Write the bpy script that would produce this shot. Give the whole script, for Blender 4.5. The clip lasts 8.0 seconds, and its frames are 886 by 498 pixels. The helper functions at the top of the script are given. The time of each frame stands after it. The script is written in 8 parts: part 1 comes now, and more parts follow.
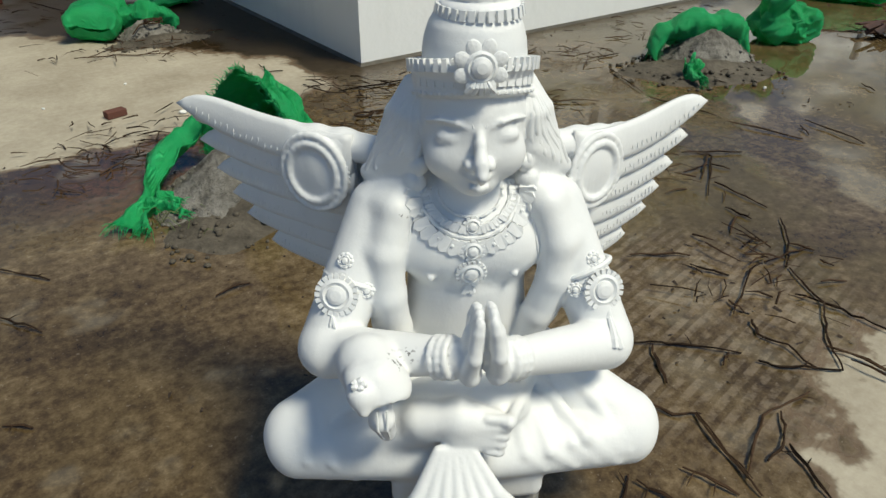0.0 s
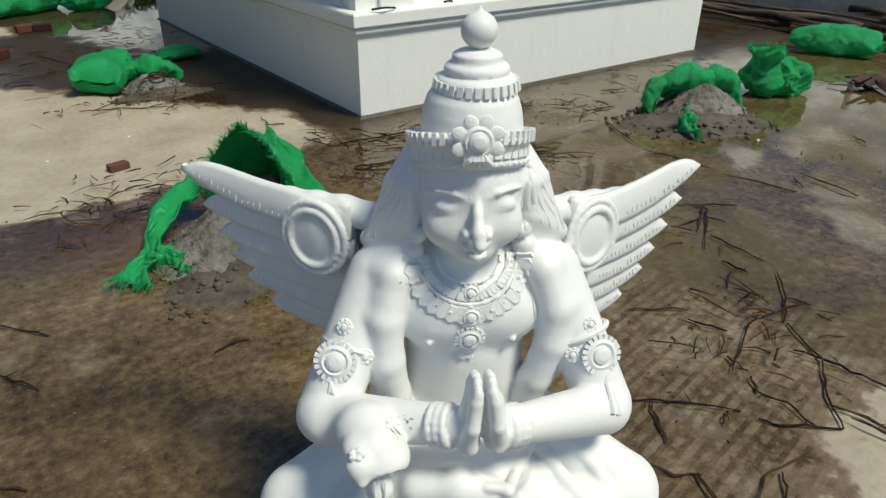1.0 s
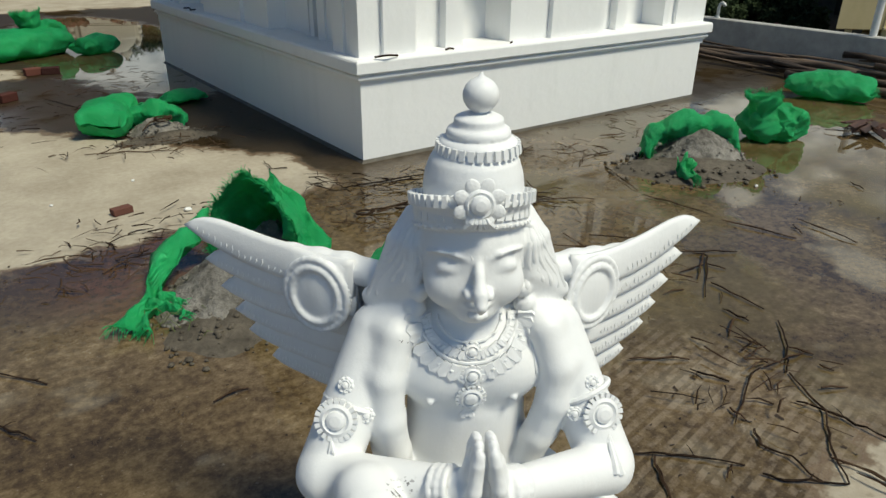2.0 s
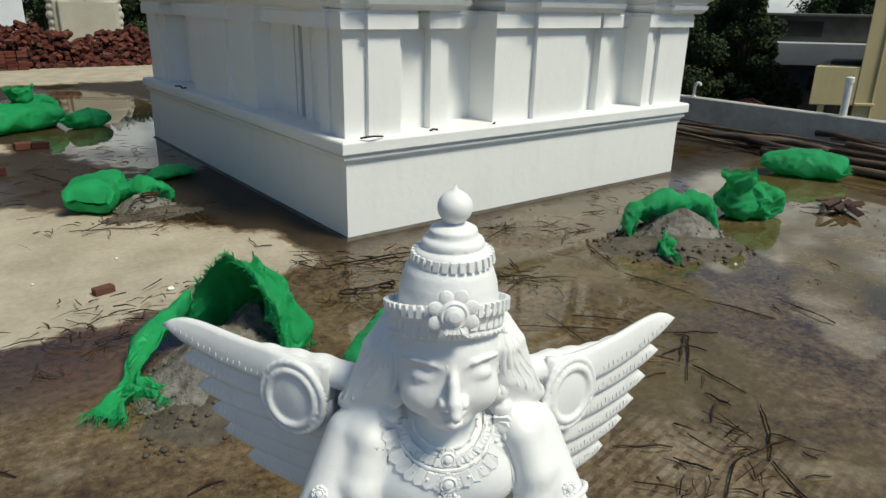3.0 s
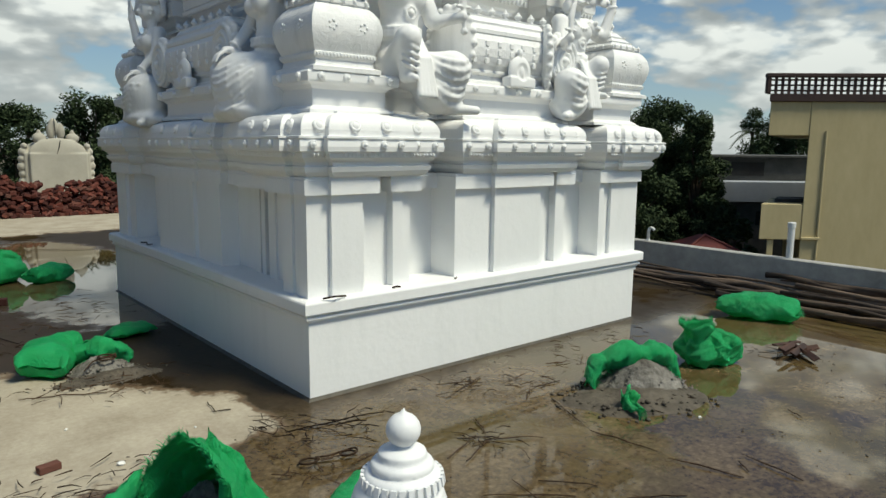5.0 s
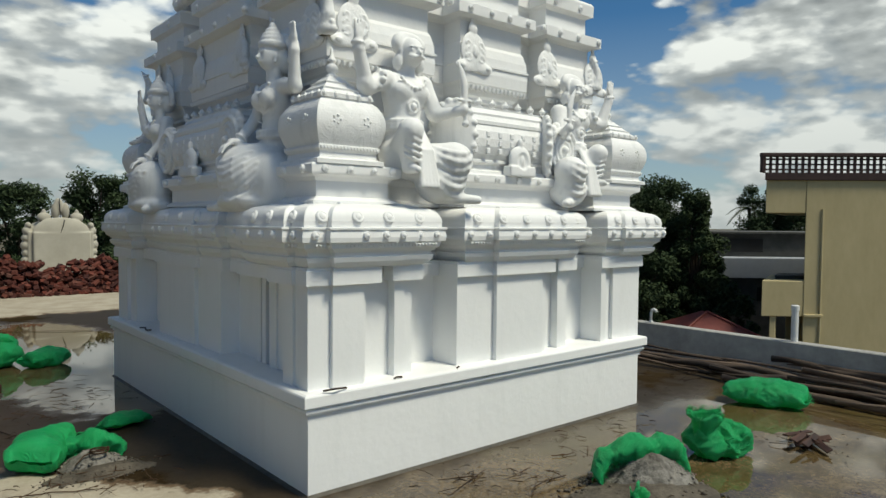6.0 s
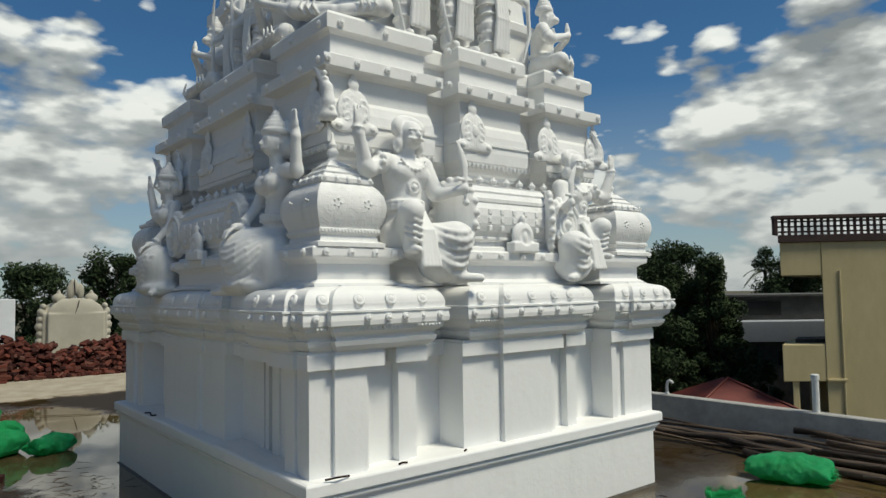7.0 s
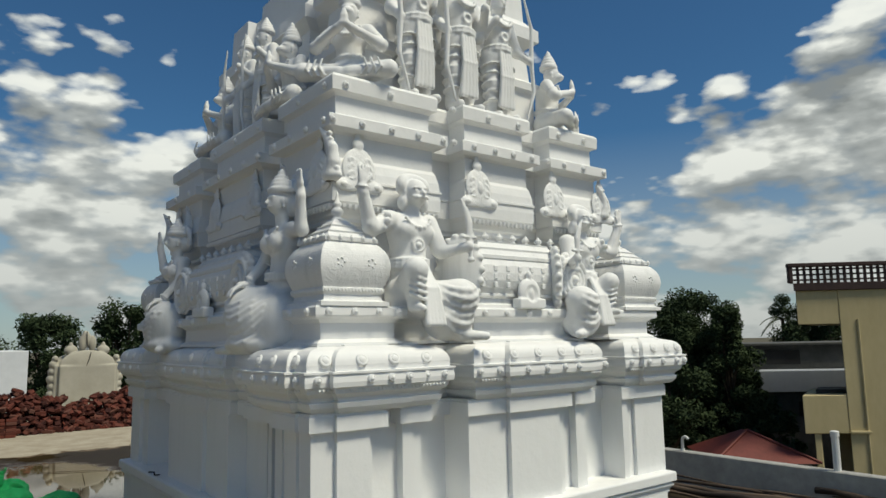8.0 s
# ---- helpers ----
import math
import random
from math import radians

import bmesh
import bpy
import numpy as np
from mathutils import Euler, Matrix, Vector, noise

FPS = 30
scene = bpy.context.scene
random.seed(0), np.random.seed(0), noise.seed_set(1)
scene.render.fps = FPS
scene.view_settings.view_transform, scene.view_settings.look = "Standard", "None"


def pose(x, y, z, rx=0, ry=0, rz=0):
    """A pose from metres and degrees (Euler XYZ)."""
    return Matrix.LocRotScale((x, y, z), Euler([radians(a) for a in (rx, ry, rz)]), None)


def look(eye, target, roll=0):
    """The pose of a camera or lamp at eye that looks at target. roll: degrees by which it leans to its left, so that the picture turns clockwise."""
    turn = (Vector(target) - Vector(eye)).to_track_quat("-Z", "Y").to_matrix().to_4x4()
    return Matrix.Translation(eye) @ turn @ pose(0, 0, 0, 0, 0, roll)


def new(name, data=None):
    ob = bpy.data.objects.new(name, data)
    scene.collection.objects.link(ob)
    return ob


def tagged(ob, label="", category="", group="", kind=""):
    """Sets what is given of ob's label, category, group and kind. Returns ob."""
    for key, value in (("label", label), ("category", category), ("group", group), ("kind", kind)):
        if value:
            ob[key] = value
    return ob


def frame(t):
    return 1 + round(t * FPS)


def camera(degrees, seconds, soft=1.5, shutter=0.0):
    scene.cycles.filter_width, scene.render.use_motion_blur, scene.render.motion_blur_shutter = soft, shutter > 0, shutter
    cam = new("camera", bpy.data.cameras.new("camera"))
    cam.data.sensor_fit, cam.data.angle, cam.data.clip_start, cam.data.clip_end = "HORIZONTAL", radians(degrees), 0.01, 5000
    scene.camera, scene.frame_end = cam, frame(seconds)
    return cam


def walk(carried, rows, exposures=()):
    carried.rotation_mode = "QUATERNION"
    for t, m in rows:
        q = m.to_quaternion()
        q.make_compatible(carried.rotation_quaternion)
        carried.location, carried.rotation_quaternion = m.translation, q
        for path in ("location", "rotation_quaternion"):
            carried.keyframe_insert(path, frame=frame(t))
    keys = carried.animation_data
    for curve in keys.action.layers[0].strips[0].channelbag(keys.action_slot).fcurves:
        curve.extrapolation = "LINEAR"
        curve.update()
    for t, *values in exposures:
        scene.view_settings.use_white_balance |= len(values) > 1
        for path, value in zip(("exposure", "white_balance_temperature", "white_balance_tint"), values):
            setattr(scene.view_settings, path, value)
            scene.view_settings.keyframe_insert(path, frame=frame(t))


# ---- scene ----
cam = camera(65.6, 8.0)
PATH = [
    (0, (-2.543, -4.447, 1.559), (-1.527, -3.087, 0.502), 0.6),
    (0.5, (-2.542, -4.446, 1.578), (-1.512, -3.07, 0.556), 0.7),
    (1, (-2.537, -4.44, 1.611), (-1.481, -3.03, 0.663), 0.6),
    (2.5, (-2.523, -4.426, 1.689), (-1.415, -2.959, 0.903), 1.0),
    (3, (-2.505, -4.431, 1.743), (-1.351, -2.943, 1.07), 1.2),
    (3.5, (-2.491, -4.439, 1.799), (-1.29, -2.933, 1.259), 1.1),
    (4, (-2.484, -4.453, 1.837), (-1.255, -2.942, 1.382), 0.8),
    (4.5, (-2.474, -4.466, 1.873), (-1.219, -2.957, 1.488), 0.5),
    (6, (-2.458, -4.414, 2.044), (-1.167, -2.888, 1.962), 0.5),
    (6.5, (-2.425, -4.427, 2.083), (-1.16, -2.878, 2.104), -0.4),
    (7, (-2.363, -4.452, 2.129), (-1.105, -2.901, 2.247), -0.9),
    (7.5, (-2.321, -4.501, 2.187), (-1.083, -2.944, 2.396), -0.8),
    (8, (-2.294, -4.484, 2.214), (-1.073, -2.921, 2.47), -1.1),
]
EXPOSURES = [(0, 0.34, 7250, 2), (3.0, 0.40, 7250, 2), (4.5, 0.44, 7200, 1), (6.0, 0.28, 7200, 2), (7.0, 0.15, 7250, 3), (8.0, 0.14, 7350, 3)]
walk(cam, [(t, look(eye, target, roll)) for t, eye, target, roll in PATH], EXPOSURES)

# ---- light ----
SUN_FROM = Vector((0.38, -0.90, 1.55)).normalized()
sun_data = bpy.data.lights.new("sun", "SUN")
sun_data.energy, sun_data.angle, sun_data.color = 2.95, radians(15.0), (1.0, 0.96, 0.88)
sun = new("sun", sun_data)
sun.matrix_world = Matrix.Translation((6, -7, 14)) @ SUN_FROM.to_track_quat("Z", "Y").to_matrix().to_4x4()

world = bpy.data.worlds.new("sky")
scene.world = world
world.use_nodes = True
wt = world.node_tree
wt.nodes.clear()


def wnode(kind, **kw):
    n = wt.nodes.new(kind)
    for key, value in kw.items():
        n.inputs[key].default_value = value
    return n


def wmath(op, a, b=None):
    n = wt.nodes.new("ShaderNodeMath")
    n.operation = op
    for i, v in enumerate((a, b)):
        if v is None:
            continue
        if isinstance(v, (int, float)):
            n.inputs[i].default_value = v
        else:
            wt.links.new(v, n.inputs[i])
    return n.outputs[0]


sky = wt.nodes.new("ShaderNodeTexSky")
sky.sky_type = "NISHITA"
sky.sun_disc = False
sky.sun_elevation = math.asin(SUN_FROM.z)
sky.sun_rotation = math.atan2(SUN_FROM.x, SUN_FROM.y)
sky.air_density, sky.dust_density, sky.ozone_density = 1.0, 0.2, 4.0
coord = wt.nodes.new("ShaderNodeTexCoord")
split = wt.nodes.new("ShaderNodeSeparateXYZ")
wt.links.new(coord.outputs["Generated"], split.inputs[0])
flat = wt.nodes.new("ShaderNodeCombineXYZ")
wt.links.new(split.outputs[0], flat.inputs[0])
wt.links.new(split.outputs[1], flat.inputs[1])
wt.links.new(wmath("MULTIPLY", wmath("MAXIMUM", split.outputs[2], -0.02), 2.3), flat.inputs[2])


def cloud_noise(scale, detail, shift):
    mapping = wt.nodes.new("ShaderNodeMapping")
    mapping.inputs["Location"].default_value = shift
    wt.links.new(flat.outputs[0], mapping.inputs[0])
    n = wnode("ShaderNodeTexNoise", Scale=scale, Detail=detail, Roughness=0.52)
    wt.links.new(mapping.outputs[0], n.inputs["Vector"])
    v = wnode("ShaderNodeTexVoronoi", Scale=scale * 3.2, Detail=2.0, Roughness=0.5)
    v.feature = "SMOOTH_F1"
    v.inputs["Smoothness"].default_value = 0.6
    wt.links.new(mapping.outputs[0], v.inputs["Vector"])
    return wmath("ADD", n.outputs[0], wmath("MULTIPLY", wmath("SUBTRACT", 0.42, v.outputs["Distance"]), 0.24))


def wramp(value, stops):
    n = wt.nodes.new("ShaderNodeValToRGB")
    el = n.color_ramp.elements
    el[0].position, el[0].color = stops[0][0], (*stops[0][1], 1)
    el[1].position, el[1].color = stops[-1][0], (*stops[-1][1], 1)
    for p, c in stops[1:-1]:
        e = el.new(p)
        e.color = (*c, 1)
    wt.links.new(value, n.inputs[0])
    return n.outputs[0]


def wmix(fac, a, b):
    n = wt.nodes.new("ShaderNodeMix")
    n.data_type = "RGBA"
    if isinstance(fac, float):
        n.inputs[0].default_value = fac
    else:
        wt.links.new(fac, n.inputs[0])
    for i, v in ((6, a), (7, b)):
        if isinstance(v, tuple):
            n.inputs[i].default_value = (*v, 1)
        else:
            wt.links.new(v, n.inputs[i])
    return n.outputs[2]


# where the cumulus banks and the clear gaps lie: direction, cosine of the radius, weight
BANKS = (
    ((0.131, 0.931, 0.340), 0.9962, 0.1),
    ((0.252, 0.930, 0.268), 0.9954, 0.12),
    ((0.123, 0.966, 0.229), 0.9969, 0.09),
    ((0.188, 0.938, 0.292), 0.9986, -0.07),
    ((0.269, 0.896, 0.354), 0.9976, -0.08),
    ((0.214, 0.960, 0.181), 0.9986, -0.05),
    ((0.088, 0.923, 0.375), 0.9969, -0.05),
    ((0.760, 0.558, 0.334), 0.9979, 0.1),
    ((0.822, 0.488, 0.294), 0.9976, 0.1),
    ((0.861, 0.423, 0.282), 0.9976, 0.1),
    ((0.901, 0.337, 0.273), 0.9969, 0.09),
    ((0.872, 0.441, 0.212), 0.9915, 0.1),
    ((0.920, 0.337, 0.198), 0.9945, 0.08),
    ((0.889, 0.316, 0.332), 0.9969, 0.1),
    ((0.796, 0.458, 0.395), 0.9890, -0.13),
    ((0.792, 0.548, 0.269), 0.9981, -0.09),
    ((0.831, 0.442, 0.337), 0.9969, -0.05))


def banks():
    total = 0.0
    for d, rim, weight in BANKS:
        n = wt.nodes.new("ShaderNodeVectorMath")
        n.operation = "DOT_PRODUCT"
        wt.links.new(coord.outputs["Generated"], n.inputs[0])
        n.inputs[1].default_value = d
        m = wt.nodes.new("ShaderNodeMapRange")
        m.interpolation_type = "SMOOTHSTEP"
        wt.links.new(n.outputs["Value"], m.inputs[0])
        for i, v in enumerate((2 * rim - 1, 1.0, 0.0, weight)):
            m.inputs[i + 1].default_value = v
        total = wmath("ADD", m.outputs[0], total)
    return total


big = cloud_noise(4.6, 7, (0.9, 0.4, 0.2))
above = cloud_noise(4.6, 6, (0.9, 0.4, 0.28))
horizon = wnode("ShaderNodeMapRange")
horizon.interpolation_type = "SMOOTHSTEP"
wt.links.new(split.outputs[2], horizon.inputs[0])
for i, v in enumerate((0.10, 0.34, 0.15, 0.02)):
    horizon.inputs[i + 1].default_value = v
density = wmath("ADD", wmath("ADD", big, banks()), horizon.outputs[0])
cover = wramp(density, [(0.490, (0, 0, 0)), (0.535, (0.50, 0.50, 0.50)), (0.585, (0.92, 0.92, 0.92)), (0.66, (1, 1, 1))])
body = wramp(wmath("ADD", wmath("SUBTRACT", big, above), 0.5), [(0.37, (0.215, 0.24, 0.27)), (0.50, (0.37, 0.405, 0.45)), (0.61, (0.76, 0.80, 0.85))])
low = wramp(split.outputs[2], [(0.0, (1, 1, 1)), (0.12, (0.55, 0.55, 0.55)), (0.28, (0, 0, 0))])
scaled_sky = wt.nodes.new("ShaderNodeVectorMath")
scaled_sky.operation = "SCALE"
scaled_sky.inputs[3].default_value = 0.06
wt.links.new(sky.outputs[0], scaled_sky.inputs[0])
deep = wmix(1.0, scaled_sky.outputs[0], (0.46, 0.84, 1.14))
deep.node.blend_type = "MULTIPLY"
hazy = wmix(wmath("MULTIPLY", low, 0.70), deep, (0.36, 0.40, 0.44))
body = wmix(wmath("MULTIPLY", low, 0.75), body, (0.33, 0.365, 0.41))
sky_colour = wmix(cover, hazy, body)
back = wnode("ShaderNodeBackground", Strength=1.0)
wt.links.new(sky_colour, back.inputs[0])
out = wt.nodes.new("ShaderNodeOutputWorld")
wt.links.new(back.outputs[0], out.inputs[0])


# ---- materials ----
class Shader:
    """A small builder of node materials."""

    def __init__(self, name):
        self.mat = bpy.data.materials.new(name)
        self.mat.use_nodes = True
        self.tree = self.mat.node_tree
        self.bsdf = self.tree.nodes["Principled BSDF"]
        self.place = self.tree.nodes.new("ShaderNodeTexCoord").outputs["Object"]

    def link(self, value, socket):
        if isinstance(value, (int, float)):
            socket.default_value = value
        elif isinstance(value, tuple):
            socket.default_value = (*value, 1) if len(value) == 3 and socket.type == "RGBA" else value
        else:
            self.tree.links.new(value, socket)

    def geometry(self):
        self.place = self.tree.nodes.new("ShaderNodeNewGeometry").outputs["Position"]
        return self

    def noise(self, scale, detail=4, rough=0.55, stretch=(1, 1, 1), shift=(0, 0, 0), warp=0.0):
        m = self.tree.nodes.new("ShaderNodeMapping")
        m.inputs["Scale"].default_value = stretch
        m.inputs["Location"].default_value = shift
        self.link(self.place, m.inputs[0])
        n = self.tree.nodes.new("ShaderNodeTexNoise")
        n.inputs["Scale"].default_value, n.inputs["Detail"].default_value = scale, detail
        n.inputs["Roughness"].default_value, n.inputs["Distortion"].default_value = rough, warp
        self.link(m.outputs[0], n.inputs["Vector"])
        return n.outputs[0]

    def wave(self, scale, turn=(0, 0, 0), warp=2.0):
        m = self.tree.nodes.new("ShaderNodeMapping")
        m.inputs["Rotation"].default_value = turn
        self.link(self.place, m.inputs[0])
        n = self.tree.nodes.new("ShaderNodeTexWave")
        n.inputs["Scale"].default_value, n.inputs["Distortion"].default_value = scale, warp
        n.inputs["Detail"].default_value = 2
        self.link(m.outputs[0], n.inputs["Vector"])
        return n.outputs[1]

    def math(self, op, a, b=0.0, c=None, clamp=False):
        n = self.tree.nodes.new("ShaderNodeMath")
        n.operation, n.use_clamp = op, clamp
        self.link(a, n.inputs[0])
        self.link(b, n.inputs[1])
        if c is not None:
            self.link(c, n.inputs[2])
        return n.outputs[0]

    def axes(self):
        n = self.tree.nodes.new("ShaderNodeSeparateXYZ")
        self.link(self.place, n.inputs[0])
        return n.outputs[0], n.outputs[1], n.outputs[2]

    def ease(self, value, lo, hi, a=0.0, b=1.0):
        n = self.tree.nodes.new("ShaderNodeMapRange")
        n.interpolation_type = "SMOOTHSTEP"
        self.link(value, n.inputs[0])
        for i, v in enumerate((lo, hi, a, b)):
            n.inputs[i + 1].default_value = v
        return n.outputs[0]

    def ramp(self, value, *stops):
        n = self.tree.nodes.new("ShaderNodeValToRGB")
        el = n.color_ramp.elements
        el[0].position, el[0].color = stops[0][0], (*stops[0][1], 1)
        el[1].position, el[1].color = stops[-1][0], (*stops[-1][1], 1)
        for p, c in stops[1:-1]:
            e = el.new(p)
            e.color = (*c, 1)
        self.link(value, n.inputs[0])
        return n.outputs[0]

    def mix(self, fac, a, b, mode="MIX"):
        n = self.tree.nodes.new("ShaderNodeMix")
        n.data_type, n.blend_type = "RGBA", mode
        self.link(fac, n.inputs[0])
        self.link(a, n.inputs[6])
        self.link(b, n.inputs[7])
        return n.outputs[2]

    def each(self):
        return self.tree.nodes.new("ShaderNodeObjectInfo").outputs["Random"]

    def island(self):
        return self.tree.nodes.new("ShaderNodeNewGeometry").outputs["Random Per Island"]

    def bump(self, height, strength, distance):
        n = self.tree.nodes.new("ShaderNodeBump")
        n.inputs["Strength"].default_value, n.inputs["Distance"].default_value = strength, distance
        self.link(height, n.inputs["Height"])
        self.link(n.outputs[0], self.bsdf.inputs["Normal"])

    def done(self, colour, rough, metal=0.0, spec=0.5):
        self.link(colour, self.bsdf.inputs["Base Color"])
        self.link(rough, self.bsdf.inputs["Roughness"])
        self.bsdf.inputs["Metallic"].default_value = metal
        self.link(spec, self.bsdf.inputs["Specular IOR Level"])
        return self.mat


def simple(name, dark, light, scale, rough, bump=0.0, dist=0.01, spec=0.4, stretch=(1, 1, 1), random=0.0):
    s = Shader(name)
    broad = s.noise(scale * 0.22, 3, stretch=stretch)
    fine = s.noise(scale, 6, 0.65, stretch=stretch)
    v = s.math("ADD", s.math("MULTIPLY", broad, 0.55), s.math("MULTIPLY", fine, 0.45))
    if random:
        v = s.math("ADD", v, s.math("MULTIPLY", s.math("SUBTRACT", s.each(), 0.5), random))
    colour = s.ramp(v, (0.32, dark), (0.68, light))
    if bump:
        s.bump(fine, bump, dist)
    return s.done(colour, rough, spec=spec)


def white_paint(name, tone, stain, weather, carved=0.0):
    """Lime-white paint on cement: brush grain, faint grey streaks that run down."""
    s = Shader(name)
    run = s.noise(2.2, 5, 0.6, stretch=(3.0, 3.0, 0.35))
    fine = s.noise(38, 5, 0.7)
    patch = s.noise(1.1, 4)
    mask = s.ease(s.math("ADD", run, s.math("MULTIPLY", patch, 0.4)), 0.68, 0.98, 0.0, weather)
    colour = s.mix(mask, tone, stain)
    colour = s.mix(s.ease(fine, 0.58, 0.8, 0.0, 0.10), colour, stain)
    lumps = s.math("ADD", s.math("MULTIPLY", s.noise(11, 4, 0.6), 6.0), s.math("MULTIPLY", s.noise(3.5, 3), 8.0))
    if carved:
        relief = s.ease(s.noise(10, 2, 0.4, warp=2.5), 0.44, 0.56)
        lumps = s.math("ADD", lumps, s.math("MULTIPLY", relief, carved))
    s.bump(s.math("ADD", lumps, s.math("ADD", fine, s.math("MULTIPLY", s.noise(160, 2), 0.4))), 0.15, 0.004)
    return s.done(colour, s.ease(fine, 0.3, 0.7, 0.55, 0.75), spec=0.3)


M_TEMPLE = white_paint("temple_white", (0.80, 0.805, 0.80), (0.58, 0.595, 0.575), 0.14)
M_FIGURE = white_paint("figure_white", (0.80, 0.805, 0.80), (0.52, 0.53, 0.51), 0.45)
M_CARVED = white_paint("carved_plaster_white", (0.80, 0.805, 0.80), (0.50, 0.52, 0.50), 0.45, 3.0)
M_STONE = simple("pedestal_cement", (0.10, 0.095, 0.085), (0.34, 0.33, 0.31), 22, 0.9, 0.5)
M_FOOTGRIME = simple("wet_foot_grime", (0.025, 0.021, 0.016), (0.085, 0.075, 0.058), 16, 0.55, 0.5, 0.008)
M_PARAPET = simple("parapet_cement", (0.25, 0.242, 0.225), (0.43, 0.42, 0.395), 9, 0.85, 0.3)
M_YELLOW = simple("yellow_paint", (0.42, 0.345, 0.185), (0.50, 0.415, 0.235), 5, 0.8, 0.15, stretch=(1, 1, 0.4))
M_BROWN = simple("dark_brown_paint", (0.030, 0.016, 0.014), (0.06, 0.032, 0.028), 14, 0.7, 0.2)
M_REDROOF = simple("red_roof_sheet", (0.11, 0.024, 0.018), (0.20, 0.045, 0.034), 6, 0.6, 0.2)
M_GREYWALL = simple("grey_render", (0.16, 0.16, 0.15), (0.30, 0.29, 0.27), 3, 0.9, 0.2)
# darker copy of the grey render: shade on the far building, put into colour
M_SHADEWALL = simple("shaded_grey_render", (0.055, 0.058, 0.056), (0.12, 0.12, 0.115), 3, 0.9, 0.2)
M_BLOCKER = simple("brown_grey_render", (0.13, 0.115, 0.09), (0.22, 0.195, 0.155), 3, 0.9, 0.2)
M_BLUEWALL = simple("pale_blue_wall", (0.30, 0.33, 0.38), (0.40, 0.43, 0.48), 3, 0.85, 0.15)
M_WHITEWALL = simple("far_white_wall", (0.62, 0.64, 0.66), (0.76, 0.78, 0.80), 3, 0.85, 0.1)
M_PIPE = simple("white_pvc", (0.60, 0.60, 0.58), (0.75, 0.75, 0.73), 12, 0.4)
M_DARK = simple("dark_opening", (0.010, 0.010, 0.010), (0.03, 0.03, 0.03), 4, 0.6)
M_SAND = simple("grey_sand", (0.050, 0.044, 0.036), (0.30, 0.285, 0.255), 26, 0.95, 1.0, 0.03)
M_TWIG = simple("dry_stalk", (0.010, 0.006, 0.004), (0.066, 0.039, 0.023), 60, 0.9, 0.6, 0.004, random=0.35, spec=0.12)
M_SCRAP = simple("rotten_wood", (0.018, 0.008, 0.006), (0.085, 0.036, 0.022), 22, 0.7, 0.6, 0.006, stretch=(0.3, 1, 1), random=0.4)
M_WETSAND = simple("wet_dark_sand", (0.030, 0.024, 0.017), (0.135, 0.115, 0.088), 34, 0.8, 0.8, 0.012)
M_TWIG_PALE = simple("pale_stalk", (0.10, 0.075, 0.05), (0.30, 0.24, 0.17), 40, 0.75, 0.4, 0.004, random=0.3)
M_ROD = simple("weathered_pole", (0.022, 0.014, 0.010), (0.15, 0.105, 0.075), 16, 0.8, 0.4, 0.006, stretch=(1, 0.2, 1), random=0.35)
M_LITTER = simple("leaf_litter", (0.012, 0.009, 0.006), (0.07, 0.045, 0.03), 30, 0.9, 0.5, 0.004)
M_GRASS = simple("grass_blade", (0.05, 0.08, 0.02), (0.14, 0.17, 0.06), 20, 0.7)
M_BARK = simple("bark", (0.03, 0.022, 0.015), (0.10, 0.075, 0.05), 16, 0.9, 0.6)
M_TERRAIN = simple("far_ground", (0.05, 0.05, 0.03), (0.13, 0.11, 0.07), 0.6, 0.95)


def brick_material():
    s = Shader("red_brick")
    fine = s.noise(45, 5, 0.7)
    tone = s.ramp(s.each(), (0.0, (0.030, 0.010, 0.009)), (0.35, (0.070, 0.020, 0.015)), (0.7, (0.140, 0.038, 0.026)), (1.0, (0.12, 0.055, 0.042)))
    colour = s.mix(s.ease(fine, 0.45, 0.75, 0.0, 0.5), tone, (0.09, 0.05, 0.04))
    s.bump(fine, 0.6, 0.006)
    return s.done(colour, 0.9, spec=0.25)


def sack_material():
    """Woven green polypropylene: fine warp and weft, a soft sheen, some grime."""
    s = Shader("green_woven_plastic")
    weave = s.math("MULTIPLY", s.wave(60, warp=0.4), s.wave(60, (0, 0, radians(90)), 0.4))
    broad = s.noise(5, 4)
    grime = s.ease(s.noise(7, 6, 0.7), 0.52, 0.78, 0.0, 0.45)
    colour = s.ramp(broad, (0.3, (0.008, 0.44, 0.13)), (0.7, (0.028, 0.60, 0.21)))
    colour = s.mix(s.math("MULTIPLY", weave, 0.25), colour, (0.04, 0.55, 0.22))
    colour = s.mix(grime, colour, (0.025, 0.10, 0.035))
    s.bump(s.math("ADD", s.math("ADD", s.noise(15, 5, 0.65, warp=0.5), s.math("MULTIPLY", s.noise(40, 4, 0.6, stretch=(1, 1, 0.35)), 0.5)), s.math("MULTIPLY", weave, 0.25)), 0.95, 0.022)
    mat = s.done(colour, 0.42, spec=0.45)
    thin = s.tree.nodes.new("ShaderNodeBsdfTranslucent")
    s.link((0.02, 0.60, 0.19), thin.inputs[0])
    blend = s.tree.nodes.new("ShaderNodeMixShader")
    blend.inputs[0].default_value = 0.28
    outp = s.tree.nodes["Material Output"]
    s.tree.links.new(s.bsdf.outputs[0], blend.inputs[1])
    s.tree.links.new(thin.outputs[0], blend.inputs[2])
    s.tree.links.new(blend.outputs[0], outp.inputs[0])
    return mat


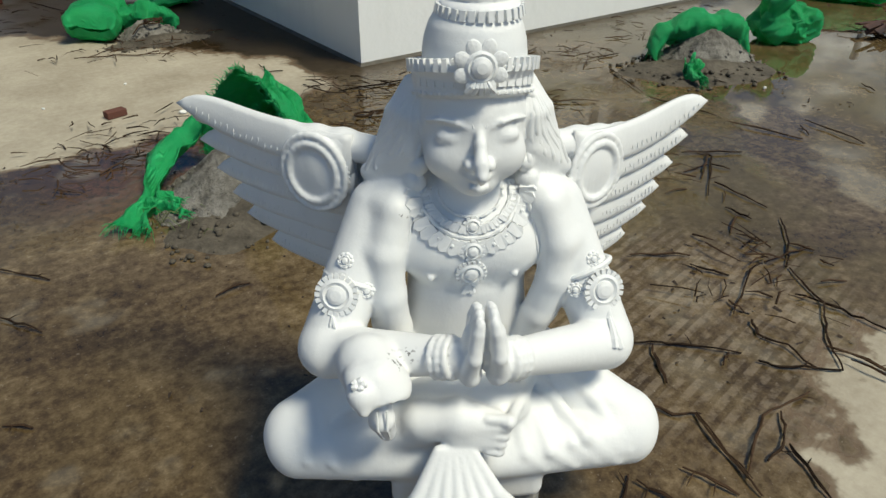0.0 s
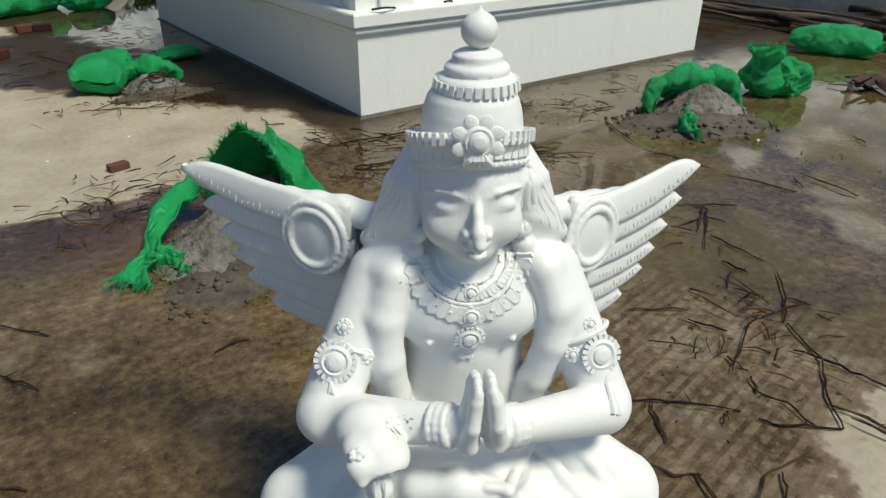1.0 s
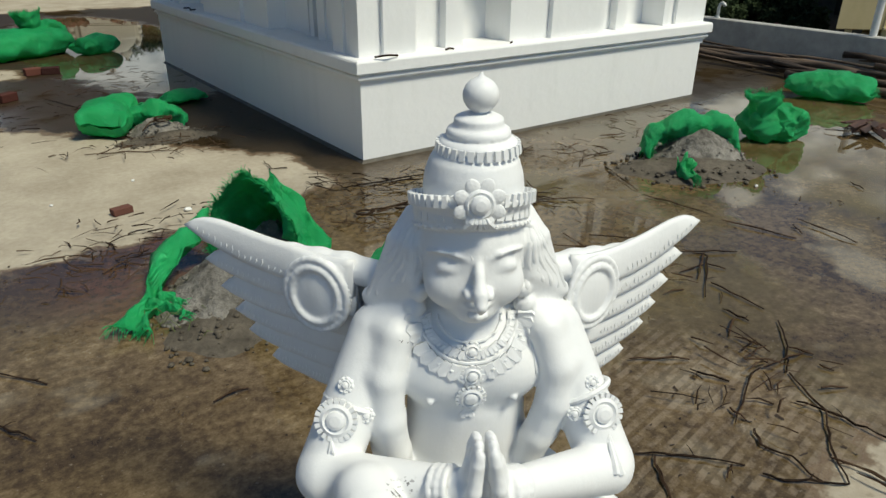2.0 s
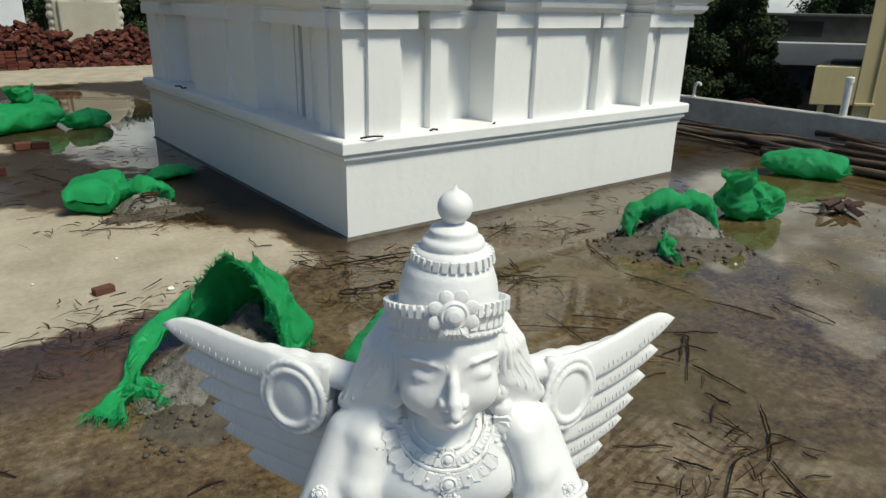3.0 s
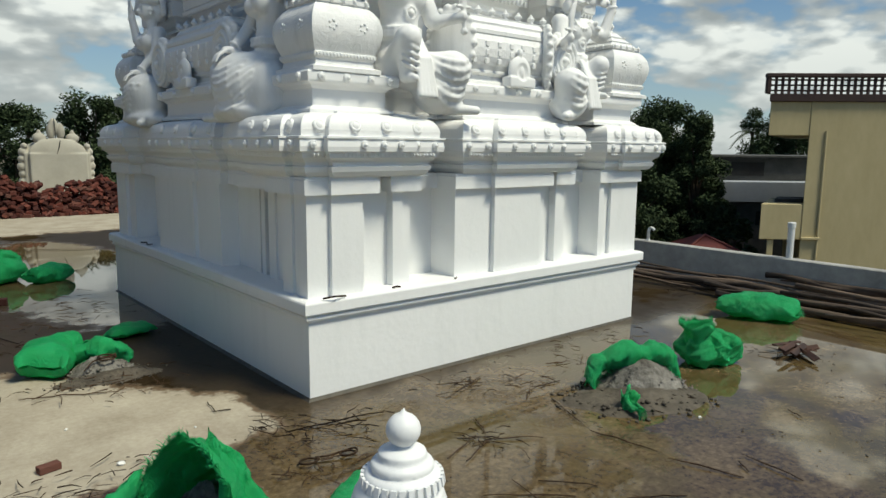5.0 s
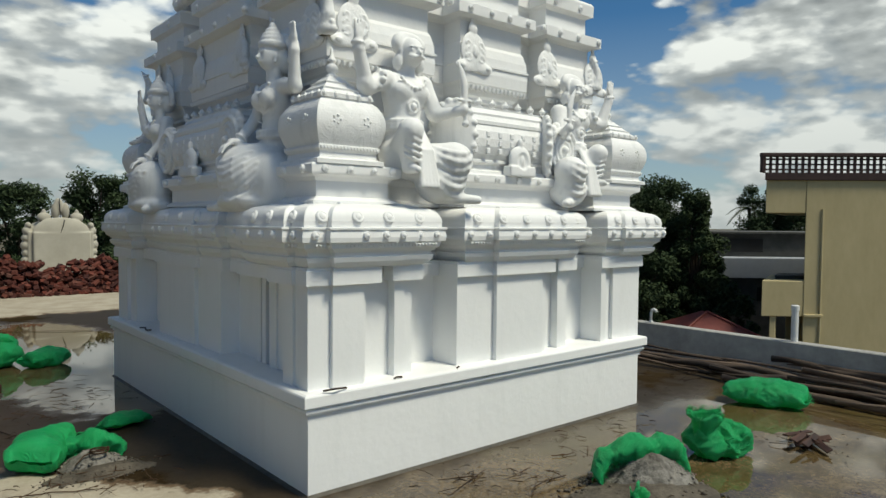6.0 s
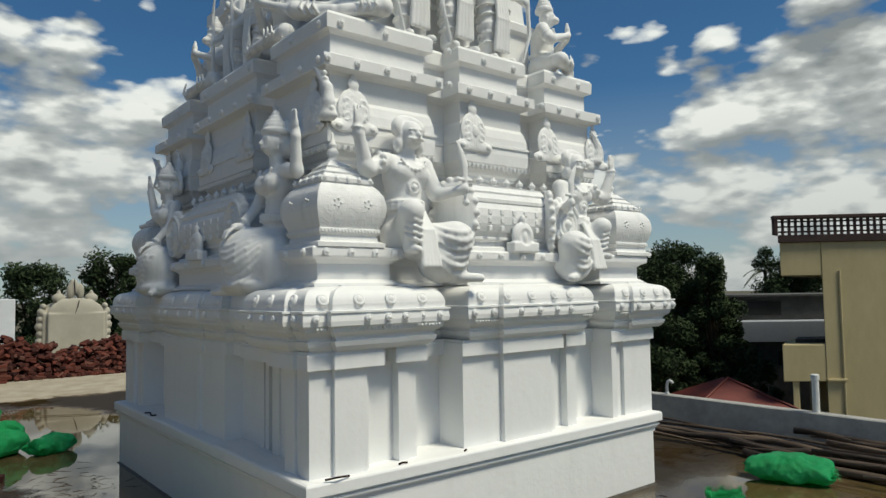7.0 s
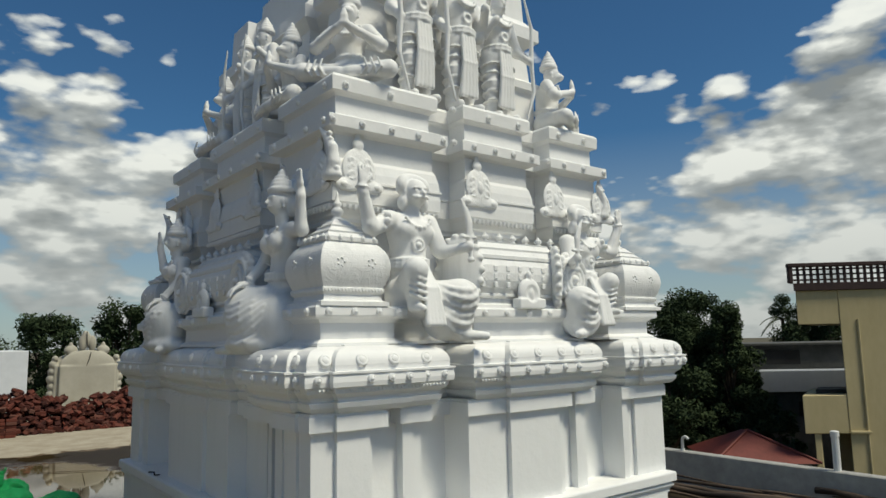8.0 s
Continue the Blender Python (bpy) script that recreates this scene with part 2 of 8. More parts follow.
def leaf_material(name, dark, light):
    s = Shader(name)
    tone = s.ramp(s.island(), (0.0, dark), (1.0, light))
    return s.done(tone, 0.85, spec=0.12)


def roof_floor():
    """Cement roof after rain: dry pale patches, damp brown silt, still sheets of shallow water, temple shade painted to
    its west.
    """
    s = Shader("wet_cement_roof").geometry()
    x, y, z = s.axes()
    wob = s.math("SUBTRACT", s.noise(2.6, 5, 0.6), 0.5)
    wob2 = s.math("SUBTRACT", s.noise(9, 4, 0.6), 0.5)
    wobble = s.math("ADD", s.math("MULTIPLY", wob, 0.55), s.math("MULTIPLY", wob2, 0.16))
    # dry tongue beside the temple's corner; top_edge follows the temple's shadow, painted as colour
    low_edge = s.ease(s.math("ADD", s.math("ADD", y, s.math("MULTIPLY", x, -0.10)), wobble), -0.36, -0.24)
    right_edge = s.ease(s.math("ADD", x, s.math("MULTIPLY", wobble, 0.5)), -0.42, -0.32, 1.0, 0.0)
    top_edge = s.ease(s.math("ADD", s.math("ADD", x, s.math("MULTIPLY", y, 0.80)), s.math("MULTIPLY", wobble, 1.4)), -0.15, 0.05, 1.0, 0.0)
    tongue = s.math("MULTIPLY", s.math("MULTIPLY", low_edge, right_edge), top_edge)
    # dry patch at the near side
    dx = s.math("SUBTRACT", x, -0.25)
    dy = s.math("SUBTRACT", y, -4.75)
    near = s.ease(s.math("ADD", s.math("SQRT", s.math("ADD", s.math("MULTIPLY", dx, dx), s.math("MULTIPLY", dy, dy))), s.math("ADD", s.math("MULTIPLY", wobble, 1.5), s.math("MULTIPLY", s.math("SUBTRACT", s.noise(0.9, 3), 0.5), 0.6))), 0.92, 1.10, 1.0, 0.0)
    far = s.math("MAXIMUM", s.ease(s.math("ADD", y, s.math("MULTIPLY", wobble, 2.5)), 11.8, 12.2), s.math("MULTIPLY", s.math("MULTIPLY", s.ease(s.math("ADD", y, wobble), 4.75, 4.95), s.ease(s.math("ADD", y, wobble), 5.4, 5.6, 1.0, 0.0)), s.ease(s.math("ADD", x, wobble), -1.75, -1.60, 1.0, 0.0)))
    dry = s.math("MAXIMUM", s.math("MAXIMUM", tongue, near), far)
    # standing water
    level = s.math("ADD", s.noise(0.55, 3, 0.5, shift=(3.1, 1.7, 0)), s.math("MULTIPLY", s.noise(3.2, 4), 0.22))
    pool = s.math("MULTIPLY", s.ease(level, 0.47, 0.56), s.math("SUBTRACT", 1.0, dry), clamp=True)
    def puddle(cx, cy, rx_, ry_, soft=0.10):
        ux, uy = s.math("DIVIDE", s.math("SUBTRACT", x, cx), rx_), s.math("DIVIDE", s.math("SUBTRACT", y, cy), ry_)
        return s.ease(s.math("ADD", s.math("SQRT", s.math("ADD", s.math("MULTIPLY", ux, ux), s.math("MULTIPLY", uy, uy))), wobble), 0.98 - soft, 0.98 + soft, 1.0, 0.0)

    side_pool = puddle(-0.25, 7.0, 1.30, 4.0)
    side_pool = s.math("MAXIMUM", side_pool, puddle(4.7, -1.9, 1.5, 1.1, 0.3))
    pool = s.math("MAXIMUM", pool, side_pool)
    silt = s.math("ADD", s.math("MULTIPLY", s.noise(1.6, 8, 0.70, warp=0.6), 0.62), s.math("MULTIPLY", s.noise(7.5, 9, 0.72, warp=0.8), 0.38))
    grain = s.noise(120, 3, 0.7)
    spots = s.noise(24, 5, 0.7)
    damp = s.ramp(s.math("ADD", s.math("ADD", s.math("MULTIPLY", silt, 0.62), s.math("MULTIPLY", spots, 0.38)), s.math("MULTIPLY", s.math("SUBTRACT", grain, 0.5), 0.12)),
                  (0.355, (0.021, 0.013, 0.006)), (0.44, (0.056, 0.036, 0.017)), (0.515, (0.108, 0.074, 0.036)), (0.58, (0.168, 0.121, 0.067)), (0.67, (0.275, 0.214, 0.136)))
    algae = s.math("MULTIPLY", s.ease(s.noise(0.9, 5, 0.6, shift=(7, 2, 0)), 0.44, 0.60, 0.0, 0.60), s.ease(x, -0.9, 0.5, 0.15, 1.0))
    damp = s.mix(algae, damp, (0.092, 0.070, 0.024))
    # dark wet silt west of the temple, the temple's shade put into its colour
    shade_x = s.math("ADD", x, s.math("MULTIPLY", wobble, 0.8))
    shaded_sludge = s.math("MULTIPLY", s.ease(shade_x, -2.6, -1.6), s.math("MULTIPLY", s.ease(s.math("ADD", y, wobble), -0.5, 0.2), s.math("SUBTRACT", 1.0, side_pool)))
    damp = s.mix(s.math("MULTIPLY", shaded_sludge, 0.85), damp, (0.020, 0.014, 0.008))
    reddish = s.math("MULTIPLY", s.ease(s.math("ADD", s.math("ADD", s.math("MULTIPLY", s.math("ADD", x, 1.7), s.math("ADD", x, 1.7)), s.math("MULTIPLY", s.math("ADD", y, 0.75), s.math("ADD", y, 0.75))), wobble), 0.1, 0.75, 0.55, 0.0), s.ease(spots, 0.35, 0.6))
    damp = s.mix(reddish, damp, (0.13, 0.045, 0.026))
    edge_y = s.math("ADD", s.math("ADD", y, s.math("MULTIPLY", x, -0.10)), wobble)
    mud = s.math("MULTIPLY", s.math("MULTIPLY", s.ease(edge_y, -1.15, -0.55), s.ease(x, -1.3, -0.7, 1.0, 0.0)), s.ease(silt, 0.40, 0.56))
    damp = s.mix(s.math("MULTIPLY", mud, 0.75), damp, (0.034, 0.020, 0.012))
    dry_tone = s.ramp(s.math("ADD", s.math("MULTIPLY", s.noise(2.0, 6), 0.6), s.math("MULTIPLY", spots, 0.4)),
                      (0.35, (0.29, 0.25, 0.19)), (0.6, (0.43, 0.385, 0.305)), (0.75, (0.51, 0.465, 0.385)))
    rim = s.math("MULTIPLY", s.ease(dry, 0.02, 0.35), s.ease(dry, 0.55, 0.99, 1.0, 0.0))
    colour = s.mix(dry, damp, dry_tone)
    colour = s.mix(s.math("MULTIPLY", rim, 0.75), colour, (0.12, 0.075, 0.042))
    rough = s.math("SUBTRACT", s.math("ADD", s.math("MULTIPLY", spots, 0.35), 0.12), s.math("MULTIPLY", pool, 0.40), clamp=True)
    rough = s.math("MAXIMUM", rough, s.math("MULTIPLY", dry, 0.85))
    rough = s.math("MAXIMUM", rough, s.math("MULTIPLY", shaded_sludge, 0.62))
    rough = s.math("MAXIMUM", rough, 0.025)
    # broom ridges left in the cement, in front of the near puddle
    rx, ry = s.math("ADD", x, 0.55), s.math("ADD", y, 3.45)
    reach = s.math("SQRT", s.math("ADD", s.math("MULTIPLY", rx, rx), s.math("MULTIPLY", ry, ry)))
    ridge_zone = s.ease(s.math("ADD", reach, s.math("MULTIPLY", wobble, 0.8)), 0.45, 0.85, 1.0, 0.0)
    ridges = s.math("MULTIPLY", s.ease(s.wave(6.4, (0, 0, radians(-99.4)), 0.5), 0.20, 0.60), s.math("MULTIPLY", s.math("MULTIPLY", ridge_zone, s.math("SUBTRACT", 1.0, dry)), s.ease(s.noise(14, 5, 0.7), 0.40, 0.60)))
    colour = s.mix(s.math("MULTIPLY", ridges, 0.50), colour, (0.25, 0.195, 0.135))
    flecks = s.ease(s.noise(55, 4, 0.7), 0.62, 0.72, 0.0, 0.5)
    colour = s.mix(s.math("MULTIPLY", flecks, s.math("SUBTRACT", 1.0, shaded_sludge)), colour, (0.34, 0.29, 0.22))
    scum = s.ease(s.noise(19, 6, 0.75, shift=(4, 4, 0)), 0.60, 0.72, 0.0, 0.55)
    colour = s.mix(s.math("MULTIPLY", scum, s.math("SUBTRACT", 1.0, s.math("MULTIPLY", s.math("MAXIMUM", dry, pool), 0.85))), colour, (0.020, 0.014, 0.009))
    still = s.math("SUBTRACT", 1.0, pool)
    height = s.math("MULTIPLY", s.math("ADD", s.math("ADD", s.math("MULTIPLY", grain, 0.25), s.math("MULTIPLY", spots, 0.6)), s.math("MULTIPLY", ridges, 0.9)), still)
    s.bump(height, 0.55, 0.012)
    gloss = s.math("SUBTRACT", s.math("ADD", 0.24, s.math("MULTIPLY", pool, 0.26)), s.math("MULTIPLY", shaded_sludge, 0.24))
    return s.done(colour, rough, spec=gloss)


M_BRICK = brick_material()
M_SACK = sack_material()
M_LEAF = leaf_material("tree_leaves", (0.024, 0.038, 0.018), (0.062, 0.090, 0.042))
M_LEAF_GREY = leaf_material("palm_leaves", (0.03, 0.045, 0.018), (0.08, 0.10, 0.05))
M_FLOOR = roof_floor()


# ---- building helpers ----
def mesh_of(name, bm, material):
    data = bpy.data.meshes.new(name)
    bm.to_mesh(data)
    bm.free()
    data.materials.append(material)
    return data


def part(name, bm, material, parent, label="", smooth=False):
    data = bm if isinstance(bm, bpy.types.Mesh) else mesh_of(name, bm, material)
    ob = new(name, data)
    ob.parent = parent
    if label:
        ob["label"] = label
    if smooth:
        for p in data.polygons:
            p.use_smooth = True
    return ob


def thing(name, label, category, group="", kind="", at=(0, 0, 0), turn=0.0):
    ob = new(name)
    ob.empty_display_size = 0.1
    ob.matrix_world = pose(*at, 0, 0, turn)
    return tagged(ob, label, category, group, kind)


def solo(name, bm, material, label, category, group="", kind="", smooth=False, m=None):
    ob = part(name, bm, material, None, smooth=smooth)
    if m is not None:
        ob.matrix_world = m
    return tagged(ob, label, category, group, kind)


def box(bm, lo, hi, bevel=0.0):
    """An axis-aligned box, its edges eased by bevel."""
    m = Matrix.Translation([(a + b) / 2 for a, b in zip(lo, hi)]) @ Matrix.Diagonal([b - a for a, b in zip(lo, hi)] + [1])
    made = bmesh.ops.create_cube(bm, size=1, matrix=m)
    if bevel:
        edges = list({e for v in made["verts"] for e in v.link_edges})
        bmesh.ops.bevel(bm, geom=edges, offset=bevel, segments=1, affect="EDGES")
    return bm


def boxed(lo, hi, bevel=0.0):
    return box(bmesh.new(), lo, hi, bevel)


def grow(plan, d):
    """A closed counter-clockwise outline moved outwards by d, corners mitred."""
    n, res = len(plan), []
    for i in range(n):
        p, q, r = Vector(plan[i - 1]), Vector(plan[i]), Vector(plan[(i + 1) % n])
        a, b = (q - p).normalized(), (r - q).normalized()
        na, nb = Vector((a.y, -a.x)), Vector((b.y, -b.x))
        k = 1 + na.dot(nb)
        res.append(q + (na + nb) * (d / max(k, 0.35)))
    return res


def sweep(plan, profile, bm=None, cap=True):
    """Rings of the outline, one for each (outset, height) of the profile, joined."""
    bm = bm or bmesh.new()
    rings = []
    for d, z in profile:
        rings.append([bm.verts.new((p.x, p.y, z)) for p in grow(plan, d)])
    n = len(plan)
    for a, b in zip(rings, rings[1:]):
        for i in range(n):
            j = (i + 1) % n
            bm.faces.new((a[i], a[j], b[j], b[i]))
    if cap:
        bm.faces.new(rings[-1])
        bm.faces.new(list(reversed(rings[0])))
    return bm


def rounded(profile, a, b, steps=3):
    """The profile with its run from a to b made into a smooth curve."""
    res = list(profile[:a])
    for i in range(a, b):
        run = [profile[max(i - 1, a)], profile[i], profile[i + 1], profile[min(i + 2, b)]]
        for k in range(steps):
            t = k / steps
            res.append(tuple(0.5 * (2 * q1 + (q2 - q0) * t + (2 * q0 - 5 * q1 + 4 * q2 - q3) * t * t + (3 * q1 - q0 - 3 * q2 + q3) * t ** 3) for q0, q1, q2, q3 in zip(*run)))
    return res + list(profile[b:])


def lathe(profile, sides=20, bm=None, m=Matrix()):
    bm = bm or bmesh.new()
    rings = []
    for r, z in profile:
        rings.append([bm.verts.new(m @ Vector((r * math.cos(2 * math.pi * i / sides), r * math.sin(2 * math.pi * i / sides), z))) for i in range(sides)])
    for a, b in zip(rings, rings[1:]):
        for i in range(sides):
            j = (i + 1) % sides
            bm.faces.new((a[i], a[j], b[j], b[i]))
    bm.faces.new(rings[-1])
    bm.faces.new(list(reversed(rings[0])))
    return bm


def tube(points, radii, sides=6, bm=None):
    """A tube through the points, with a radius at each."""
    bm = bm or bmesh.new()
    pts = [Vector(p) for p in points]
    rings, side = [], None
    for i, p in enumerate(pts):
        t = (pts[min(i + 1, len(pts) - 1)] - pts[max(i - 1, 0)]).normalized()
        ref = side if side is not None and abs(side.dot(t)) < 0.95 else (Vector((0, 0, 1)) if abs(t.z) < 0.9 else Vector((1, 0, 0)))
        u = (ref - t * ref.dot(t)).normalized()
        side, v = u, t.cross(u)
        rings.append([bm.verts.new(p + (u * math.cos(2 * math.pi * k / sides) + v * math.sin(2 * math.pi * k / sides)) * radii[i]) for k in range(sides)])
    for a, b in zip(rings, rings[1:]):
        for k in range(sides):
            j = (k + 1) % sides
            bm.faces.new((a[k], a[j], b[j], b[k]))
    bm.faces.new(rings[-1])
    bm.faces.new(list(reversed(rings[0])))
    return bm


class Clay:
    """A solid modelled as a distance field on a grid, from which a skin is taken."""

    def __init__(self, lo, hi, cell):
        self.lo, self.cell = np.array(lo, float), cell
        self.n = (np.ceil((np.array(hi, float) - self.lo) / cell).astype(int) + 1)
        self.d = np.full(self.n, 0.2, np.float32)
        self.ax = [self.lo[i] + cell * np.arange(self.n[i]) for i in range(3)]

    def window(self, lo, hi, pad):
        a = np.clip(np.floor((np.array(lo) - pad - self.lo) / self.cell).astype(int), 0, self.n)
        b = np.clip(np.ceil((np.array(hi) + pad - self.lo) / self.cell).astype(int) + 1, 0, self.n)
        if (b <= a).any():
            return None, None
        s = tuple(slice(i, j) for i, j in zip(a, b))
        g = np.meshgrid(*[self.ax[i][s[i]] for i in range(3)], indexing="ij", sparse=True)
        return s, g

    def blend(self, s, new_d, k, cut=False):
        a = self.d[s]
        if cut:
            h = np.clip(0.5 - 0.5 * (a + new_d) / k, 0, 1)
            self.d[s] = a * (1 - h) - new_d * h + k * h * (1 - h)
        else:
            h = np.clip(0.5 + 0.5 * (a - new_d) / k, 0, 1)
            self.d[s] = a * (1 - h) + new_d * h - k * h * (1 - h)

    def ball(self, c, r, k=0.015, turn=(0, 0, 0), cut=False):
        """An ellipsoid of radii r, turned by Euler degrees."""
        r = np.array(r if np.ndim(r) else (r, r, r), float)
        R = np.array(Euler([radians(t) for t in turn]).to_matrix())
        ext = np.sqrt((R ** 2) @ (r ** 2))
        c = np.array(c, float)
        s, g = self.window(c - ext, c + ext, 2 * k + 2 * self.cell)
        if s is None:
            return self
        x, y, z = g[0] - c[0], g[1] - c[1], g[2] - c[2]
        u = [(R[0, i] * x + R[1, i] * y + R[2, i] * z) for i in range(3)]
        k0 = np.sqrt(sum((u[i] / r[i]) ** 2 for i in range(3)))
        k1 = np.sqrt(sum((u[i] / r[i] ** 2) ** 2 for i in range(3))) + 1e-9
        self.blend(s, k0 * (k0 - 1) / k1, k, cut)
        return self

    def limb(self, a, b, ra, rb=None, k=0.015, flat=None, cut=False):
        """A rounded cone from a to b."""
        rb = ra if rb is None else rb
        a, b = np.array(a, float), np.array(b, float)
        rm = max(ra, rb)
        s, g = self.window(np.minimum(a, b) - rm, np.maximum(a, b) + rm, 2 * k + 2 * self.cell)
        if s is None:
            return self
        ab = b - a
        x, y, z = g[0] - a[0], g[1] - a[1], g[2] - a[2]
        t = np.clip((x * ab[0] + y * ab[1] + z * ab[2]) / (ab @ ab + 1e-12), 0, 1)
        px, py, pz = x - t * ab[0], y - t * ab[1], z - t * ab[2]
        dd = px ** 2 + py ** 2 + pz ** 2
        if flat is not None:
            n, ratio = flat
            dd = dd + (ratio ** 2 - 1) * (px * n[0] + py * n[1] + pz * n[2]) ** 2
        d = np.sqrt(dd) - (ra + (rb - ra) * t)
        if flat is not None:
            d = d * 0.6
        self.blend(s, d, k, cut)
        return self

    def path(self, pts, radii, k=0.015, flat=None, cut=False):
        for p, q, a, b in zip(pts, pts[1:], radii, radii[1:]):
            self.limb(p, q, a, b, k, flat, cut)
        return self

    def block(self, c, half, r=0.01, k=0.01, turn=(0, 0, 0), cut=False):
        """A rounded box."""
        R = np.array(Euler([radians(t) for t in turn]).to_matrix())
        half, c = np.array(half, float), np.array(c, float)
        ext = np.abs(R) @ half
        s, g = self.window(c - ext, c + ext, 2 * k + 2 * self.cell)
        if s is None:
            return self
        x, y, z = g[0] - c[0], g[1] - c[1], g[2] - c[2]
        q = [np.abs(R[0, i] * x + R[1, i] * y + R[2, i] * z) - half[i] + r for i in range(3)]
        d = np.sqrt(sum(np.maximum(v, 0) ** 2 for v in q)) + np.minimum(np.maximum(np.maximum(q[0], q[1]), q[2]), 0) - r
        self.blend(s, d, k, cut)
        return self

    def spun(self, c, profile, k=0.008, lean=0.0):
        """A body of revolution about the upright through c: (radius, height) from below; lean lifts its front."""
        c = np.array(c, float)
        rs, zs = [p[0] for p in profile], [p[1] for p in profile]
        rm = max(rs)
        s, g = self.window(c + (-rm, -rm, min(zs)), c + (rm, rm, max(zs)), 2 * k + 2 * self.cell + abs(lean) * rm)
        if s is None:
            return self
        rad = np.sqrt((g[0] - c[0]) ** 2 + (g[1] - c[1]) ** 2)
        z = g[2] - c[2] + lean * (g[1] - c[1])
        d = (rad - np.interp(z, zs, rs)) * 0.8
        d = np.maximum(d, np.maximum(z - zs[-1], zs[0] - z))
        self.blend(s, d, k)
        return self

    def ring(self, c, r, thick, k=0.004, normal=(0, -1, 0), n=20, squash=1.0):
        """A hoop of radius r about the normal, built of short limbs."""
        nz = Vector(normal).normalized()
        u = nz.cross(Vector((0, 0, 1))) if abs(nz.z) < 0.9 else nz.cross(Vector((0, 1, 0)))
        u.normalize()
        v = nz.cross(u)
        pts = [np.array(c, float) + np.array(u) * r * math.cos(2 * math.pi * i / n) + np.array(v) * r * squash * math.sin(2 * math.pi * i / n) for i in range(n + 1)]
        return self.path(pts, [thick] * (n + 1), k)

    def value(self, p):
        i = np.clip(((np.array(p) - self.lo) / self.cell).round().astype(int), 0, self.n - 1)
        return self.d[tuple(i)]

    def front(self, x, z, y0=-9.0):
        """The first skin point met on the way along +y."""
        ys = self.ax[1]
        i = int(np.clip(round((x - self.lo[0]) / self.cell), 0, self.n[0] - 1))
        k = int(np.clip(round((z - self.lo[2]) / self.cell), 0, self.n[2] - 1))
        col = self.d[i, :, k]
        hit = np.nonzero((col < 0) & (ys > y0))[0]
        j = int(hit[0]) if len(hit) else len(ys) // 2
        lo, hi = np.maximum((i - 2, j - 2, k - 2), 0), np.minimum((i + 2, j + 2, k + 2), self.n - 1)
        nrm = Vector((self.d[hi[0], j, k] - self.d[lo[0], j, k], self.d[i, hi[1], k] - self.d[i, lo[1], k], self.d[i, j, hi[2]] - self.d[i, j, lo[2]]))
        return Vector((x, ys[j], z)), (nrm.normalized() if nrm.length > 1e-6 else Vector((0, -1, 0)))

    def skin(self):
        """Surface nets: one vertex in each cell that the surface crosses."""
        d = self.d
        inside = d < 0
        cor = [inside[i:d.shape[0] - 1 + i, j:d.shape[1] - 1 + j, k:d.shape[2] - 1 + k] for i in (0, 1) for j in (0, 1) for k in (0, 1)]
        count = sum(c.astype(np.int8) for c in cor)
        cells = np.argwhere((count > 0) & (count < 8))
        index = -np.ones(np.array(d.shape) - 1, np.int64)
        index[tuple(cells.T)] = np.arange(len(cells))
        off = np.array([(i, j, k) for i in (0, 1) for j in (0, 1) for k in (0, 1)])
        vals = np.stack([d[tuple((cells + o).T)] for o in off], 1)
        acc, num = np.zeros((len(cells), 3)), np.zeros(len(cells))
        for a in range(8):
            for b in range(a + 1, 8):
                if abs(off[a] - off[b]).sum() != 1:
                    continue
                va, vb = vals[:, a], vals[:, b]
                m = (va < 0) != (vb < 0)
                t = np.where(m, va / np.where(m, va - vb, 1), 0)
                acc += m[:, None] * (off[a] + t[:, None] * (off[b] - off[a]))
                num += m
        verts = self.lo + self.cell * (cells + acc / num[:, None])
        faces = []
        for ax in range(3):
            u, v = (ax + 1) % 3, (ax + 2) % 3
            sl_a, sl_b = [slice(None)] * 3, [slice(None)] * 3
            sl_a[ax], sl_b[ax] = slice(0, -1), slice(1, None)
            a, b = inside[tuple(sl_a)], inside[tuple(sl_b)]
            for flip, mask in ((False, a & ~b), (True, ~a & b)):
                e = np.argwhere(mask)
                e = e[(e[:, u] > 0) & (e[:, v] > 0) & (e[:, u] < d.shape[u] - 1) & (e[:, v] < d.shape[v] - 1)]
                if not len(e):
                    continue
                du, dv = np.eye(3, dtype=int)[u], np.eye(3, dtype=int)[v]
                q = np.stack([index[tuple((e - du - dv).T)], index[tuple((e - dv).T)], index[tuple(e.T)], index[tuple((e - du).T)]], 1)
                faces.append(q[:, ::-1] if flip else q)
        return verts, np.concatenate(faces)


def skin_mesh(name, clay, material, extra=None, soft=None):
    """The clay's skin and, with it in one mesh, ornaments: soft ones shaded smooth, extra ones faceted."""
    v, f = clay.skin()
    v, f = v.tolist(), f.tolist()
    if soft is not None:
        base = len(v)
        soft.verts.index_update()
        v += [tuple(x.co) for x in soft.verts]
        f += [[base + x.index for x in face.verts] for face in soft.faces]
        soft.free()
    skin_faces = len(f)
    if extra is not None:
        base = len(v)
        extra.verts.index_update()
        v += [tuple(x.co) for x in extra.verts]
        f += [[base + x.index for x in face.verts] for face in extra.faces]
        extra.free()
    data = bpy.data.meshes.new(name)
    data.from_pydata(v, [], f)
    data.update()
    data.materials.append(material)
    for p in data.polygons:
        p.use_smooth = p.index < skin_faces
    return data


# ---- the setting: roof, parapet, far ground ----
LX, LY = 4.1, 5.05


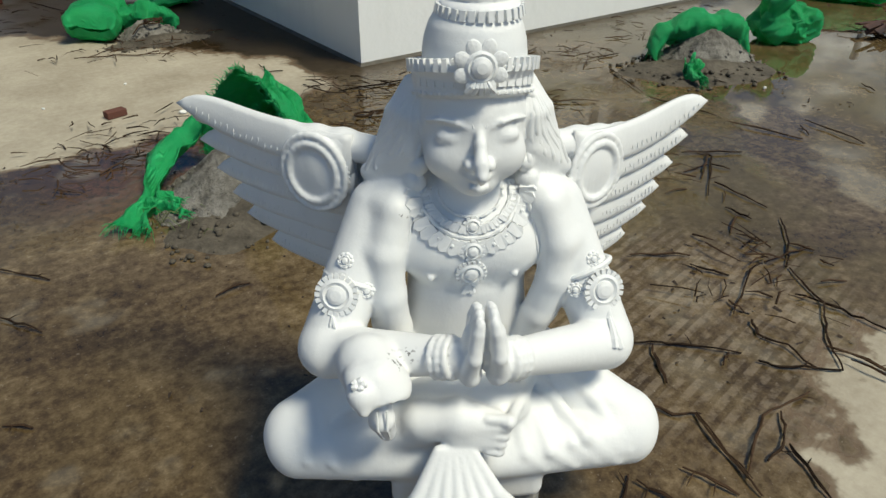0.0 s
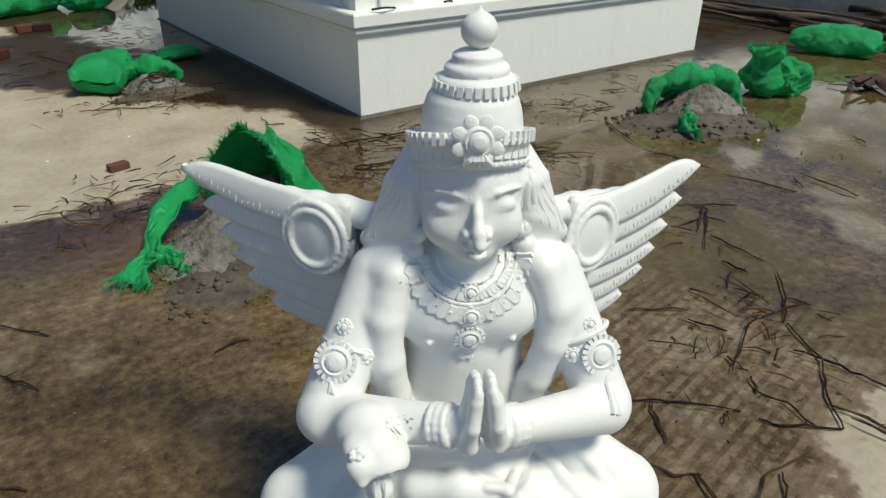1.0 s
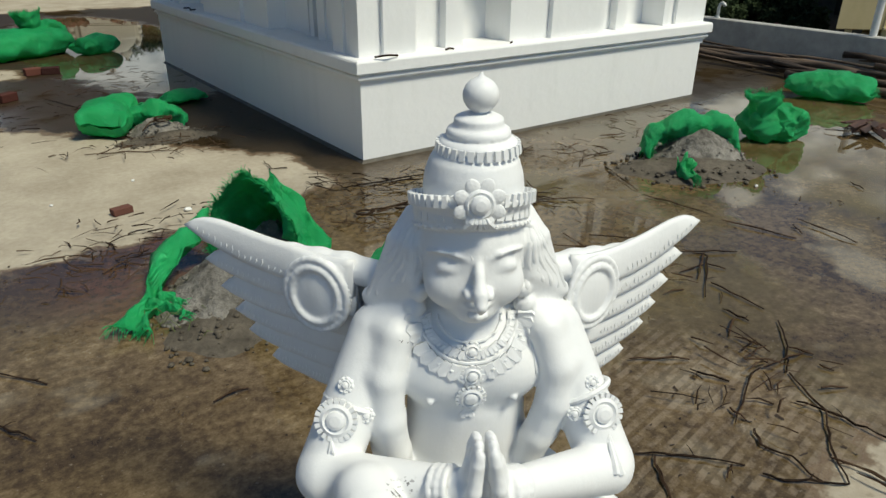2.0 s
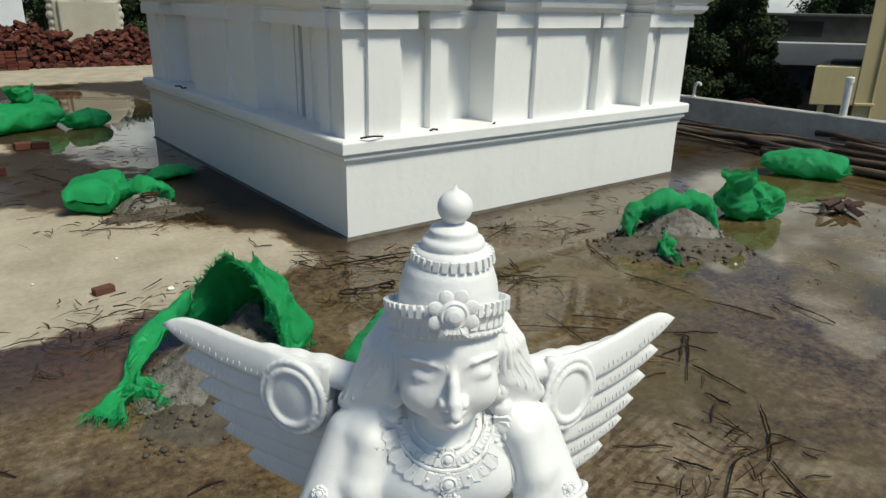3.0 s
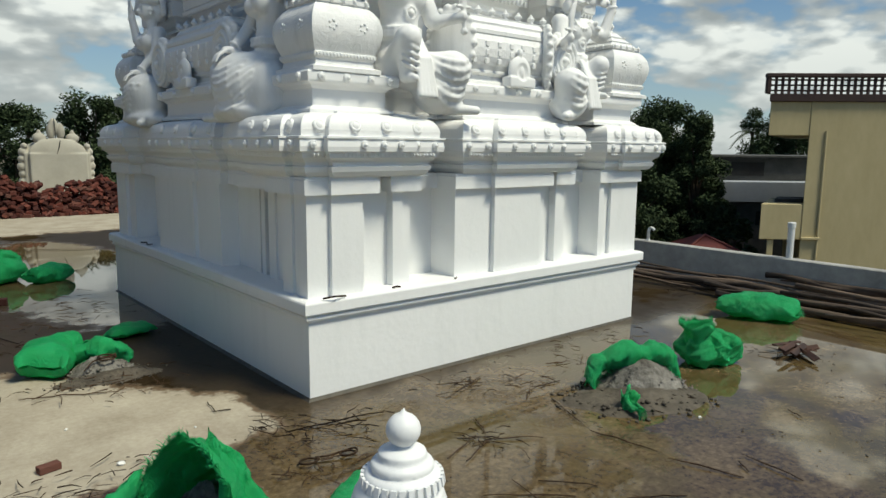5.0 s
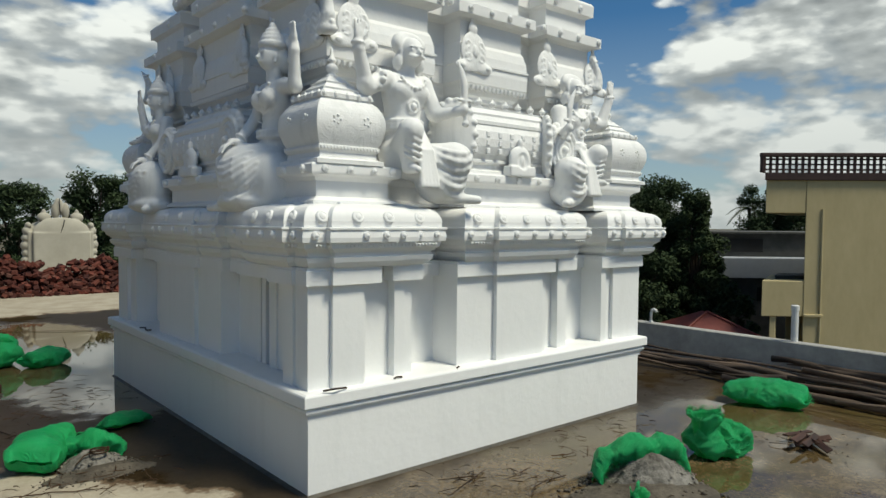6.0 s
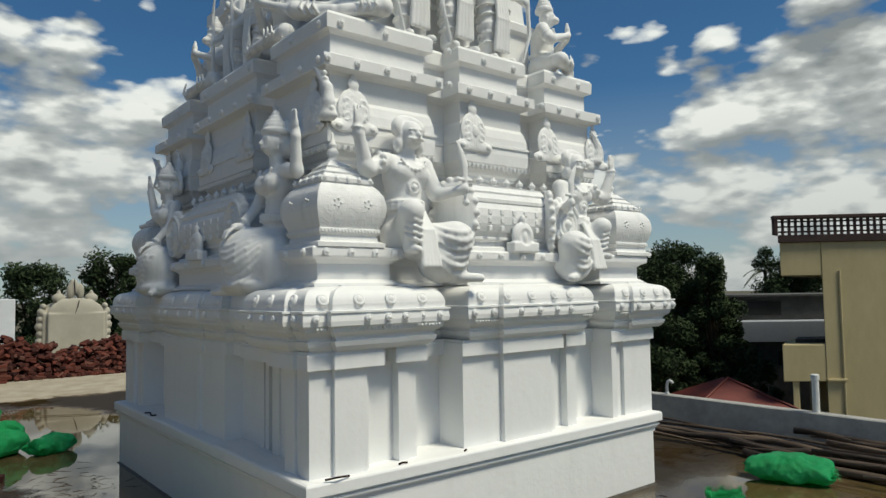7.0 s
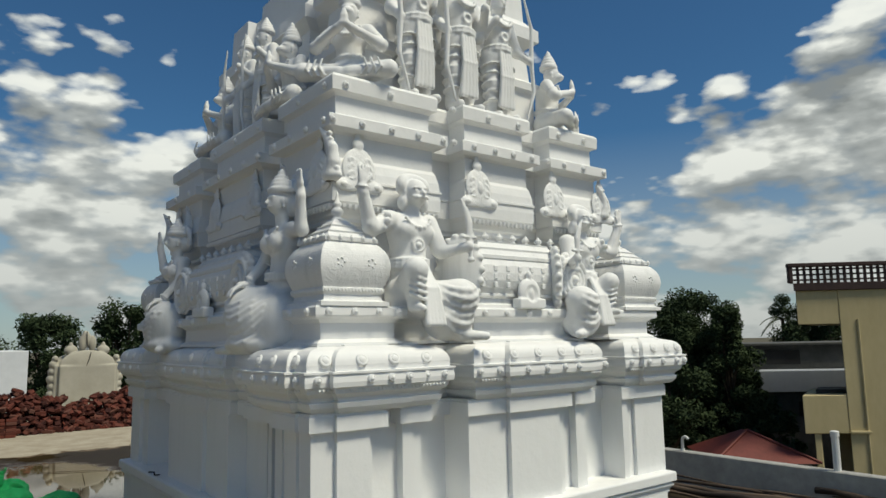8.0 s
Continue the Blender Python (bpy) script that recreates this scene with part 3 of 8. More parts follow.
def grid_sheet(x0, x1, y0, y1, z, step):
    bm = bmesh.new()
    nx, ny = max(1, round((x1 - x0) / step)), max(1, round((y1 - y0) / step))
    rows = [[bm.verts.new((x0 + (x1 - x0) * i / nx, y0 + (y1 - y0) * j / ny, z)) for i in range(nx + 1)] for j in range(ny + 1)]
    for j in range(ny):
        for i in range(nx):
            bm.faces.new((rows[j][i], rows[j][i + 1], rows[j + 1][i + 1], rows[j + 1][i]))
    return bm


solo("ground", grid_sheet(-900, 900, -900, 900, -6.0, 300), M_TERRAIN, "dusty green land round the building", "ground", kind="structure")
roof_slab = boxed((-14, -14, -0.4), (7.0, 21.0, 0.0))
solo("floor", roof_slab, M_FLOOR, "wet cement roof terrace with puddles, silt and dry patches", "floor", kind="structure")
house_below = bmesh.new()
box(house_below, (-13.8, -13.8, -6.0), (6.8, 20.8, -0.4))
solo("wall_below", house_below, M_GREYWALL, "plain rendered walls under the roof terrace", "wall", kind="structure")
solo("parapet_east", boxed((6.78, -14, 0.0), (6.95, 21.0, 0.50), 0.012), M_PARAPET, "low grey cement parapet along the roof edge", "parapet", kind="structure")

# unseen wall added to cut west sky light on the temple's west face
solo("wall_west", boxed((-6.7, 0.6, 0.0), (-6.4, 20.8, 5.8), 0.01), M_BLOCKER, "unseen brown-grey wall added to block sky light from the west", "wall", kind="structure")


# ---- the temple ----
temple = thing("temple_tower", "white-painted stepped temple tower with carved mouldings and bays", "temple")


def full_plan(south, west, lx=LX, ly=LY):
    """The outline of a building from its south and west faces as runs (start, end, depth); the others mirror them."""
    s0, s1, w0, w1 = south[0][2], south[-1][2], west[0][2], west[-1][2]
    pts = []
    for i, (a, b, o) in enumerate(south):
        pts += [(w0 if i == 0 else a, o), (lx - w0 if i == len(south) - 1 else b, o)]
    for i, (a, b, o) in enumerate(west):
        seg = [(lx - o, s1 if i == 0 else a), (lx - o, ly - s1 if i == len(west) - 1 else b)]
        pts += seg[1:] if i == 0 else seg
    for i, (a, b, o) in enumerate(reversed(south)):
        seg = [(lx - w1 if i == 0 else b, ly - o), (w1 if i == len(south) - 1 else a, ly - o)]
        pts += seg[1:] if i == 0 else seg
    for i, (a, b, o) in enumerate(reversed(west)):
        seg = [(o, ly - s0 if i == 0 else b), (o, s0 if i == len(west) - 1 else a)]
        pts += seg[1:] if i == 0 else seg
    pts.pop()
    return pts


def rect(i, lx=LX, ly=LY):
    return [(i, i), (lx - i, i), (lx - i, ly - i), (i, ly - i)]


PLAN_WALL = full_plan(
    [(0, .22, .06), (.22, .50, .02), (.50, .54, .06), (.54, .84, .175), (.84, .94, .09), (.94, 1.03, .11), (1.03, 1.50, .40), (1.50, 1.94, .07), (1.94, 2.56, .02), (2.56, 2.66, .07),
     (2.66, 2.86, .175), (2.86, 2.94, .09), (2.94, 3.02, .11), (3.02, 3.52, .32), (3.52, 3.60, .05), (3.60, 3.74, .10), (3.74, 4.1, .06)],
    [(0, .20, .03), (.20, .29, .055), (.29, .45, .03), (.45, .90, .22), (.90, 1.03, .20), (1.03, 1.16, .52), (1.16, 1.23, .23), (1.23, 1.255, .32), (1.255, 1.34, .23), (1.34, 1.80, .27), (1.80, 2.28, .09), (2.28, 2.42, .11), (2.42, 3.48, .07),
     (3.48, 4.38, .33), (4.38, 4.62, .09), (4.62, 5.05, .05)], lx=4.25)
PLAN_CAP = full_plan(
    [(0, .23, .05), (.23, .60, .01), (.60, .82, .20), (.82, 1.06, .07), (1.06, 1.50, .31), (1.50, 1.93, .06), (1.93, 2.66, .01), (2.66, 2.84, .20), (2.84, 3.06, .07), (3.06, 3.52, .29), (3.52, 4.1, .05)],
    [(0, .22, .03), (.22, .56, .0), (.56, 1.36, .10), (1.36, 1.76, .18), (1.76, 2.32, .11), (2.32, 3.52, .08), (3.52, 4.32, .18), (4.32, 5.05, .04)], lx=4.22)
PLAN_CORNICE = full_plan(
    [(0, .25, .06), (.25, .74, .0), (.74, 1.06, .05), (1.06, 1.59, .46), (1.59, 1.94, .06), (1.94, 2.74, .0), (2.74, 2.97, .06), (2.97, 3.58, .42), (3.58, 3.82, .06), (3.82, 4.1, .01)],
    [(0, .25, .06), (.25, .72, .0), (.72, .98, .05), (.98, 1.75, .20), (1.75, 2.28, .12), (2.28, 3.05, .09), (3.05, 3.32, .12), (3.32, 4.24, .22), (4.24, 5.05, .05)], lx=4.30)


def bays(i, depth=0.12):
    """A stepped-back storey: corner bays and a middle bay on each side, inset by i."""
    return full_plan([(i, 1.34, i), (1.34, 1.90, i + depth), (1.90, 2.54, i), (2.54, 3.08, i + depth), (3.08, LX - i, i)],
                     [(i, 1.30, i), (1.30, 1.94, i + depth), (1.94, 3.14, i), (3.14, 3.74, i + depth), (3.74, LY - i, i)])


part("base", sweep(rect(0, LX + 0.04), [(0, 0), (0, 0.565)]), M_TEMPLE, temple)
part("plinth_moulding", sweep(rect(0, LX + 0.08), [(0.0, 0.565), (0.0, 0.600), (0.012, 0.603), (0.014, 0.618), (0.028, 0.624), (0.033, 0.634), (0.033, 0.645), (0.027, 0.654), (0.016, 0.657), (0.016, 0.668), (0.052, 0.674), (0.056, 0.680), (0.056, 0.755), (0.050, 0.767), (0.03, 0.775)]), M_TEMPLE, temple)
# added strip: stands in for the dark wet grime line along the foot
part("mortar_fillet", sweep(rect(0, LX + 0.04), [(0.028, 0.0), (0.018, 0.008), (0.007, 0.016), (0.003, 0.020)]), M_FOOTGRIME, temple)
part("wall", sweep(PLAN_WALL, [(0, 0.775), (0, 1.57)]), M_TEMPLE, temple)
part("capital_band", sweep(PLAN_CAP, [(0.0, 1.555), (0.035, 1.557), (0.035, 1.665), (0.025, 1.672), (0.025, 1.69)]), M_TEMPLE, temple)
part("cornice", sweep(PLAN_CORNICE, rounded([(0.03, 1.688), (0.05, 1.70), (0.075, 1.73), (0.085, 1.765), (0.062, 1.775), (0.075, 1.80), (0.12, 1.835), (0.125, 1.862), (0.13, 1.866), (0.13, 1.875), (0.155, 1.88),
                                     (0.160, 1.915), (0.154, 1.968), (0.166, 1.974), (0.166, 1.988), (0.132, 1.992), (0.132, 2.006), (0.134, 2.035), (0.124, 2.075), (0.100, 2.112), (0.062, 2.138), (0.02, 2.148), (-0.05, 2.166), (-0.05, 2.176)], 17, 22)), M_TEMPLE, temple)


# round bosses on the cornice and ledges
def boss_mesh(r, t):
    bm = lathe([(r, -t), (r, t * 0.5), (r * 0.90, t * 0.9), (r * 0.72, t * 1.05), (r * 0.60, t * 0.95), (r * 0.45, t * 1.2), (r * 0.2, t * 1.4), (r * 0.03, t * 1.45)], 14)
    return mesh_of("rosette", bm, M_TEMPLE)


BOSS_L, BOSS_S = boss_mesh(0.050, 0.024), boss_mesh(0.032, 0.022)


def boss(mesh, x, y, z, face, tilt=0.0):
    ob = part("rosette", mesh, None, temple)
    turn = {"s": 0.0, "w": -90.0}[face]
    ob.matrix_local = pose(x, y, z, 90 - tilt, 0, turn)
    return ob


for x in (0.0, .19, .40, .58, .74, .94, 1.12):
    boss(BOSS_S, x, -0.158 if .2 < x < .8 else -.104, 1.93, "s")
for x in (.07, .34, .62, .96):
    boss(BOSS_L, x, -0.120 if .2 < x < .8 else -.066, 2.062, "s", 24)
for x in (1.50, 1.72, 2.0, 2.24, 2.47, 2.66, 2.9, 3.10):
    boss(BOSS_S, x, -0.158 if 1.80 < x < 2.85 else -.102, 1.93, "s")
for x in (1.60, 1.86, 2.16, 2.46, 2.68, 2.92):
    boss(BOSS_L, x, -0.120 if 1.85 < x < 2.80 else -.066, 2.062, "s", 24)
for x in (3.52, 3.74, 3.98, 4.22, 4.36):
    boss(BOSS_S, x, -.100 if x < 3.7 else -.150, 1.93, "s")
for x in (3.62, 3.86, 4.10, 4.28):
    boss(BOSS_L, x, -.066 if x < 3.7 else -.112, 2.062, "s", 24)
for y in (.02, .22, .42, .64, .86, 1.04, 1.64, 1.95, 2.25, 2.6, 3.0, 3.3, 4.16, 4.5, 4.8):
    boss(BOSS_S, -0.158 if .2 < y < .8 else (-.068 if 2.2 < y < 3.1 else (-.040 if 1.5 < y < 3.4 else -.102)), y, 1.93, "w")
for y in (.10, .36, .62, .90, 1.74, 2.1, 2.5, 2.9, 3.2, 4.22, 4.5, 4.85):
    boss(BOSS_L, -0.120 if .2 < y < .8 else (-.030 if 2.2 < y < 3.1 else (-.002 if 1.5 < y < 3.4 else -.066)), y, 2.062, "w", 24)

# leaf drops hung under the cornice lip
drop_bm = bmesh.new()
drop_bm = lathe([(0.002, -0.022), (0.010, -0.014), (0.013, -0.004), (0.010, 0.004)], 6)
DROP = mesh_of("leaf_drop", drop_bm, M_TEMPLE)
for i in range(120):
    s = i / 119 * 4.0 + 0.02
    if 1.14 < s < 1.50 or 3.05 < s < 3.50:
        continue
    o = -0.12 if .25 < s < 1.1 or 1.92 < s < 2.75 else -.085
    d = part("leaf_drop", DROP, None, temple)
    d.matrix_local = pose(s, o, 1.862)
for i in range(66):
    s = i / 65 * 3.3 + 0.02
    o = -0.12 if .25 < s < .9 else (-.085 if s < 1.2 else -.03)
    if 1.02 < s < 1.66:
        continue
    d = part("leaf_drop", DROP, None, temple)
    d.matrix_local = pose(o, s, 1.862)

# second storey: neck, ledges, body
PLAN_NECK = full_plan([(.12, 0.84, .12), (.84, 1.62, .46), (1.62, 2.92, .12), (2.92, 3.46, .46), (3.46, 4.18, .12)],
                      [(.12, 0.84, .12), (.84, 1.70, .46), (1.70, 3.30, .12), (3.30, 4.20, .46), (4.20, 4.93, .12)], lx=4.30)
part("neck", sweep(PLAN_NECK, [(0.02, 2.165), (0.02, 2.19), (-0.03, 2.22), (-0.03, 2.34), (0.0, 2.37), (0.045, 2.385), (0.05, 2.40), (0.05, 2.455), (0.035, 2.47)]), M_TEMPLE, temple)
for x in (.18, .40, .62, .80):
    boss(BOSS_S, x, .068, 2.425, "s")
for x in (1.72, 1.98, 2.26, 2.54, 2.8):
    boss(BOSS_S, x, .068, 2.425, "s")
for y in (.2, .5, .8, 1.85, 2.3, 2.8, 3.2):
    boss(BOSS_S, .068, y, 2.425, "w")
part("storey_wall", sweep(bays(0.55, 0.20), [(0, 2.17), (0, 3.26)]), M_TEMPLE, temple)


# corner pavilions with square domes
def pavilion(cx, cy, hw):
    sq = [(cx - hw, cy - hw), (cx + hw, cy - hw), (cx + hw, cy + hw), (cx - hw, cy + hw)]
    k = hw / 0.42
    rings = [(-0.0, 2.468), (-0.0, 2.50), (-0.06, 2.515), (-0.07, 2.555), (-0.04, 2.575), (-0.035, 2.605), (-0.055, 2.61), (-0.03, 2.65), (-0.005, 2.70), (0.012, 2.76), (0.008, 2.82), (-0.015, 2.88), (-0.065, 2.935),
             (-0.115, 2.965), (-0.09, 2.975), (-0.09, 3.005), (-0.125, 3.01), (-0.18, 3.045), (-0.17, 3.06), (-0.20, 3.065), (-0.255, 3.10), (-0.245, 3.115), (-0.275, 3.12), (-0.345, 3.17)]
    dome = part("dome", sweep(sq, [(d * k, z) for d, z in rounded(rings, 7, 13)]), M_CARVED, temple)
    part("finial", lathe([(0.065, 3.165), (0.05, 3.18), (0.028, 3.20), (0.045, 3.22), (0.052, 3.245), (0.034, 3.27), (0.020, 3.28), (0.036, 3.295), (0.036, 3.31), (0.018, 3.33), (0.010, 3.37), (0.003, 3.41)], 14, m=Matrix.Translation((cx, cy, 0))), M_TEMPLE, dome, smooth=True)
    # carved sprays on the two outer faces and knobs along the eaves
    bm = bmesh.new()
    for face in (0, 1):
        for k in range(5):
            u = (k - 2) * hw * 0.34
            p = (cx + u, cy - hw + 0.068, 2.995) if face == 0 else (cx - hw + 0.068, cy + u, 2.995)
            lathe([(0.002, -0.03), (0.018, -0.01), (0.02, 0.005), (0.008, 0.022), (0.002, 0.03)], 7, bm, Matrix.Translation(p))
        for k in range(18):
            u = (k - 8.5) * hw * 0.098
            p = (cx + u, cy - hw + 0.030, 2.59) if face == 0 else (cx - hw + 0.030, cy + u, 2.59)
            lathe([(0.002, -0.016), (0.012, -0.006), (0.012, 0.006), (0.002, 0.014)], 6, bm, Matrix.Translation(p))
        for k in (-1, 1):
            u = k * hw * 0.45
            m = Matrix.Translation((cx + u, cy - hw - 0.004, 2.80) if face == 0 else (cx - hw - 0.004, cy + u, 2.80))
            for a in range(5):
                q = Vector((math.cos(a * 1.256), 0, math.sin(a * 1.256))) * 0.03 if face == 0 else Vector((0, math.cos(a * 1.256), math.sin(a * 1.256))) * 0.03
                bmesh.ops.create_icosphere(bm, subdivisions=1, radius=0.014, matrix=m @ Matrix.Translation(q))
    part("carving", bm, M_TEMPLE, dome)["kind"] = "stuff"
    return dome


pavilion(0.41, 0.36, 0.30)
pavilion(3.98, 0.36, 0.31)
pavilion(0.40, LY - 0.42, 0.30)
pavilion(3.98, LY - 0.42, 0.30)


# middle pavilions with barrel roofs
def barrel(x0, x1, y0, y1, face):
    pl = [(x0, y0), (x1, y0), (x1, y1), (x0, y1)]
    sala = part("barrel_roof", sweep(pl, [(-0.03, 2.468), (-0.03, 2.50), (-0.08, 2.515), (-0.085, 2.56), (-0.045, 2.58), (-0.045, 2.60), (-0.06, 2.605), (-0.03, 2.65), (-0.005, 2.72), (0.0, 2.79), (-0.01, 2.86), (-0.04, 2.915), (-0.03, 2.925), (-0.03, 2.955), (-0.06, 2.96),
                                          (-0.085, 3.01), (-0.08, 3.03), (-0.12, 3.035), (-0.15, 3.085), (-0.145, 3.10)]), M_CARVED, temple)
    bm = bmesh.new()
    n = 7
    for k in range(n):
        if face == "s":
            m = Matrix.Translation((x0 + (x1 - x0) * (k + 0.5) / n, y0 + 0.17, 3.10))
        else:
            m = Matrix.Translation((x0 + 0.17, y0 + (y1 - y0) * (k + 0.5) / n, 3.10))
        lathe([(0.03, 0), (0.018, 0.012), (0.034, 0.03), (0.036, 0.045), (0.02, 0.06), (0.006, 0.085)], 8, bm, m)
    for k in range(n + 1):
        for j in range(3):
            z = 2.68 + 0.075 * j
            u = (k + 0.5) / (n + 1)
            c = (x0 + (x1 - x0) * u, y0 + 0.005, z) if face == "s" else (x0 + 0.005, y0 + (y1 - y0) * u, z)
            hx, hy = (0.022, 0.012) if face == "s" else (0.012, 0.022)
            box(bm, (c[0] - hx, c[1] - hy, z - 0.026), (c[0] + hx, c[1] + hy, z + 0.026), 0.006)
    part("carving", bm, M_TEMPLE, sala)["kind"] = "stuff"
    # horseshoe gable in front
    gx, gy = ((x0 + x1) / 2, y0 - 0.03) if face == "s" else (x0 - 0.03, (y0 + y1) / 2)
    clay = Clay((-0.20, -0.08, -0.03), (0.20, 0.10, 0.38), 0.01)
    clay.ball((0, 0, 0.15), (0.14, 0.05, 0.14), 0.01).block((0, 0, 0.05), (0.17, 0.055, 0.05), 0.015, 0.01).ball((0, 0, 0.31), (0.03, 0.03, 0.05), 0.01)
    clay.ball((0, -0.055, 0.15), (0.085, 0.03, 0.085), 0.006, cut=True).ball((0, -0.02, 0.14), (0.035, 0.025, 0.06), 0.006)
    g = part("gable", skin_mesh("gable", clay, M_TEMPLE), None, sala)
    g.matrix_local = pose(gx, gy, 2.46, 0, 0, 0 if face == "s" else -90)
    return sala


barrel(1.66, 2.88, 0.10, 0.75, "s")
barrel(0.10, 0.75, 1.74, 3.26, "w")


# storey cornice with its frieze, ledges above it
PLAN_UP = bays(0.50, 0.24)
part("upper_cornice", sweep(PLAN_UP, [(0.0, 3.18), (0.03, 3.19), (0.03, 3.22), (0.06, 3.24), (0.085, 3.30), (0.10, 3.32), (0.12, 3.335), (0.13, 3.34), (0.135, 3.44), (0.13, 3.50), (0.145, 3.505), (0.145, 3.525), (0.13, 3.53), (0.125, 3.60), (0.105, 3.68),
                                      (0.085, 3.715), (0.085, 3.91), (0.115, 3.93), (0.185, 3.945), (0.19, 3.95), (0.19, 4.045), (0.17, 4.055), (0.075, 4.085), (0.065, 4.10), (0.065, 4.255), (0.09, 4.275), (0.125, 4.285), (0.13, 4.40), (0.11, 4.43), (0.0, 4.44)]), M_TEMPLE, temple)
for x in (.34, .62, .92, 1.20, 1.48, 1.60, 1.85, 2.12, 2.36, 2.62, 2.84, 3.1, 3.4, 3.74):
    boss(BOSS_S, x, .312, 4.0, "s")
for y in (.4, .72, 1.04, 1.36, 1.76, 2.1, 2.45, 2.8, 3.15, 3.8, 4.3):
    boss(BOSS_S, .312, y, 4.0, "w")
for x in (.5, .95, 1.65, 2.1, 2.5, 3.1, 3.5):
    boss(BOSS_S, x, .375, 4.34, "s")
for y in (.5, 1.0, 1.9, 2.5, 3.1, 4.0):
    boss(BOSS_S, .375, y, 4.34, "w")
# lace frieze under the cornice
LACE = mesh_of("lace_drop", lathe([(0.003, -0.05), (0.02, -0.032), (0.026, -0.01), (0.026, 0.0)], 6), M_TEMPLE)
for i in range(62):
    s = 0.42 + i * 0.054
    if 1.46 < s < 1.80 or 2.64 < s < 2.98 or s > 3.7:
        continue
    part("lace_drop", LACE, None, temple).matrix_local = pose(s, 0.375, 3.318)
for i in range(50):
    s = 0.42 + i * 0.058
    if 1.42 < s < 1.84:
        continue
    part("lace_drop", LACE, None, temple).matrix_local = pose(0.375, s, 3.318)


def plaque_mesh():
    """A scrolled flame plaque."""
    c = Clay((-0.22, -0.06, -0.02), (0.22, 0.06, 0.54), 0.0085)
    c.ball((0, 0, 0.20), (0.13, 0.035, 0.19), 0.02).ball((-0.10, 0, 0.06), (0.09, 0.032, 0.055), 0.012).ball((0.10, 0, 0.06), (0.09, 0.032, 0.055), 0.012)
    c.ball((0, 0, 0.42), (0.045, 0.035, 0.055), 0.012).ball((0, 0, 0.485), (0.02, 0.02, 0.045), 0.01)
    for side in (-1, 1):
        for j in range(3):
            a = [(side * (0.065 + 0.028 * math.cos(t) * (1 - j * 0.12)), -0.027, 0.20 + 0.07 * (j - 1) * 0.9 + 0.03 * math.sin(t)) for t in np.linspace(0, 5.2, 9)]
            c.path(a, [0.0085] * 9, 0.006)
        c.ball((side * 0.13, -0.03, 0.055), 0.025, 0.004)
    c.ball((0, -0.03, 0.20), (0.028, 0.03, 0.06), 0.006)
    return skin_mesh("plaque", c, M_CARVED)


PLAQUE = plaque_mesh()
for x in (0.62, 1.94, 2.98, 3.74):
    part("plaque", PLAQUE, None, temple).matrix_local = pose(x, 0.352, 3.42, -4, 0, 0) @ Matrix.Diagonal((1.22, 0.75, 1.0, 1))
for y in (0.62, 1.98, 3.05, 4.4):
    part("plaque", PLAQUE, None, temple).matrix_local = pose(0.352, y, 3.42, -4, 0, -90) @ Matrix.Diagonal((1.22, 0.75, 1.0, 1))

# curled horns at the corners of the storey cornice, scrolls beside the barrel roofs
def horn_mesh():
    c = Clay((-0.16, -0.07, -0.02), (0.20, 0.07, 0.50), 0.0095)
    c.path([(0.0, 0, 0.03), (0.03, 0, 0.14), (0.02, 0, 0.26), (-0.04, 0, 0.37), (-0.10, 0, 0.44)], [0.060, 0.055, 0.045, 0.030, 0.010], 0.015)
    for i in range(7):
        a = -0.4 + i * 0.30
        c.ball((0.075 - 0.02 * i * 0.6, -0.01, 0.08 + 0.05 * i), (0.022, 0.03, 0.022), 0.006)
    c.ball((0.02, 0, 0.03), (0.09, 0.055, 0.05), 0.02)
    return skin_mesh("horn", c, M_CARVED)


def scroll_mesh():
    c = Clay((-0.26, -0.12, -0.30), (0.26, 0.12, 0.34), 0.0115)
    c.ball((0, 0, 0), (0.22, 0.07, 0.24), 0.02)
    for r in (0.19, 0.13, 0.075):
        c.ring((0, -0.05 - 0.05 * (0.2 - r), 0), r, 0.022, 0.006, n=22, squash=1.1)
    c.ball((0, -0.075, 0), 0.04, 0.01)
    for k in range(9):
        a = radians(-70 + 17.5 * k)
        c.ball((0.21 * math.sin(a), 0, 0.25 * math.cos(a)), 0.045, 0.012)
    return skin_mesh("scroll", c, M_CARVED)


HORN, SCROLL = horn_mesh(), scroll_mesh()
for x, y, turn, s in ((0.335, 0.345, -60, 1.0), (0.34, 1.22, -90, 0.75), (0.34, 1.84, -90, 0.75), (0.34, 3.9, -90, 0.85), (0.34, 4.7, -60, 0.9), (3.74, 0.345, 0, 0.8)):
    part("horn", HORN, None, temple).matrix_local = pose(x, y, 3.50, 0, 0, turn) @ Matrix.Diagonal((s, s, s, 1))
for x, y, turn in ((0.16, 1.66, -90), (0.16, 3.34, -90), (2.94, 0.16, 0)):
    part("scroll", SCROLL, None, temple).matrix_local = pose(x, y, 2.76, 0, 0, turn)

# third storey, closed plainly above
PLAN_TOP = full_plan([(.86, 1.30, .86), (1.30, 1.55, .98), (1.55, 2.55, .86), (2.55, 2.80, .98), (2.80, 3.24, .86)],
                     [(.86, 1.50, .86), (1.50, 1.80, .98), (1.80, 3.25, .86), (3.25, 3.55, .98), (3.55, 4.19, .86)])
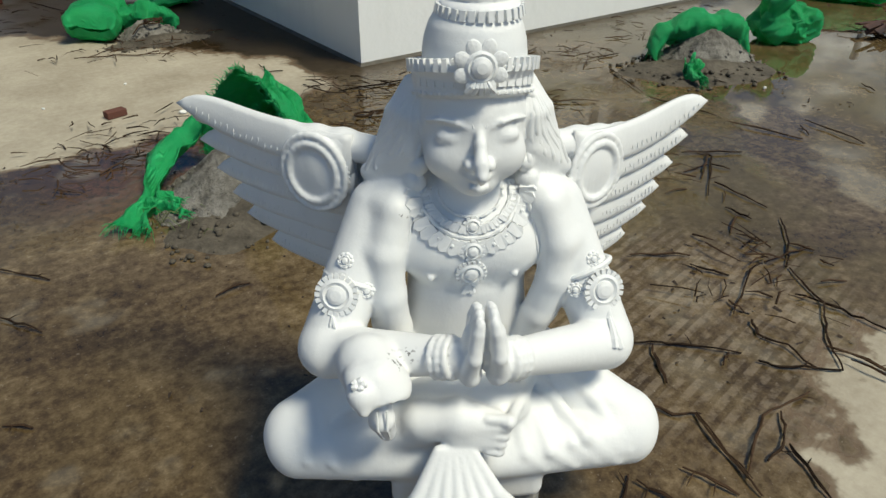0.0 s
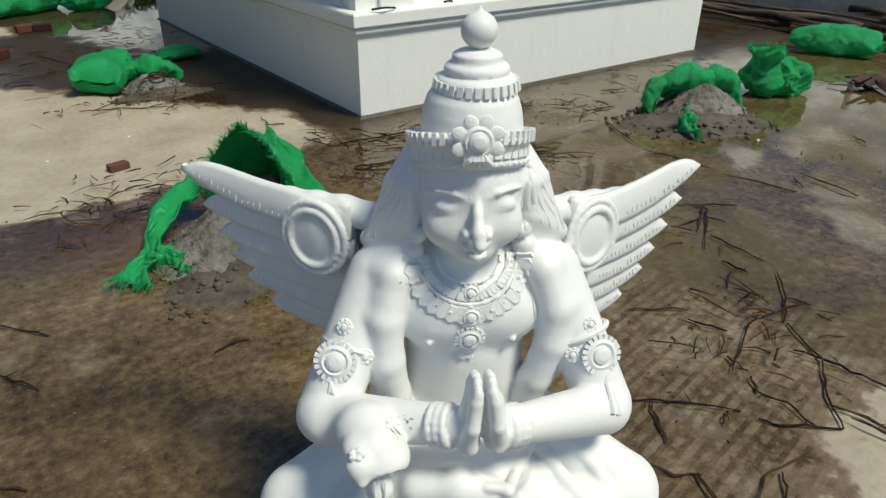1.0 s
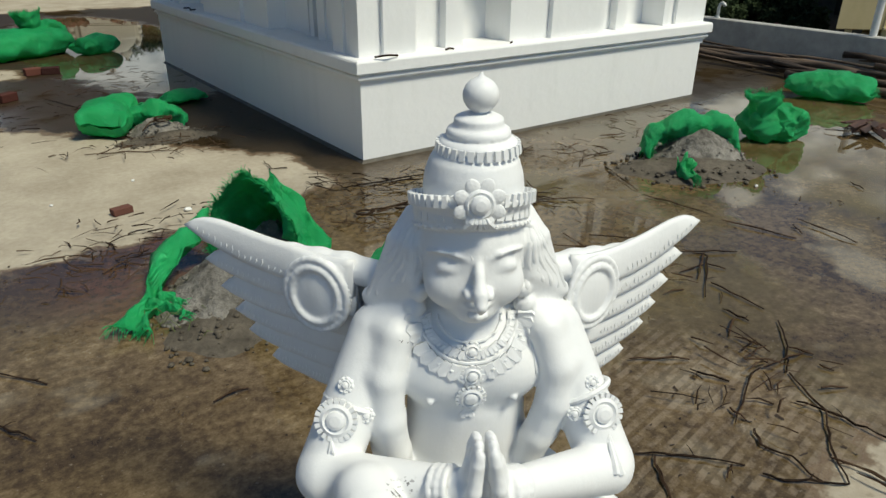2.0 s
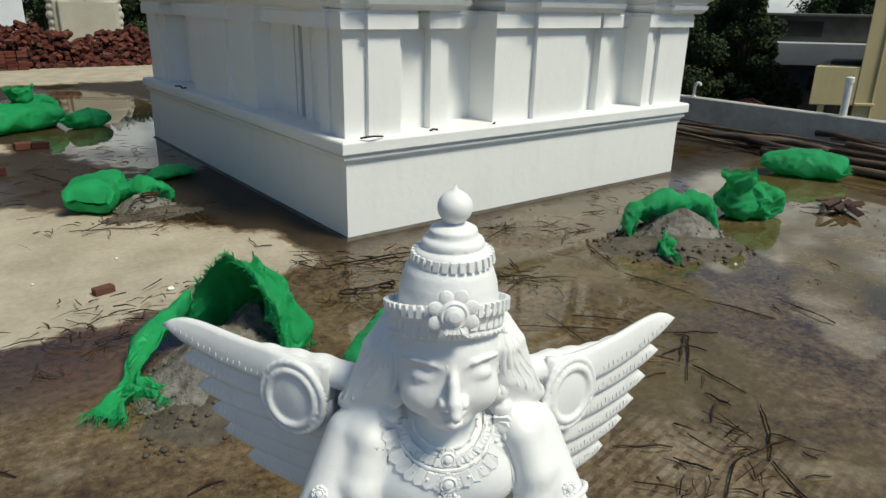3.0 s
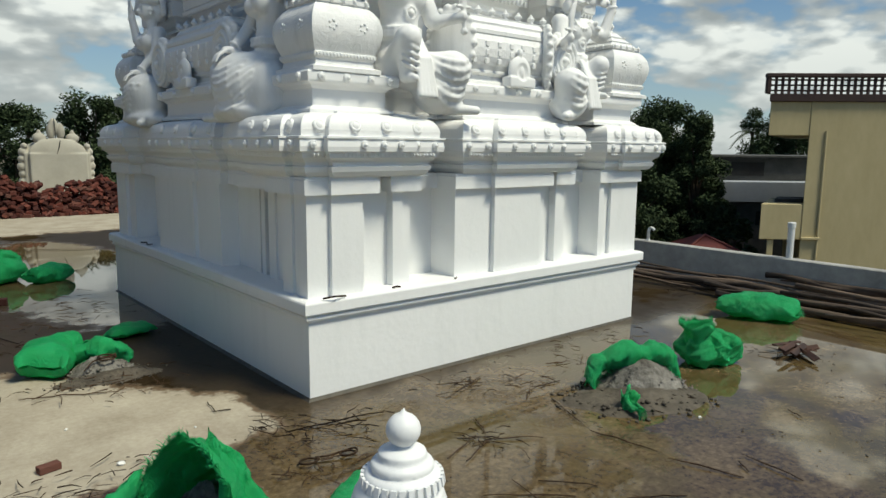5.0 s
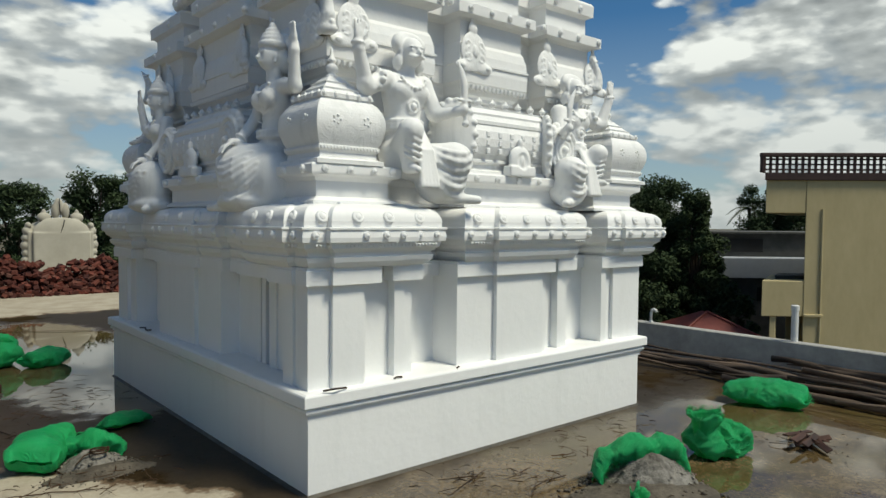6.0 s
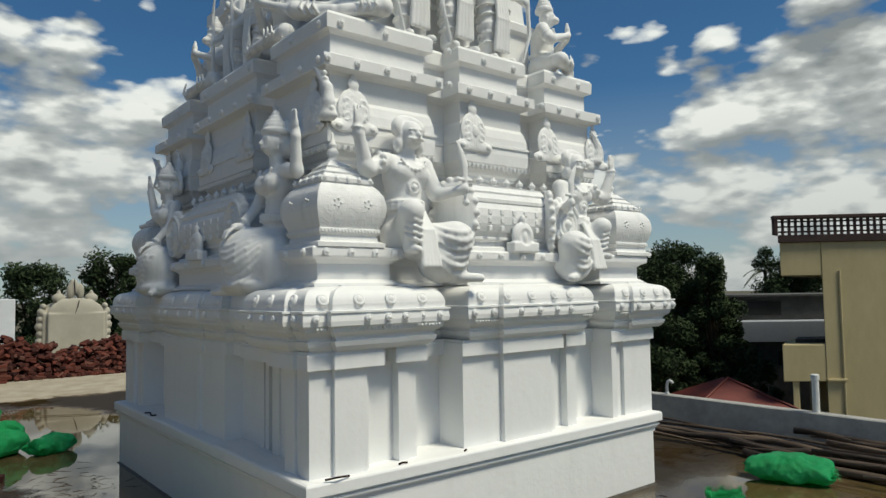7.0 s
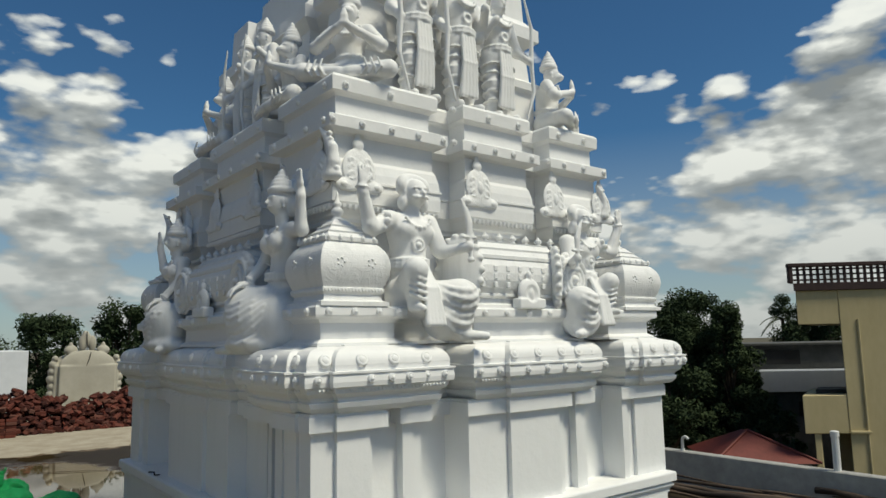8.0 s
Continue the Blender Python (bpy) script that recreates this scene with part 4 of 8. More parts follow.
part("top_storey", sweep(PLAN_TOP, [(0.0, 4.43), (0.0, 4.95), (0.05, 4.98), (0.06, 5.06), (0.0, 5.10), (-0.03, 5.12), (-0.06, 5.50), (0.02, 5.55), (0.06, 5.58), (0.06, 5.72), (-0.02, 5.80), (-0.06, 5.85), (-0.08, 6.3)]), M_TEMPLE, temple)


# ---- beyond the roof ----
def trees(name, seed, x, y, base, height, spread, leaf, material, label, clumps=26, per=90, low=0.30):
    rnd = random.Random(seed)
    root = thing(name, label, "tree", group="trees behind the roof", at=(x, y, base))
    bm = bmesh.new()
    top = height * 0.55
    tube([(0, 0, 0), (0.1, 0.05, top * 0.5), (-0.05, 0.1, top), (0.1, 0, height * 0.85)], [0.28, 0.22, 0.15, 0.04], 8, bm)
    centres = []
    for i in range(clumps):
        a, h = rnd.uniform(0, 6.283), rnd.uniform(low, 1.0)
        r = spread * math.sqrt(rnd.random()) * (1.0 - 0.65 * max(0, h - 0.5) * 1.6)
        centres.append(Vector((r * math.cos(a), r * math.sin(a), h * height)))
    for c in centres[::3]:
        s = Vector((0, 0, min(top, c.z * 0.7)))
        mid = s.lerp(c, 0.5) + Vector((0, 0, 0.3))
        tube([s, mid, c], [0.10, 0.06, 0.02], 5, bm)
    part("trunk", bm, M_BARK, root)
    verts, faces = [], []
    for c in centres:
        size = rnd.uniform(0.55, 1.15) * spread * 0.34
        for _ in range(per):
            d = Vector((rnd.gauss(0, 1), rnd.gauss(0, 1), rnd.gauss(0, 0.75)))
            p = c + d.normalized() * size * (rnd.random() ** 0.45)
            q = Euler((rnd.uniform(-1, 1), rnd.uniform(-1, 1), rnd.uniform(0, 6.3))).to_matrix()
            l, w = leaf * rnd.uniform(0.7, 1.4), leaf * rnd.uniform(0.35, 0.55)
            n = len(verts)
            verts += [p + q @ Vector(v) for v in ((-l, 0, 0), (0, -w, 0.1 * l), (l, 0, 0), (0, w, 0.1 * l))]
            faces.append((n, n + 1, n + 2, n + 3))
    data = bpy.data.meshes.new("crown")
    data.from_pydata([tuple(v) for v in verts], [], faces)
    data.materials.append(material)
    crown = part("crown", data, None, root)
    return root


def palm(seed, x, y, base, height):
    rnd = random.Random(seed)
    root = thing("palm_tree", "thin palm with ragged fronds above the other trees", "palm tree", group="trees behind the roof", at=(x, y, base))
    part("trunk", tube([(0, 0, 0), (0.1, 0.05, height * 0.5), (0, 0, height)], [0.16, 0.13, 0.10], 7), M_BARK, root)
    verts, faces = [], []
    for i in range(15):
        a, lift = i * 0.42 + rnd.uniform(-.2, .2), rnd.uniform(-0.2, 0.9)
        out_dir = Vector((math.cos(a), math.sin(a), 0))
        for s in range(14):
            u = s / 13 * 1.25
            p = Vector((0, 0, height)) + out_dir * u + Vector((0, 0, lift * u - 0.62 * u * u))
            for side in (-1, 1):
                w = out_dir.cross(Vector((0, 0, 1))) * side
                tip = p + w * 0.42 * (1.05 - u / 2.2) + out_dir * 0.22 - Vector((0, 0, 0.16))
                n = len(verts)
                verts += [p, p + out_dir * 0.07, tip]
                faces.append((n, n + 1, n + 2))
    data = bpy.data.meshes.new("fronds")
    data.from_pydata([tuple(v) for v in verts], [], faces)
    data.materials.append(M_LEAF_GREY)
    part("frond_crown", data, None, root)
    return root


TREE_LABEL = "dark green leafy tree behind the roof edge"
for i, (x, y, h, s) in enumerate(((26.8, 16.2, 9.3, 2.7), (28.0, 14.9, 9.8, 2.5), (25.2, 18.6, 9.0, 2.8), (24.6, 13.9, 7.0, 2.0), (27.0, 13.9, 8.2, 1.7), (29.3, 13.8, 8.9, 1.9), (27.6, 12.7, 9.4, 1.5), (45.0, 15.2, 10.0, 2.6), (48.0, 13.6, 9.6, 2.4), (44.0, 17.2, 10.4, 2.4))):
    trees("tree", 10 + i, x, y, -6.0, h, s, 0.085, M_LEAF, TREE_LABEL, 56, 620)
for i, (x, y, h, s) in enumerate(((-3.2, 35.0, 7.8, 2.8), (0.4, 35.5, 8.0, 2.3), (3.2, 33.4, 9.3, 1.9), (6.5, 33.0, 9.9, 2.0), (9.4, 34.0, 10.2, 2.6), (-7.5, 36.0, 8.2, 3.2))):
    trees("tree", 30 + i, x, y, -6.0, h, s, 0.10, M_LEAF, "dark leafy tree behind the brick heap", 60, 330, 0.55)
trees("bush", 71, 27.6, 10.6, -6.0, 4.6, 1.25, 0.14, M_LEAF, "small dark bush before a pale grey wall", 24, 120)
palm(5, 43.5, 17.8, -6.0, 9.1)
palm(6, 46.0, 17.6, -6.0, 8.7)


# ---- neighbouring buildings ----
def wall_box(name, root, mat, s0, s1, z0, z1, d0, d1, bevel=0.02, label="", skew=0.0):
    bm = boxed((s0, d0, z0), (s1, d1, z1), bevel)
    for v in bm.verts:
        v.co.x += skew * max(0.0, v.co.y)
    return part(name, bm, mat, root, label)


house = thing("yellow_house", "tall cream-yellow house with a dark lattice parapet and open corner", "house", at=(23.4, 7.33, 0), turn=-43.8)
wall_box("wall", house, M_YELLOW, 1.32, 14.0, -6.0, 3.68, 0.0, 8.0, skew=0.50)
wall_box("wall", house, M_YELLOW, -0.14, 1.32, 2.44, 3.68, 0.02, 8.0, skew=0.50)
wall_box("wall", house, M_YELLOW, -0.20, 1.32, -1.43, -0.09, 0.02, 3.2, skew=0.50)
wall_box("wall", house, M_YELLOW, 0.10, 0.32, -6.0, -1.43, 0.1, 0.4, skew=0.50)
wall_box("wall", house, M_YELLOW, 0.5, 1.32, -6.0, -1.43, 2.6, 3.0, skew=0.50)
wall_box("beam", house, M_BROWN, -0.22, 14.1, 3.66, 3.94, -0.10, 8.1, skew=0.50)
wall_box("beam", house, M_BROWN, -0.42, 14.1, 4.52, 4.66, -0.22, 0.10, skew=0.50)
lat = bmesh.new()
for k in range(62):
    box(lat, (-0.30 + 0.232 * k, -0.10, 3.92), (-0.22 + 0.232 * k, -0.02, 4.54))
for k in range(3):
    box(lat, (-0.36, -0.085, 4.02 + 0.19 * k), (14.0, -0.035, 4.08 + 0.19 * k))
lattice = part("lattice", lat, M_BROWN, house, "dark brown pierced lattice of the roof edge")
lattice["kind"] = "stuff"
part("bracket", boxed((-0.40, -0.20, 3.94), (-0.24, 0.0, 4.54), 0.03), M_BROWN, house)
part("drain_pipe", tube([(1.92, -0.02, 2.6), (1.92, -0.02, -6.0)], [0.045, 0.045], 8), M_YELLOW, house)
wall_box("ledge", house, M_YELLOW, 1.30, 2.0, -1.42, -1.32, -0.12, 0.0)
# near-black block stands in for the shade of the gap over the balcony
wall_box("lintel", house, M_DARK, 0.2, 1.3, -0.10, 0.06, 0.8, 2.0, 0.0, "near-black block for the shade in the gap above the balcony wall", skew=0.5)

red_house = thing("red_roofed_house", "low house with a red hipped sheet roof", "house", at=(23.33, 9.71, 0), turn=-43.8)
bm = bmesh.new()
e = [bm.verts.new(v) for v in ((-1.75, -1.75, -2.45), (1.95, -1.75, -2.45), (1.95, 2.2, -2.45), (-1.75, 2.2, -2.45))]
pk = [bm.verts.new((0.0, -0.1, -1.52)), bm.verts.new((0.0, 0.5, -1.52))]
for f in ((e[0], e[1], pk[0]), (e[1], e[2], pk[1], pk[0]), (e[2], e[3], pk[1]), (e[3], e[0], pk[0], pk[1])):
    bm.faces.new(f)
bm.faces.new((e[3], e[2], e[1], e[0]))
part("roof", bm, M_REDROOF, red_house)
part("wall", boxed((-1.5, -1.5, -6.0), (1.7, 1.9, -2.46)), M_GREYWALL, red_house)
for a, b in ((0, 0.02), (1, 0.02)):
    part("ridge_cap", tube([(-1.75, -1.75, -2.42) if a == 0 else (1.95, -1.75, -2.42), (0.0, -0.1, -1.48)], [0.05, 0.05], 6), M_REDROOF, red_house)

shed = thing("pale_blue_building", "long pale blue building with a grey upper storey darkened for shade", "building", at=(34.0, 9.9, 0), turn=-43.8)
wall_box("wall", shed, M_BLUEWALL, -4.4, 3.5, -0.72, 0.30, 0.0, 5.0)
wall_box("wall", shed, M_SHADEWALL, -5.6, 3.5, -6.0, -0.74, 0.3, 5.0)
wall_box("upper_wall", shed, M_SHADEWALL, -4.5, 3.6, 0.32, 1.50, 1.5, 6.0)
wall_box("roof_slab", shed, M_SHADEWALL, -4.7, 3.8, 1.50, 1.62, 1.2, 6.2)
for k in range(3):
    wall_box("window", shed, M_DARK, -2.6 + 2.0 * k, -2.0 + 2.0 * k, -1.9, -1.2, 0.27, 0.32, 0.0, "dark unlit window")
wall_box("window", shed, M_DARK, -3.6, -1.9, 0.55, 1.25, 1.46, 1.52, 0.0, "dark unlit window")

white_house = thing("white_building", "long low white building with small dark windows", "building", at=(-3.0, 27.0, 0))
wall_box("wall", white_house, M_WHITEWALL, -9.0, 4.6, -6.0, 2.02, 0.0, 6.0)
for k in range(5):
    wall_box("window", white_house, M_DARK, -5.4 + 2.0 * k, -4.9 + 2.0 * k, 1.20, 1.45, -0.02, 0.04, 0.0, "small dark window")

# small shrine behind the bricks
shrine = thing("shrine", "old cream-white shrine back with leafy edges and a broken crest", "shrine", at=(2.20, 19.2, 0))
c = Clay((-1.20, -0.4, 0.0), (1.20, 1.0, 2.90), 0.028)
c.block((0, 0.35, 0.80), (0.90, 0.45, 0.82), 0.05, 0.02).ball((0, 0.35, 1.58), (0.92, 0.45, 0.42), 0.03)
c.block((0, -0.10, 0.78), (0.78, 0.14, 0.82), 0.03, 0.02).ball((0, -0.10, 1.60), (0.78, 0.14, 0.45), 0.02)
for s in (-1, 1):
    for z, r in ((0.75, 0.13), (0.98, 0.11), (1.20, 0.14), (1.42, 0.11), (1.63, 0.12), (1.80, 0.09)):
        c.ball((s * (0.93 - 0.25 * max(0.0, z - 1.5)), 0.1, z), (r, 0.16, r * 1.1), 0.03)
    c.ball((s * 0.45, 0.05, 2.04), (0.19, 0.15, 0.16), 0.03).ball((s * 0.45, 0.05, 2.22), (0.06, 0.06, 0.08), 0.02)
    c.ball((s * 0.13, 0.05, 2.24), (0.12, 0.12, 0.26), 0.03)
c.ball((-0.05, 0.05, 2.40), (0.13, 0.12, 0.24), 0.03)
M_CREAM = simple("cream_cement", (0.34, 0.32, 0.26), (0.47, 0.445, 0.375), 3, 0.9, 0.3)
part("back_wall", skin_mesh("back_wall", c, M_CREAM), None, shrine)
part("crack", tube([(0.06, -0.22, 1.98), (0.02, -0.245, 1.80), (-0.05, -0.245, 1.58)], [0.012, 0.016, 0.006], 5), M_DARK, shrine, "dark crack in the plaster")
part("iron_rod", tube([(-0.03, -0.10, 2.02), (-0.05, -0.09, 2.62)], [0.014, 0.012], 6), M_DARK, shrine, "thin dark iron rod")


# ---- ornaments shared by the statue ----
def turned(p, n):
    """The pose of an ornament that lies at p and looks along n."""
    return Matrix.Translation(p) @ Vector(n).to_track_quat("Z", "Y").to_matrix().to_4x4()


def medal(bm, p, n, r, petals=14, thick=0.012, toothed=True):
    """A round jewel: toothed rim, raised hoop, knob."""
    m = turned(p, n)
    lathe([(r * 0.78, -0.012), (r * 0.78, thick * 0.6), (r * 0.62, thick), (r * 0.50, thick * 0.55), (r * 0.46, thick * 0.5), (r * 0.42, thick * 1.15), (r * 0.25, thick * 1.45), (r * 0.02, thick * 1.5)], 22, bm, m)
    for i in range(petals):
        a = 2 * math.pi * i / petals
        q = m @ Matrix.Rotation(a, 4, "Z") @ Matrix.Translation((r * 0.86, 0, thick * 0.15))
        w = math.pi * r / petals
        if toothed:
            bmesh.ops.create_cube(bm, size=1, matrix=q @ Matrix.Diagonal((r * 0.30, w * 1.25, thick * 0.9, 1)))
        else:
            bmesh.ops.create_icosphere(bm, subdivisions=2, radius=1, matrix=q @ Matrix.Diagonal((r * 0.26, w * 1.05, thick * 0.75, 1)))


def ribbon_drop(bm, c, x, z, length, spread, y0=-9.0):
    """Three hanging ribbon tails that follow the skin."""
    for k in (-1, 0, 1):
        pts = []
        for u in (0.0, 0.25, 0.5, 0.75, 1.0):
            q, nn = c.front(x + k * spread * u, z - length * u * (1.0 if k else 0.88), y0)
            if pts and abs(q.y - pts[-1].y) > 0.03:
                q.y = pts[-1].y
            pts.append(q + nn * 0.0025)
        tube(pts, [0.004, 0.005, 0.0062, 0.008, 0.0095], 6, bm)


def wing_back(x):
    """How far behind the body the wing lies at a distance x from the middle."""
    return 0.085 + 0.58 * max(0.0, x - 0.22)


def wing_front(s):
    return Vector((s * 0.50, -0.86, 0.06)).normalized()


def garuda():
    c = Clay((-0.74, -0.52, 0.17), (0.74, 0.40, 1.43), 0.0052)
    # seat and legs
    c.block((-0.02, -0.06, 0.230), (0.18, 0.24, 0.050), 0.03, 0.02)
    c.ball((0, 0.04, 0.43), (0.20, 0.17, 0.13), 0.03)
    for sx, kx, kz in ((-1, -0.405, 0.345), (1, 0.376, 0.308)):
        c.limb((sx * 0.13, -0.02, 0.40), (kx, -0.175, kz), 0.105, 0.076, 0.02)
        c.ball((kx, -0.18, kz - 0.01), (0.086, 0.080, 0.076), 0.02)
        c.limb((kx, -0.205, kz - 0.025), (sx * 0.03, -0.275, 0.325), 0.074, 0.058, 0.02)
    c.ball((0, -0.20, 0.36), (0.19, 0.10, 0.085), 0.03)
    # the foot laid across, toes outward
    c.limb((-0.26, -0.235, 0.375), (-0.12, -0.280, 0.445), 0.046, 0.044, 0.04)
    c.ball((-0.05, -0.23, 0.44), (0.17, 0.09, 0.060), 0.03)
    c.path([(-0.13, -0.290, 0.468), (-0.05, -0.308, 0.478), (0.020, -0.318, 0.466)], [0.042, 0.043, 0.033], 0.02)
    c.limb((-0.06, -0.325, 0.445), (0.012, -0.332, 0.437), 0.030, 0.026, 0.015)
    for i in range(5):
        z = 0.496 - 0.0185 * i
        c.path([(0.006, -0.332 - 0.004 * i, z), (0.048 - 0.005 * i, -0.338 - 0.004 * i, z - 0.004), (0.056 - 0.005 * i, -0.334 - 0.004 * i, z - 0.009)], [0.0118, 0.0108 if i else 0.0128, 0.009], 0.003)
    # fan of pleats hanging from the lap
    for i in range(7):
        u = (i - 3) / 3
        c.path([(-0.066 + 0.034 * u, -0.350, 0.432), (-0.064 + 0.085 * u, -0.415 + 0.015 * u * u, 0.345), (-0.064 + 0.185 * u, -0.455 + 0.045 * u * u, 0.200)], [0.0115, 0.0170, 0.0285], 0.003)
    # body
    c.ball((0, 0.0, 0.55), (0.150, 0.105, 0.12), 0.03)
    c.ball((0, -0.005, 0.64), (0.140, 0.100, 0.12), 0.03)
    c.ball((0, 0.0, 0.765), (0.178, 0.112, 0.125), 0.03)
    for s in (-1, 1):
        c.ball((s * 0.072, -0.048, 0.745), (0.092, 0.062, 0.072), 0.035)
        c.ball((s * 0.094, -0.106, 0.707), 0.0085, 0.003)
    c.limb((-0.165, 0.015, 0.845), (0.165, 0.015, 0.840), 0.064, 0.064, 0.03)
    c.limb((0, 0.0, 0.86), (0, -0.015, 0.95), 0.070, 0.064, 0.025)
    # arms
    c.limb((-0.198, 0.01, 0.825), (-0.322, -0.125, 0.565), 0.068, 0.066, 0.015)
    c.limb((0.200, 0.01, 0.815), (0.312, -0.130, 0.540), 0.068, 0.064, 0.015)
    c.ball((-0.325, -0.150, 0.560), (0.068, 0.062, 0.056), 0.015)
    c.ball((0.308, -0.150, 0.535), (0.064, 0.062, 0.056), 0.015)
    c.limb((-0.320, -0.165, 0.565), (-0.050, -0.292, 0.636), 0.060, 0.038, 0.015)
    c.limb((0.300, -0.165, 0.540), (0.045, -0.292, 0.622), 0.060, 0.038, 0.015)
    for s, e in ((-1, (-0.085, -0.285, 0.632)), (1, (0.062, -0.285, 0.618))):
        d = Vector((-s * 0.235, -0.12, 0.07)).normalized()
        c.ball((-0.042 if s < 0 else 0.040, -0.296, 0.632 if s < 0 else 0.620), 0.035, 0.012)
        for j in range(3):
            q = Vector(e) - d * (0.012 - 0.016 * j)
            c.ring(q, 0.040, 0.0075, 0.003, d, 16)
    # palms pressed together
    for s, ox in ((-1, -0.006), (1, -0.004)):
        c.path([(ox + s * 0.026, -0.285, 0.612), (ox + s * 0.022, -0.300, 0.655), (ox + s * 0.017, -0.304, 0.705)], [0.028, 0.029, 0.024], 0.008)
        for f in range(4):
            y = -0.336 + 0.020 * f
            top = 0.764 - 0.011 * abs(f - 1.4)
            c.path([(ox + s * 0.019, y + 0.004, 0.685), (ox + s * 0.017, y, 0.728), (ox + s * 0.013, y + 0.003, top)], [0.0150, 0.0135, 0.0105], 0.003)
        c.path([(ox + s * 0.030, -0.330, 0.630), (ox + s * 0.024, -0.345, 0.672), (ox + s * 0.020, -0.340, 0.715)], [0.020, 0.015, 0.011], 0.005)
        c.ball((ox + s * 0.027, -0.318, 0.610), (0.024, 0.030, 0.022), 0.008)
    # shawl over both shoulders
    for s, pts in ((-1, [(-0.120, 0.02, 0.905), (-0.165, -0.050, 0.850), (-0.190, -0.082, 0.760), (-0.188, -0.092, 0.660), (-0.172, -0.085, 0.560), (-0.165, -0.06, 0.49)]),
                   (1, [(0.120, 0.02, 0.905), (0.165, -0.050, 0.850), (0.196, -0.078, 0.765), (0.190, -0.088, 0.680), (0.158, -0.085, 0.580), (0.135, -0.07, 0.48)])):
        c.path(pts, [0.034, 0.038, 0.040, 0.040, 0.036, 0.034], 0.012)
        c.path([(x + s * 0.018, y + 0.02, z) for x, y, z in pts], [0.030, 0.034, 0.038, 0.038, 0.036, 0.030], 0.014)
    # head
    c.ball((0, -0.010, 1.045), (0.112, 0.112, 0.120), 0.02)
    c.ball((0, 0.07, 0.99), (0.155, 0.085, 0.15), 0.03)
    c.ball((0, -0.045, 0.980), (0.101, 0.082, 0.072), 0.025)
    c.ball((0, -0.097, 0.932), (0.042, 0.031, 0.028), 0.022)
    for s in (-1, 1):
        c.ball((s * 0.058, -0.080, 0.985), (0.042, 0.034, 0.042), 0.025)
        c.ball((s * 0.052, -0.097, 1.034), (0.031, 0.019, 0.017), 0.007)
        c.path([(s * 0.024, -0.1085, 1.029), (s * 0.052, -0.1140, 1.029), (s * 0.084, -0.092, 1.029)], [0.0028, 0.0034, 0.0028], 0.0015)
        c.path([(s * 0.026, -0.104, 1.018), (s * 0.053, -0.104, 1.013), (s * 0.080, -0.088, 1.019)], [0.004, 0.005, 0.004], 0.010)
        c.path([(s * 0.012, -0.116, 1.052), (s * 0.045, -0.1155, 1.068), (s * 0.078, -0.098, 1.069), (s * 0.103, -0.064, 1.056)], [0.0040, 0.0048, 0.0042, 0.003], 0.005)
        c.path([(0.0, -0.132, 0.953), (s * 0.014, -0.130, 0.955), (s * 0.032, -0.117, 0.961)], [0.0068, 0.0062, 0.003], 0.005)
        c.ball((s * 0.019, -0.136, 0.988), (0.013, 0.020, 0.012), 0.004)
        c.path([(s * 0.105, -0.02, 1.045), (s * 0.117, -0.02, 1.01), (s * 0.114, -0.022, 0.965)], [0.016, 0.015, 0.011], 0.006)
        c.ball((s * 0.112, -0.035, 0.945), 0.021, 0.003)
        c.ball((s * 0.122, -0.030, 0.905), 0.026, 0.004)
        # locks of hair
        for j in range(7):
            o = j / 6
            c.path([(s * (0.100 + 0.025 * o), 0.00 + 0.03 * o, 1.105), (s * (0.125 + 0.035 * o), -0.025 + 0.045 * o, 1.045), (s * (0.128 + 0.075 * o), -0.025 + 0.05 * o, 0.975 - 0.01 * j % 2), (s * (0.130 + 0.085 * o), -0.01 + 0.04 * o, 0.905), (s * (0.12 + 0.06 * o), 0.03, 0.86)],
                   [0.014, 0.018, 0.020, 0.020, 0.012], 0.007)
    c.path([(-0.016, -0.132, 0.936), (0, -0.136, 0.935), (0.016, -0.132, 0.936)], [0.006, 0.008, 0.006], 0.005)
    c.path([(0, -0.114, 1.056), (0, -0.134, 1.030), (0, -0.158, 0.998), (0, -0.170, 0.978), (0, -0.163, 0.958)], [0.0085, 0.0110, 0.0150, 0.0115, 0.0040], 0.007)
    # crown
    c.spun((0.0, 0.0, -0.009), [(0.112, 1.094), (0.121, 1.097), (0.122, 1.108), (0.116, 1.112), (0.119, 1.116), (0.122, 1.140), (0.126, 1.146), (0.129, 1.160), (0.120, 1.163), (0.104, 1.158)], 0.004, 0.27)
    c.spun((0.003, 0.0, -0.009), [(0.098, 1.130), (0.104, 1.160), (0.105, 1.182), (0.101, 1.212), (0.092, 1.240), (0.078, 1.262), (0.066, 1.270)], 0.004)
    c.spun((0.010, 0.0, -0.011), [(0.060, 1.256), (0.076, 1.259), (0.079, 1.270), (0.079, 1.279), (0.070, 1.286), (0.063, 1.288), (0.066, 1.294), (0.064, 1.303), (0.054, 1.309), (0.048, 1.311), (0.051, 1.317), (0.049, 1.325), (0.038, 1.331), (0.028, 1.334)], 0.002)
    c.ball((0.012, 0, 1.358), (0.036, 0.036, 0.035), 0.004)
    c.limb((0.012, 0, 1.386), (0.012, 0, 1.402), 0.010, 0.003, 0.006)
    # cobra wound on the forearm
    c.path([(-0.262, -0.205, 0.585), (-0.240, -0.270, 0.612), (-0.225, -0.320, 0.612)], [0.050, 0.058, 0.058], 0.02)
    c.ball((-0.215, -0.325, 0.598), (0.064, 0.062, 0.046), 0.012)
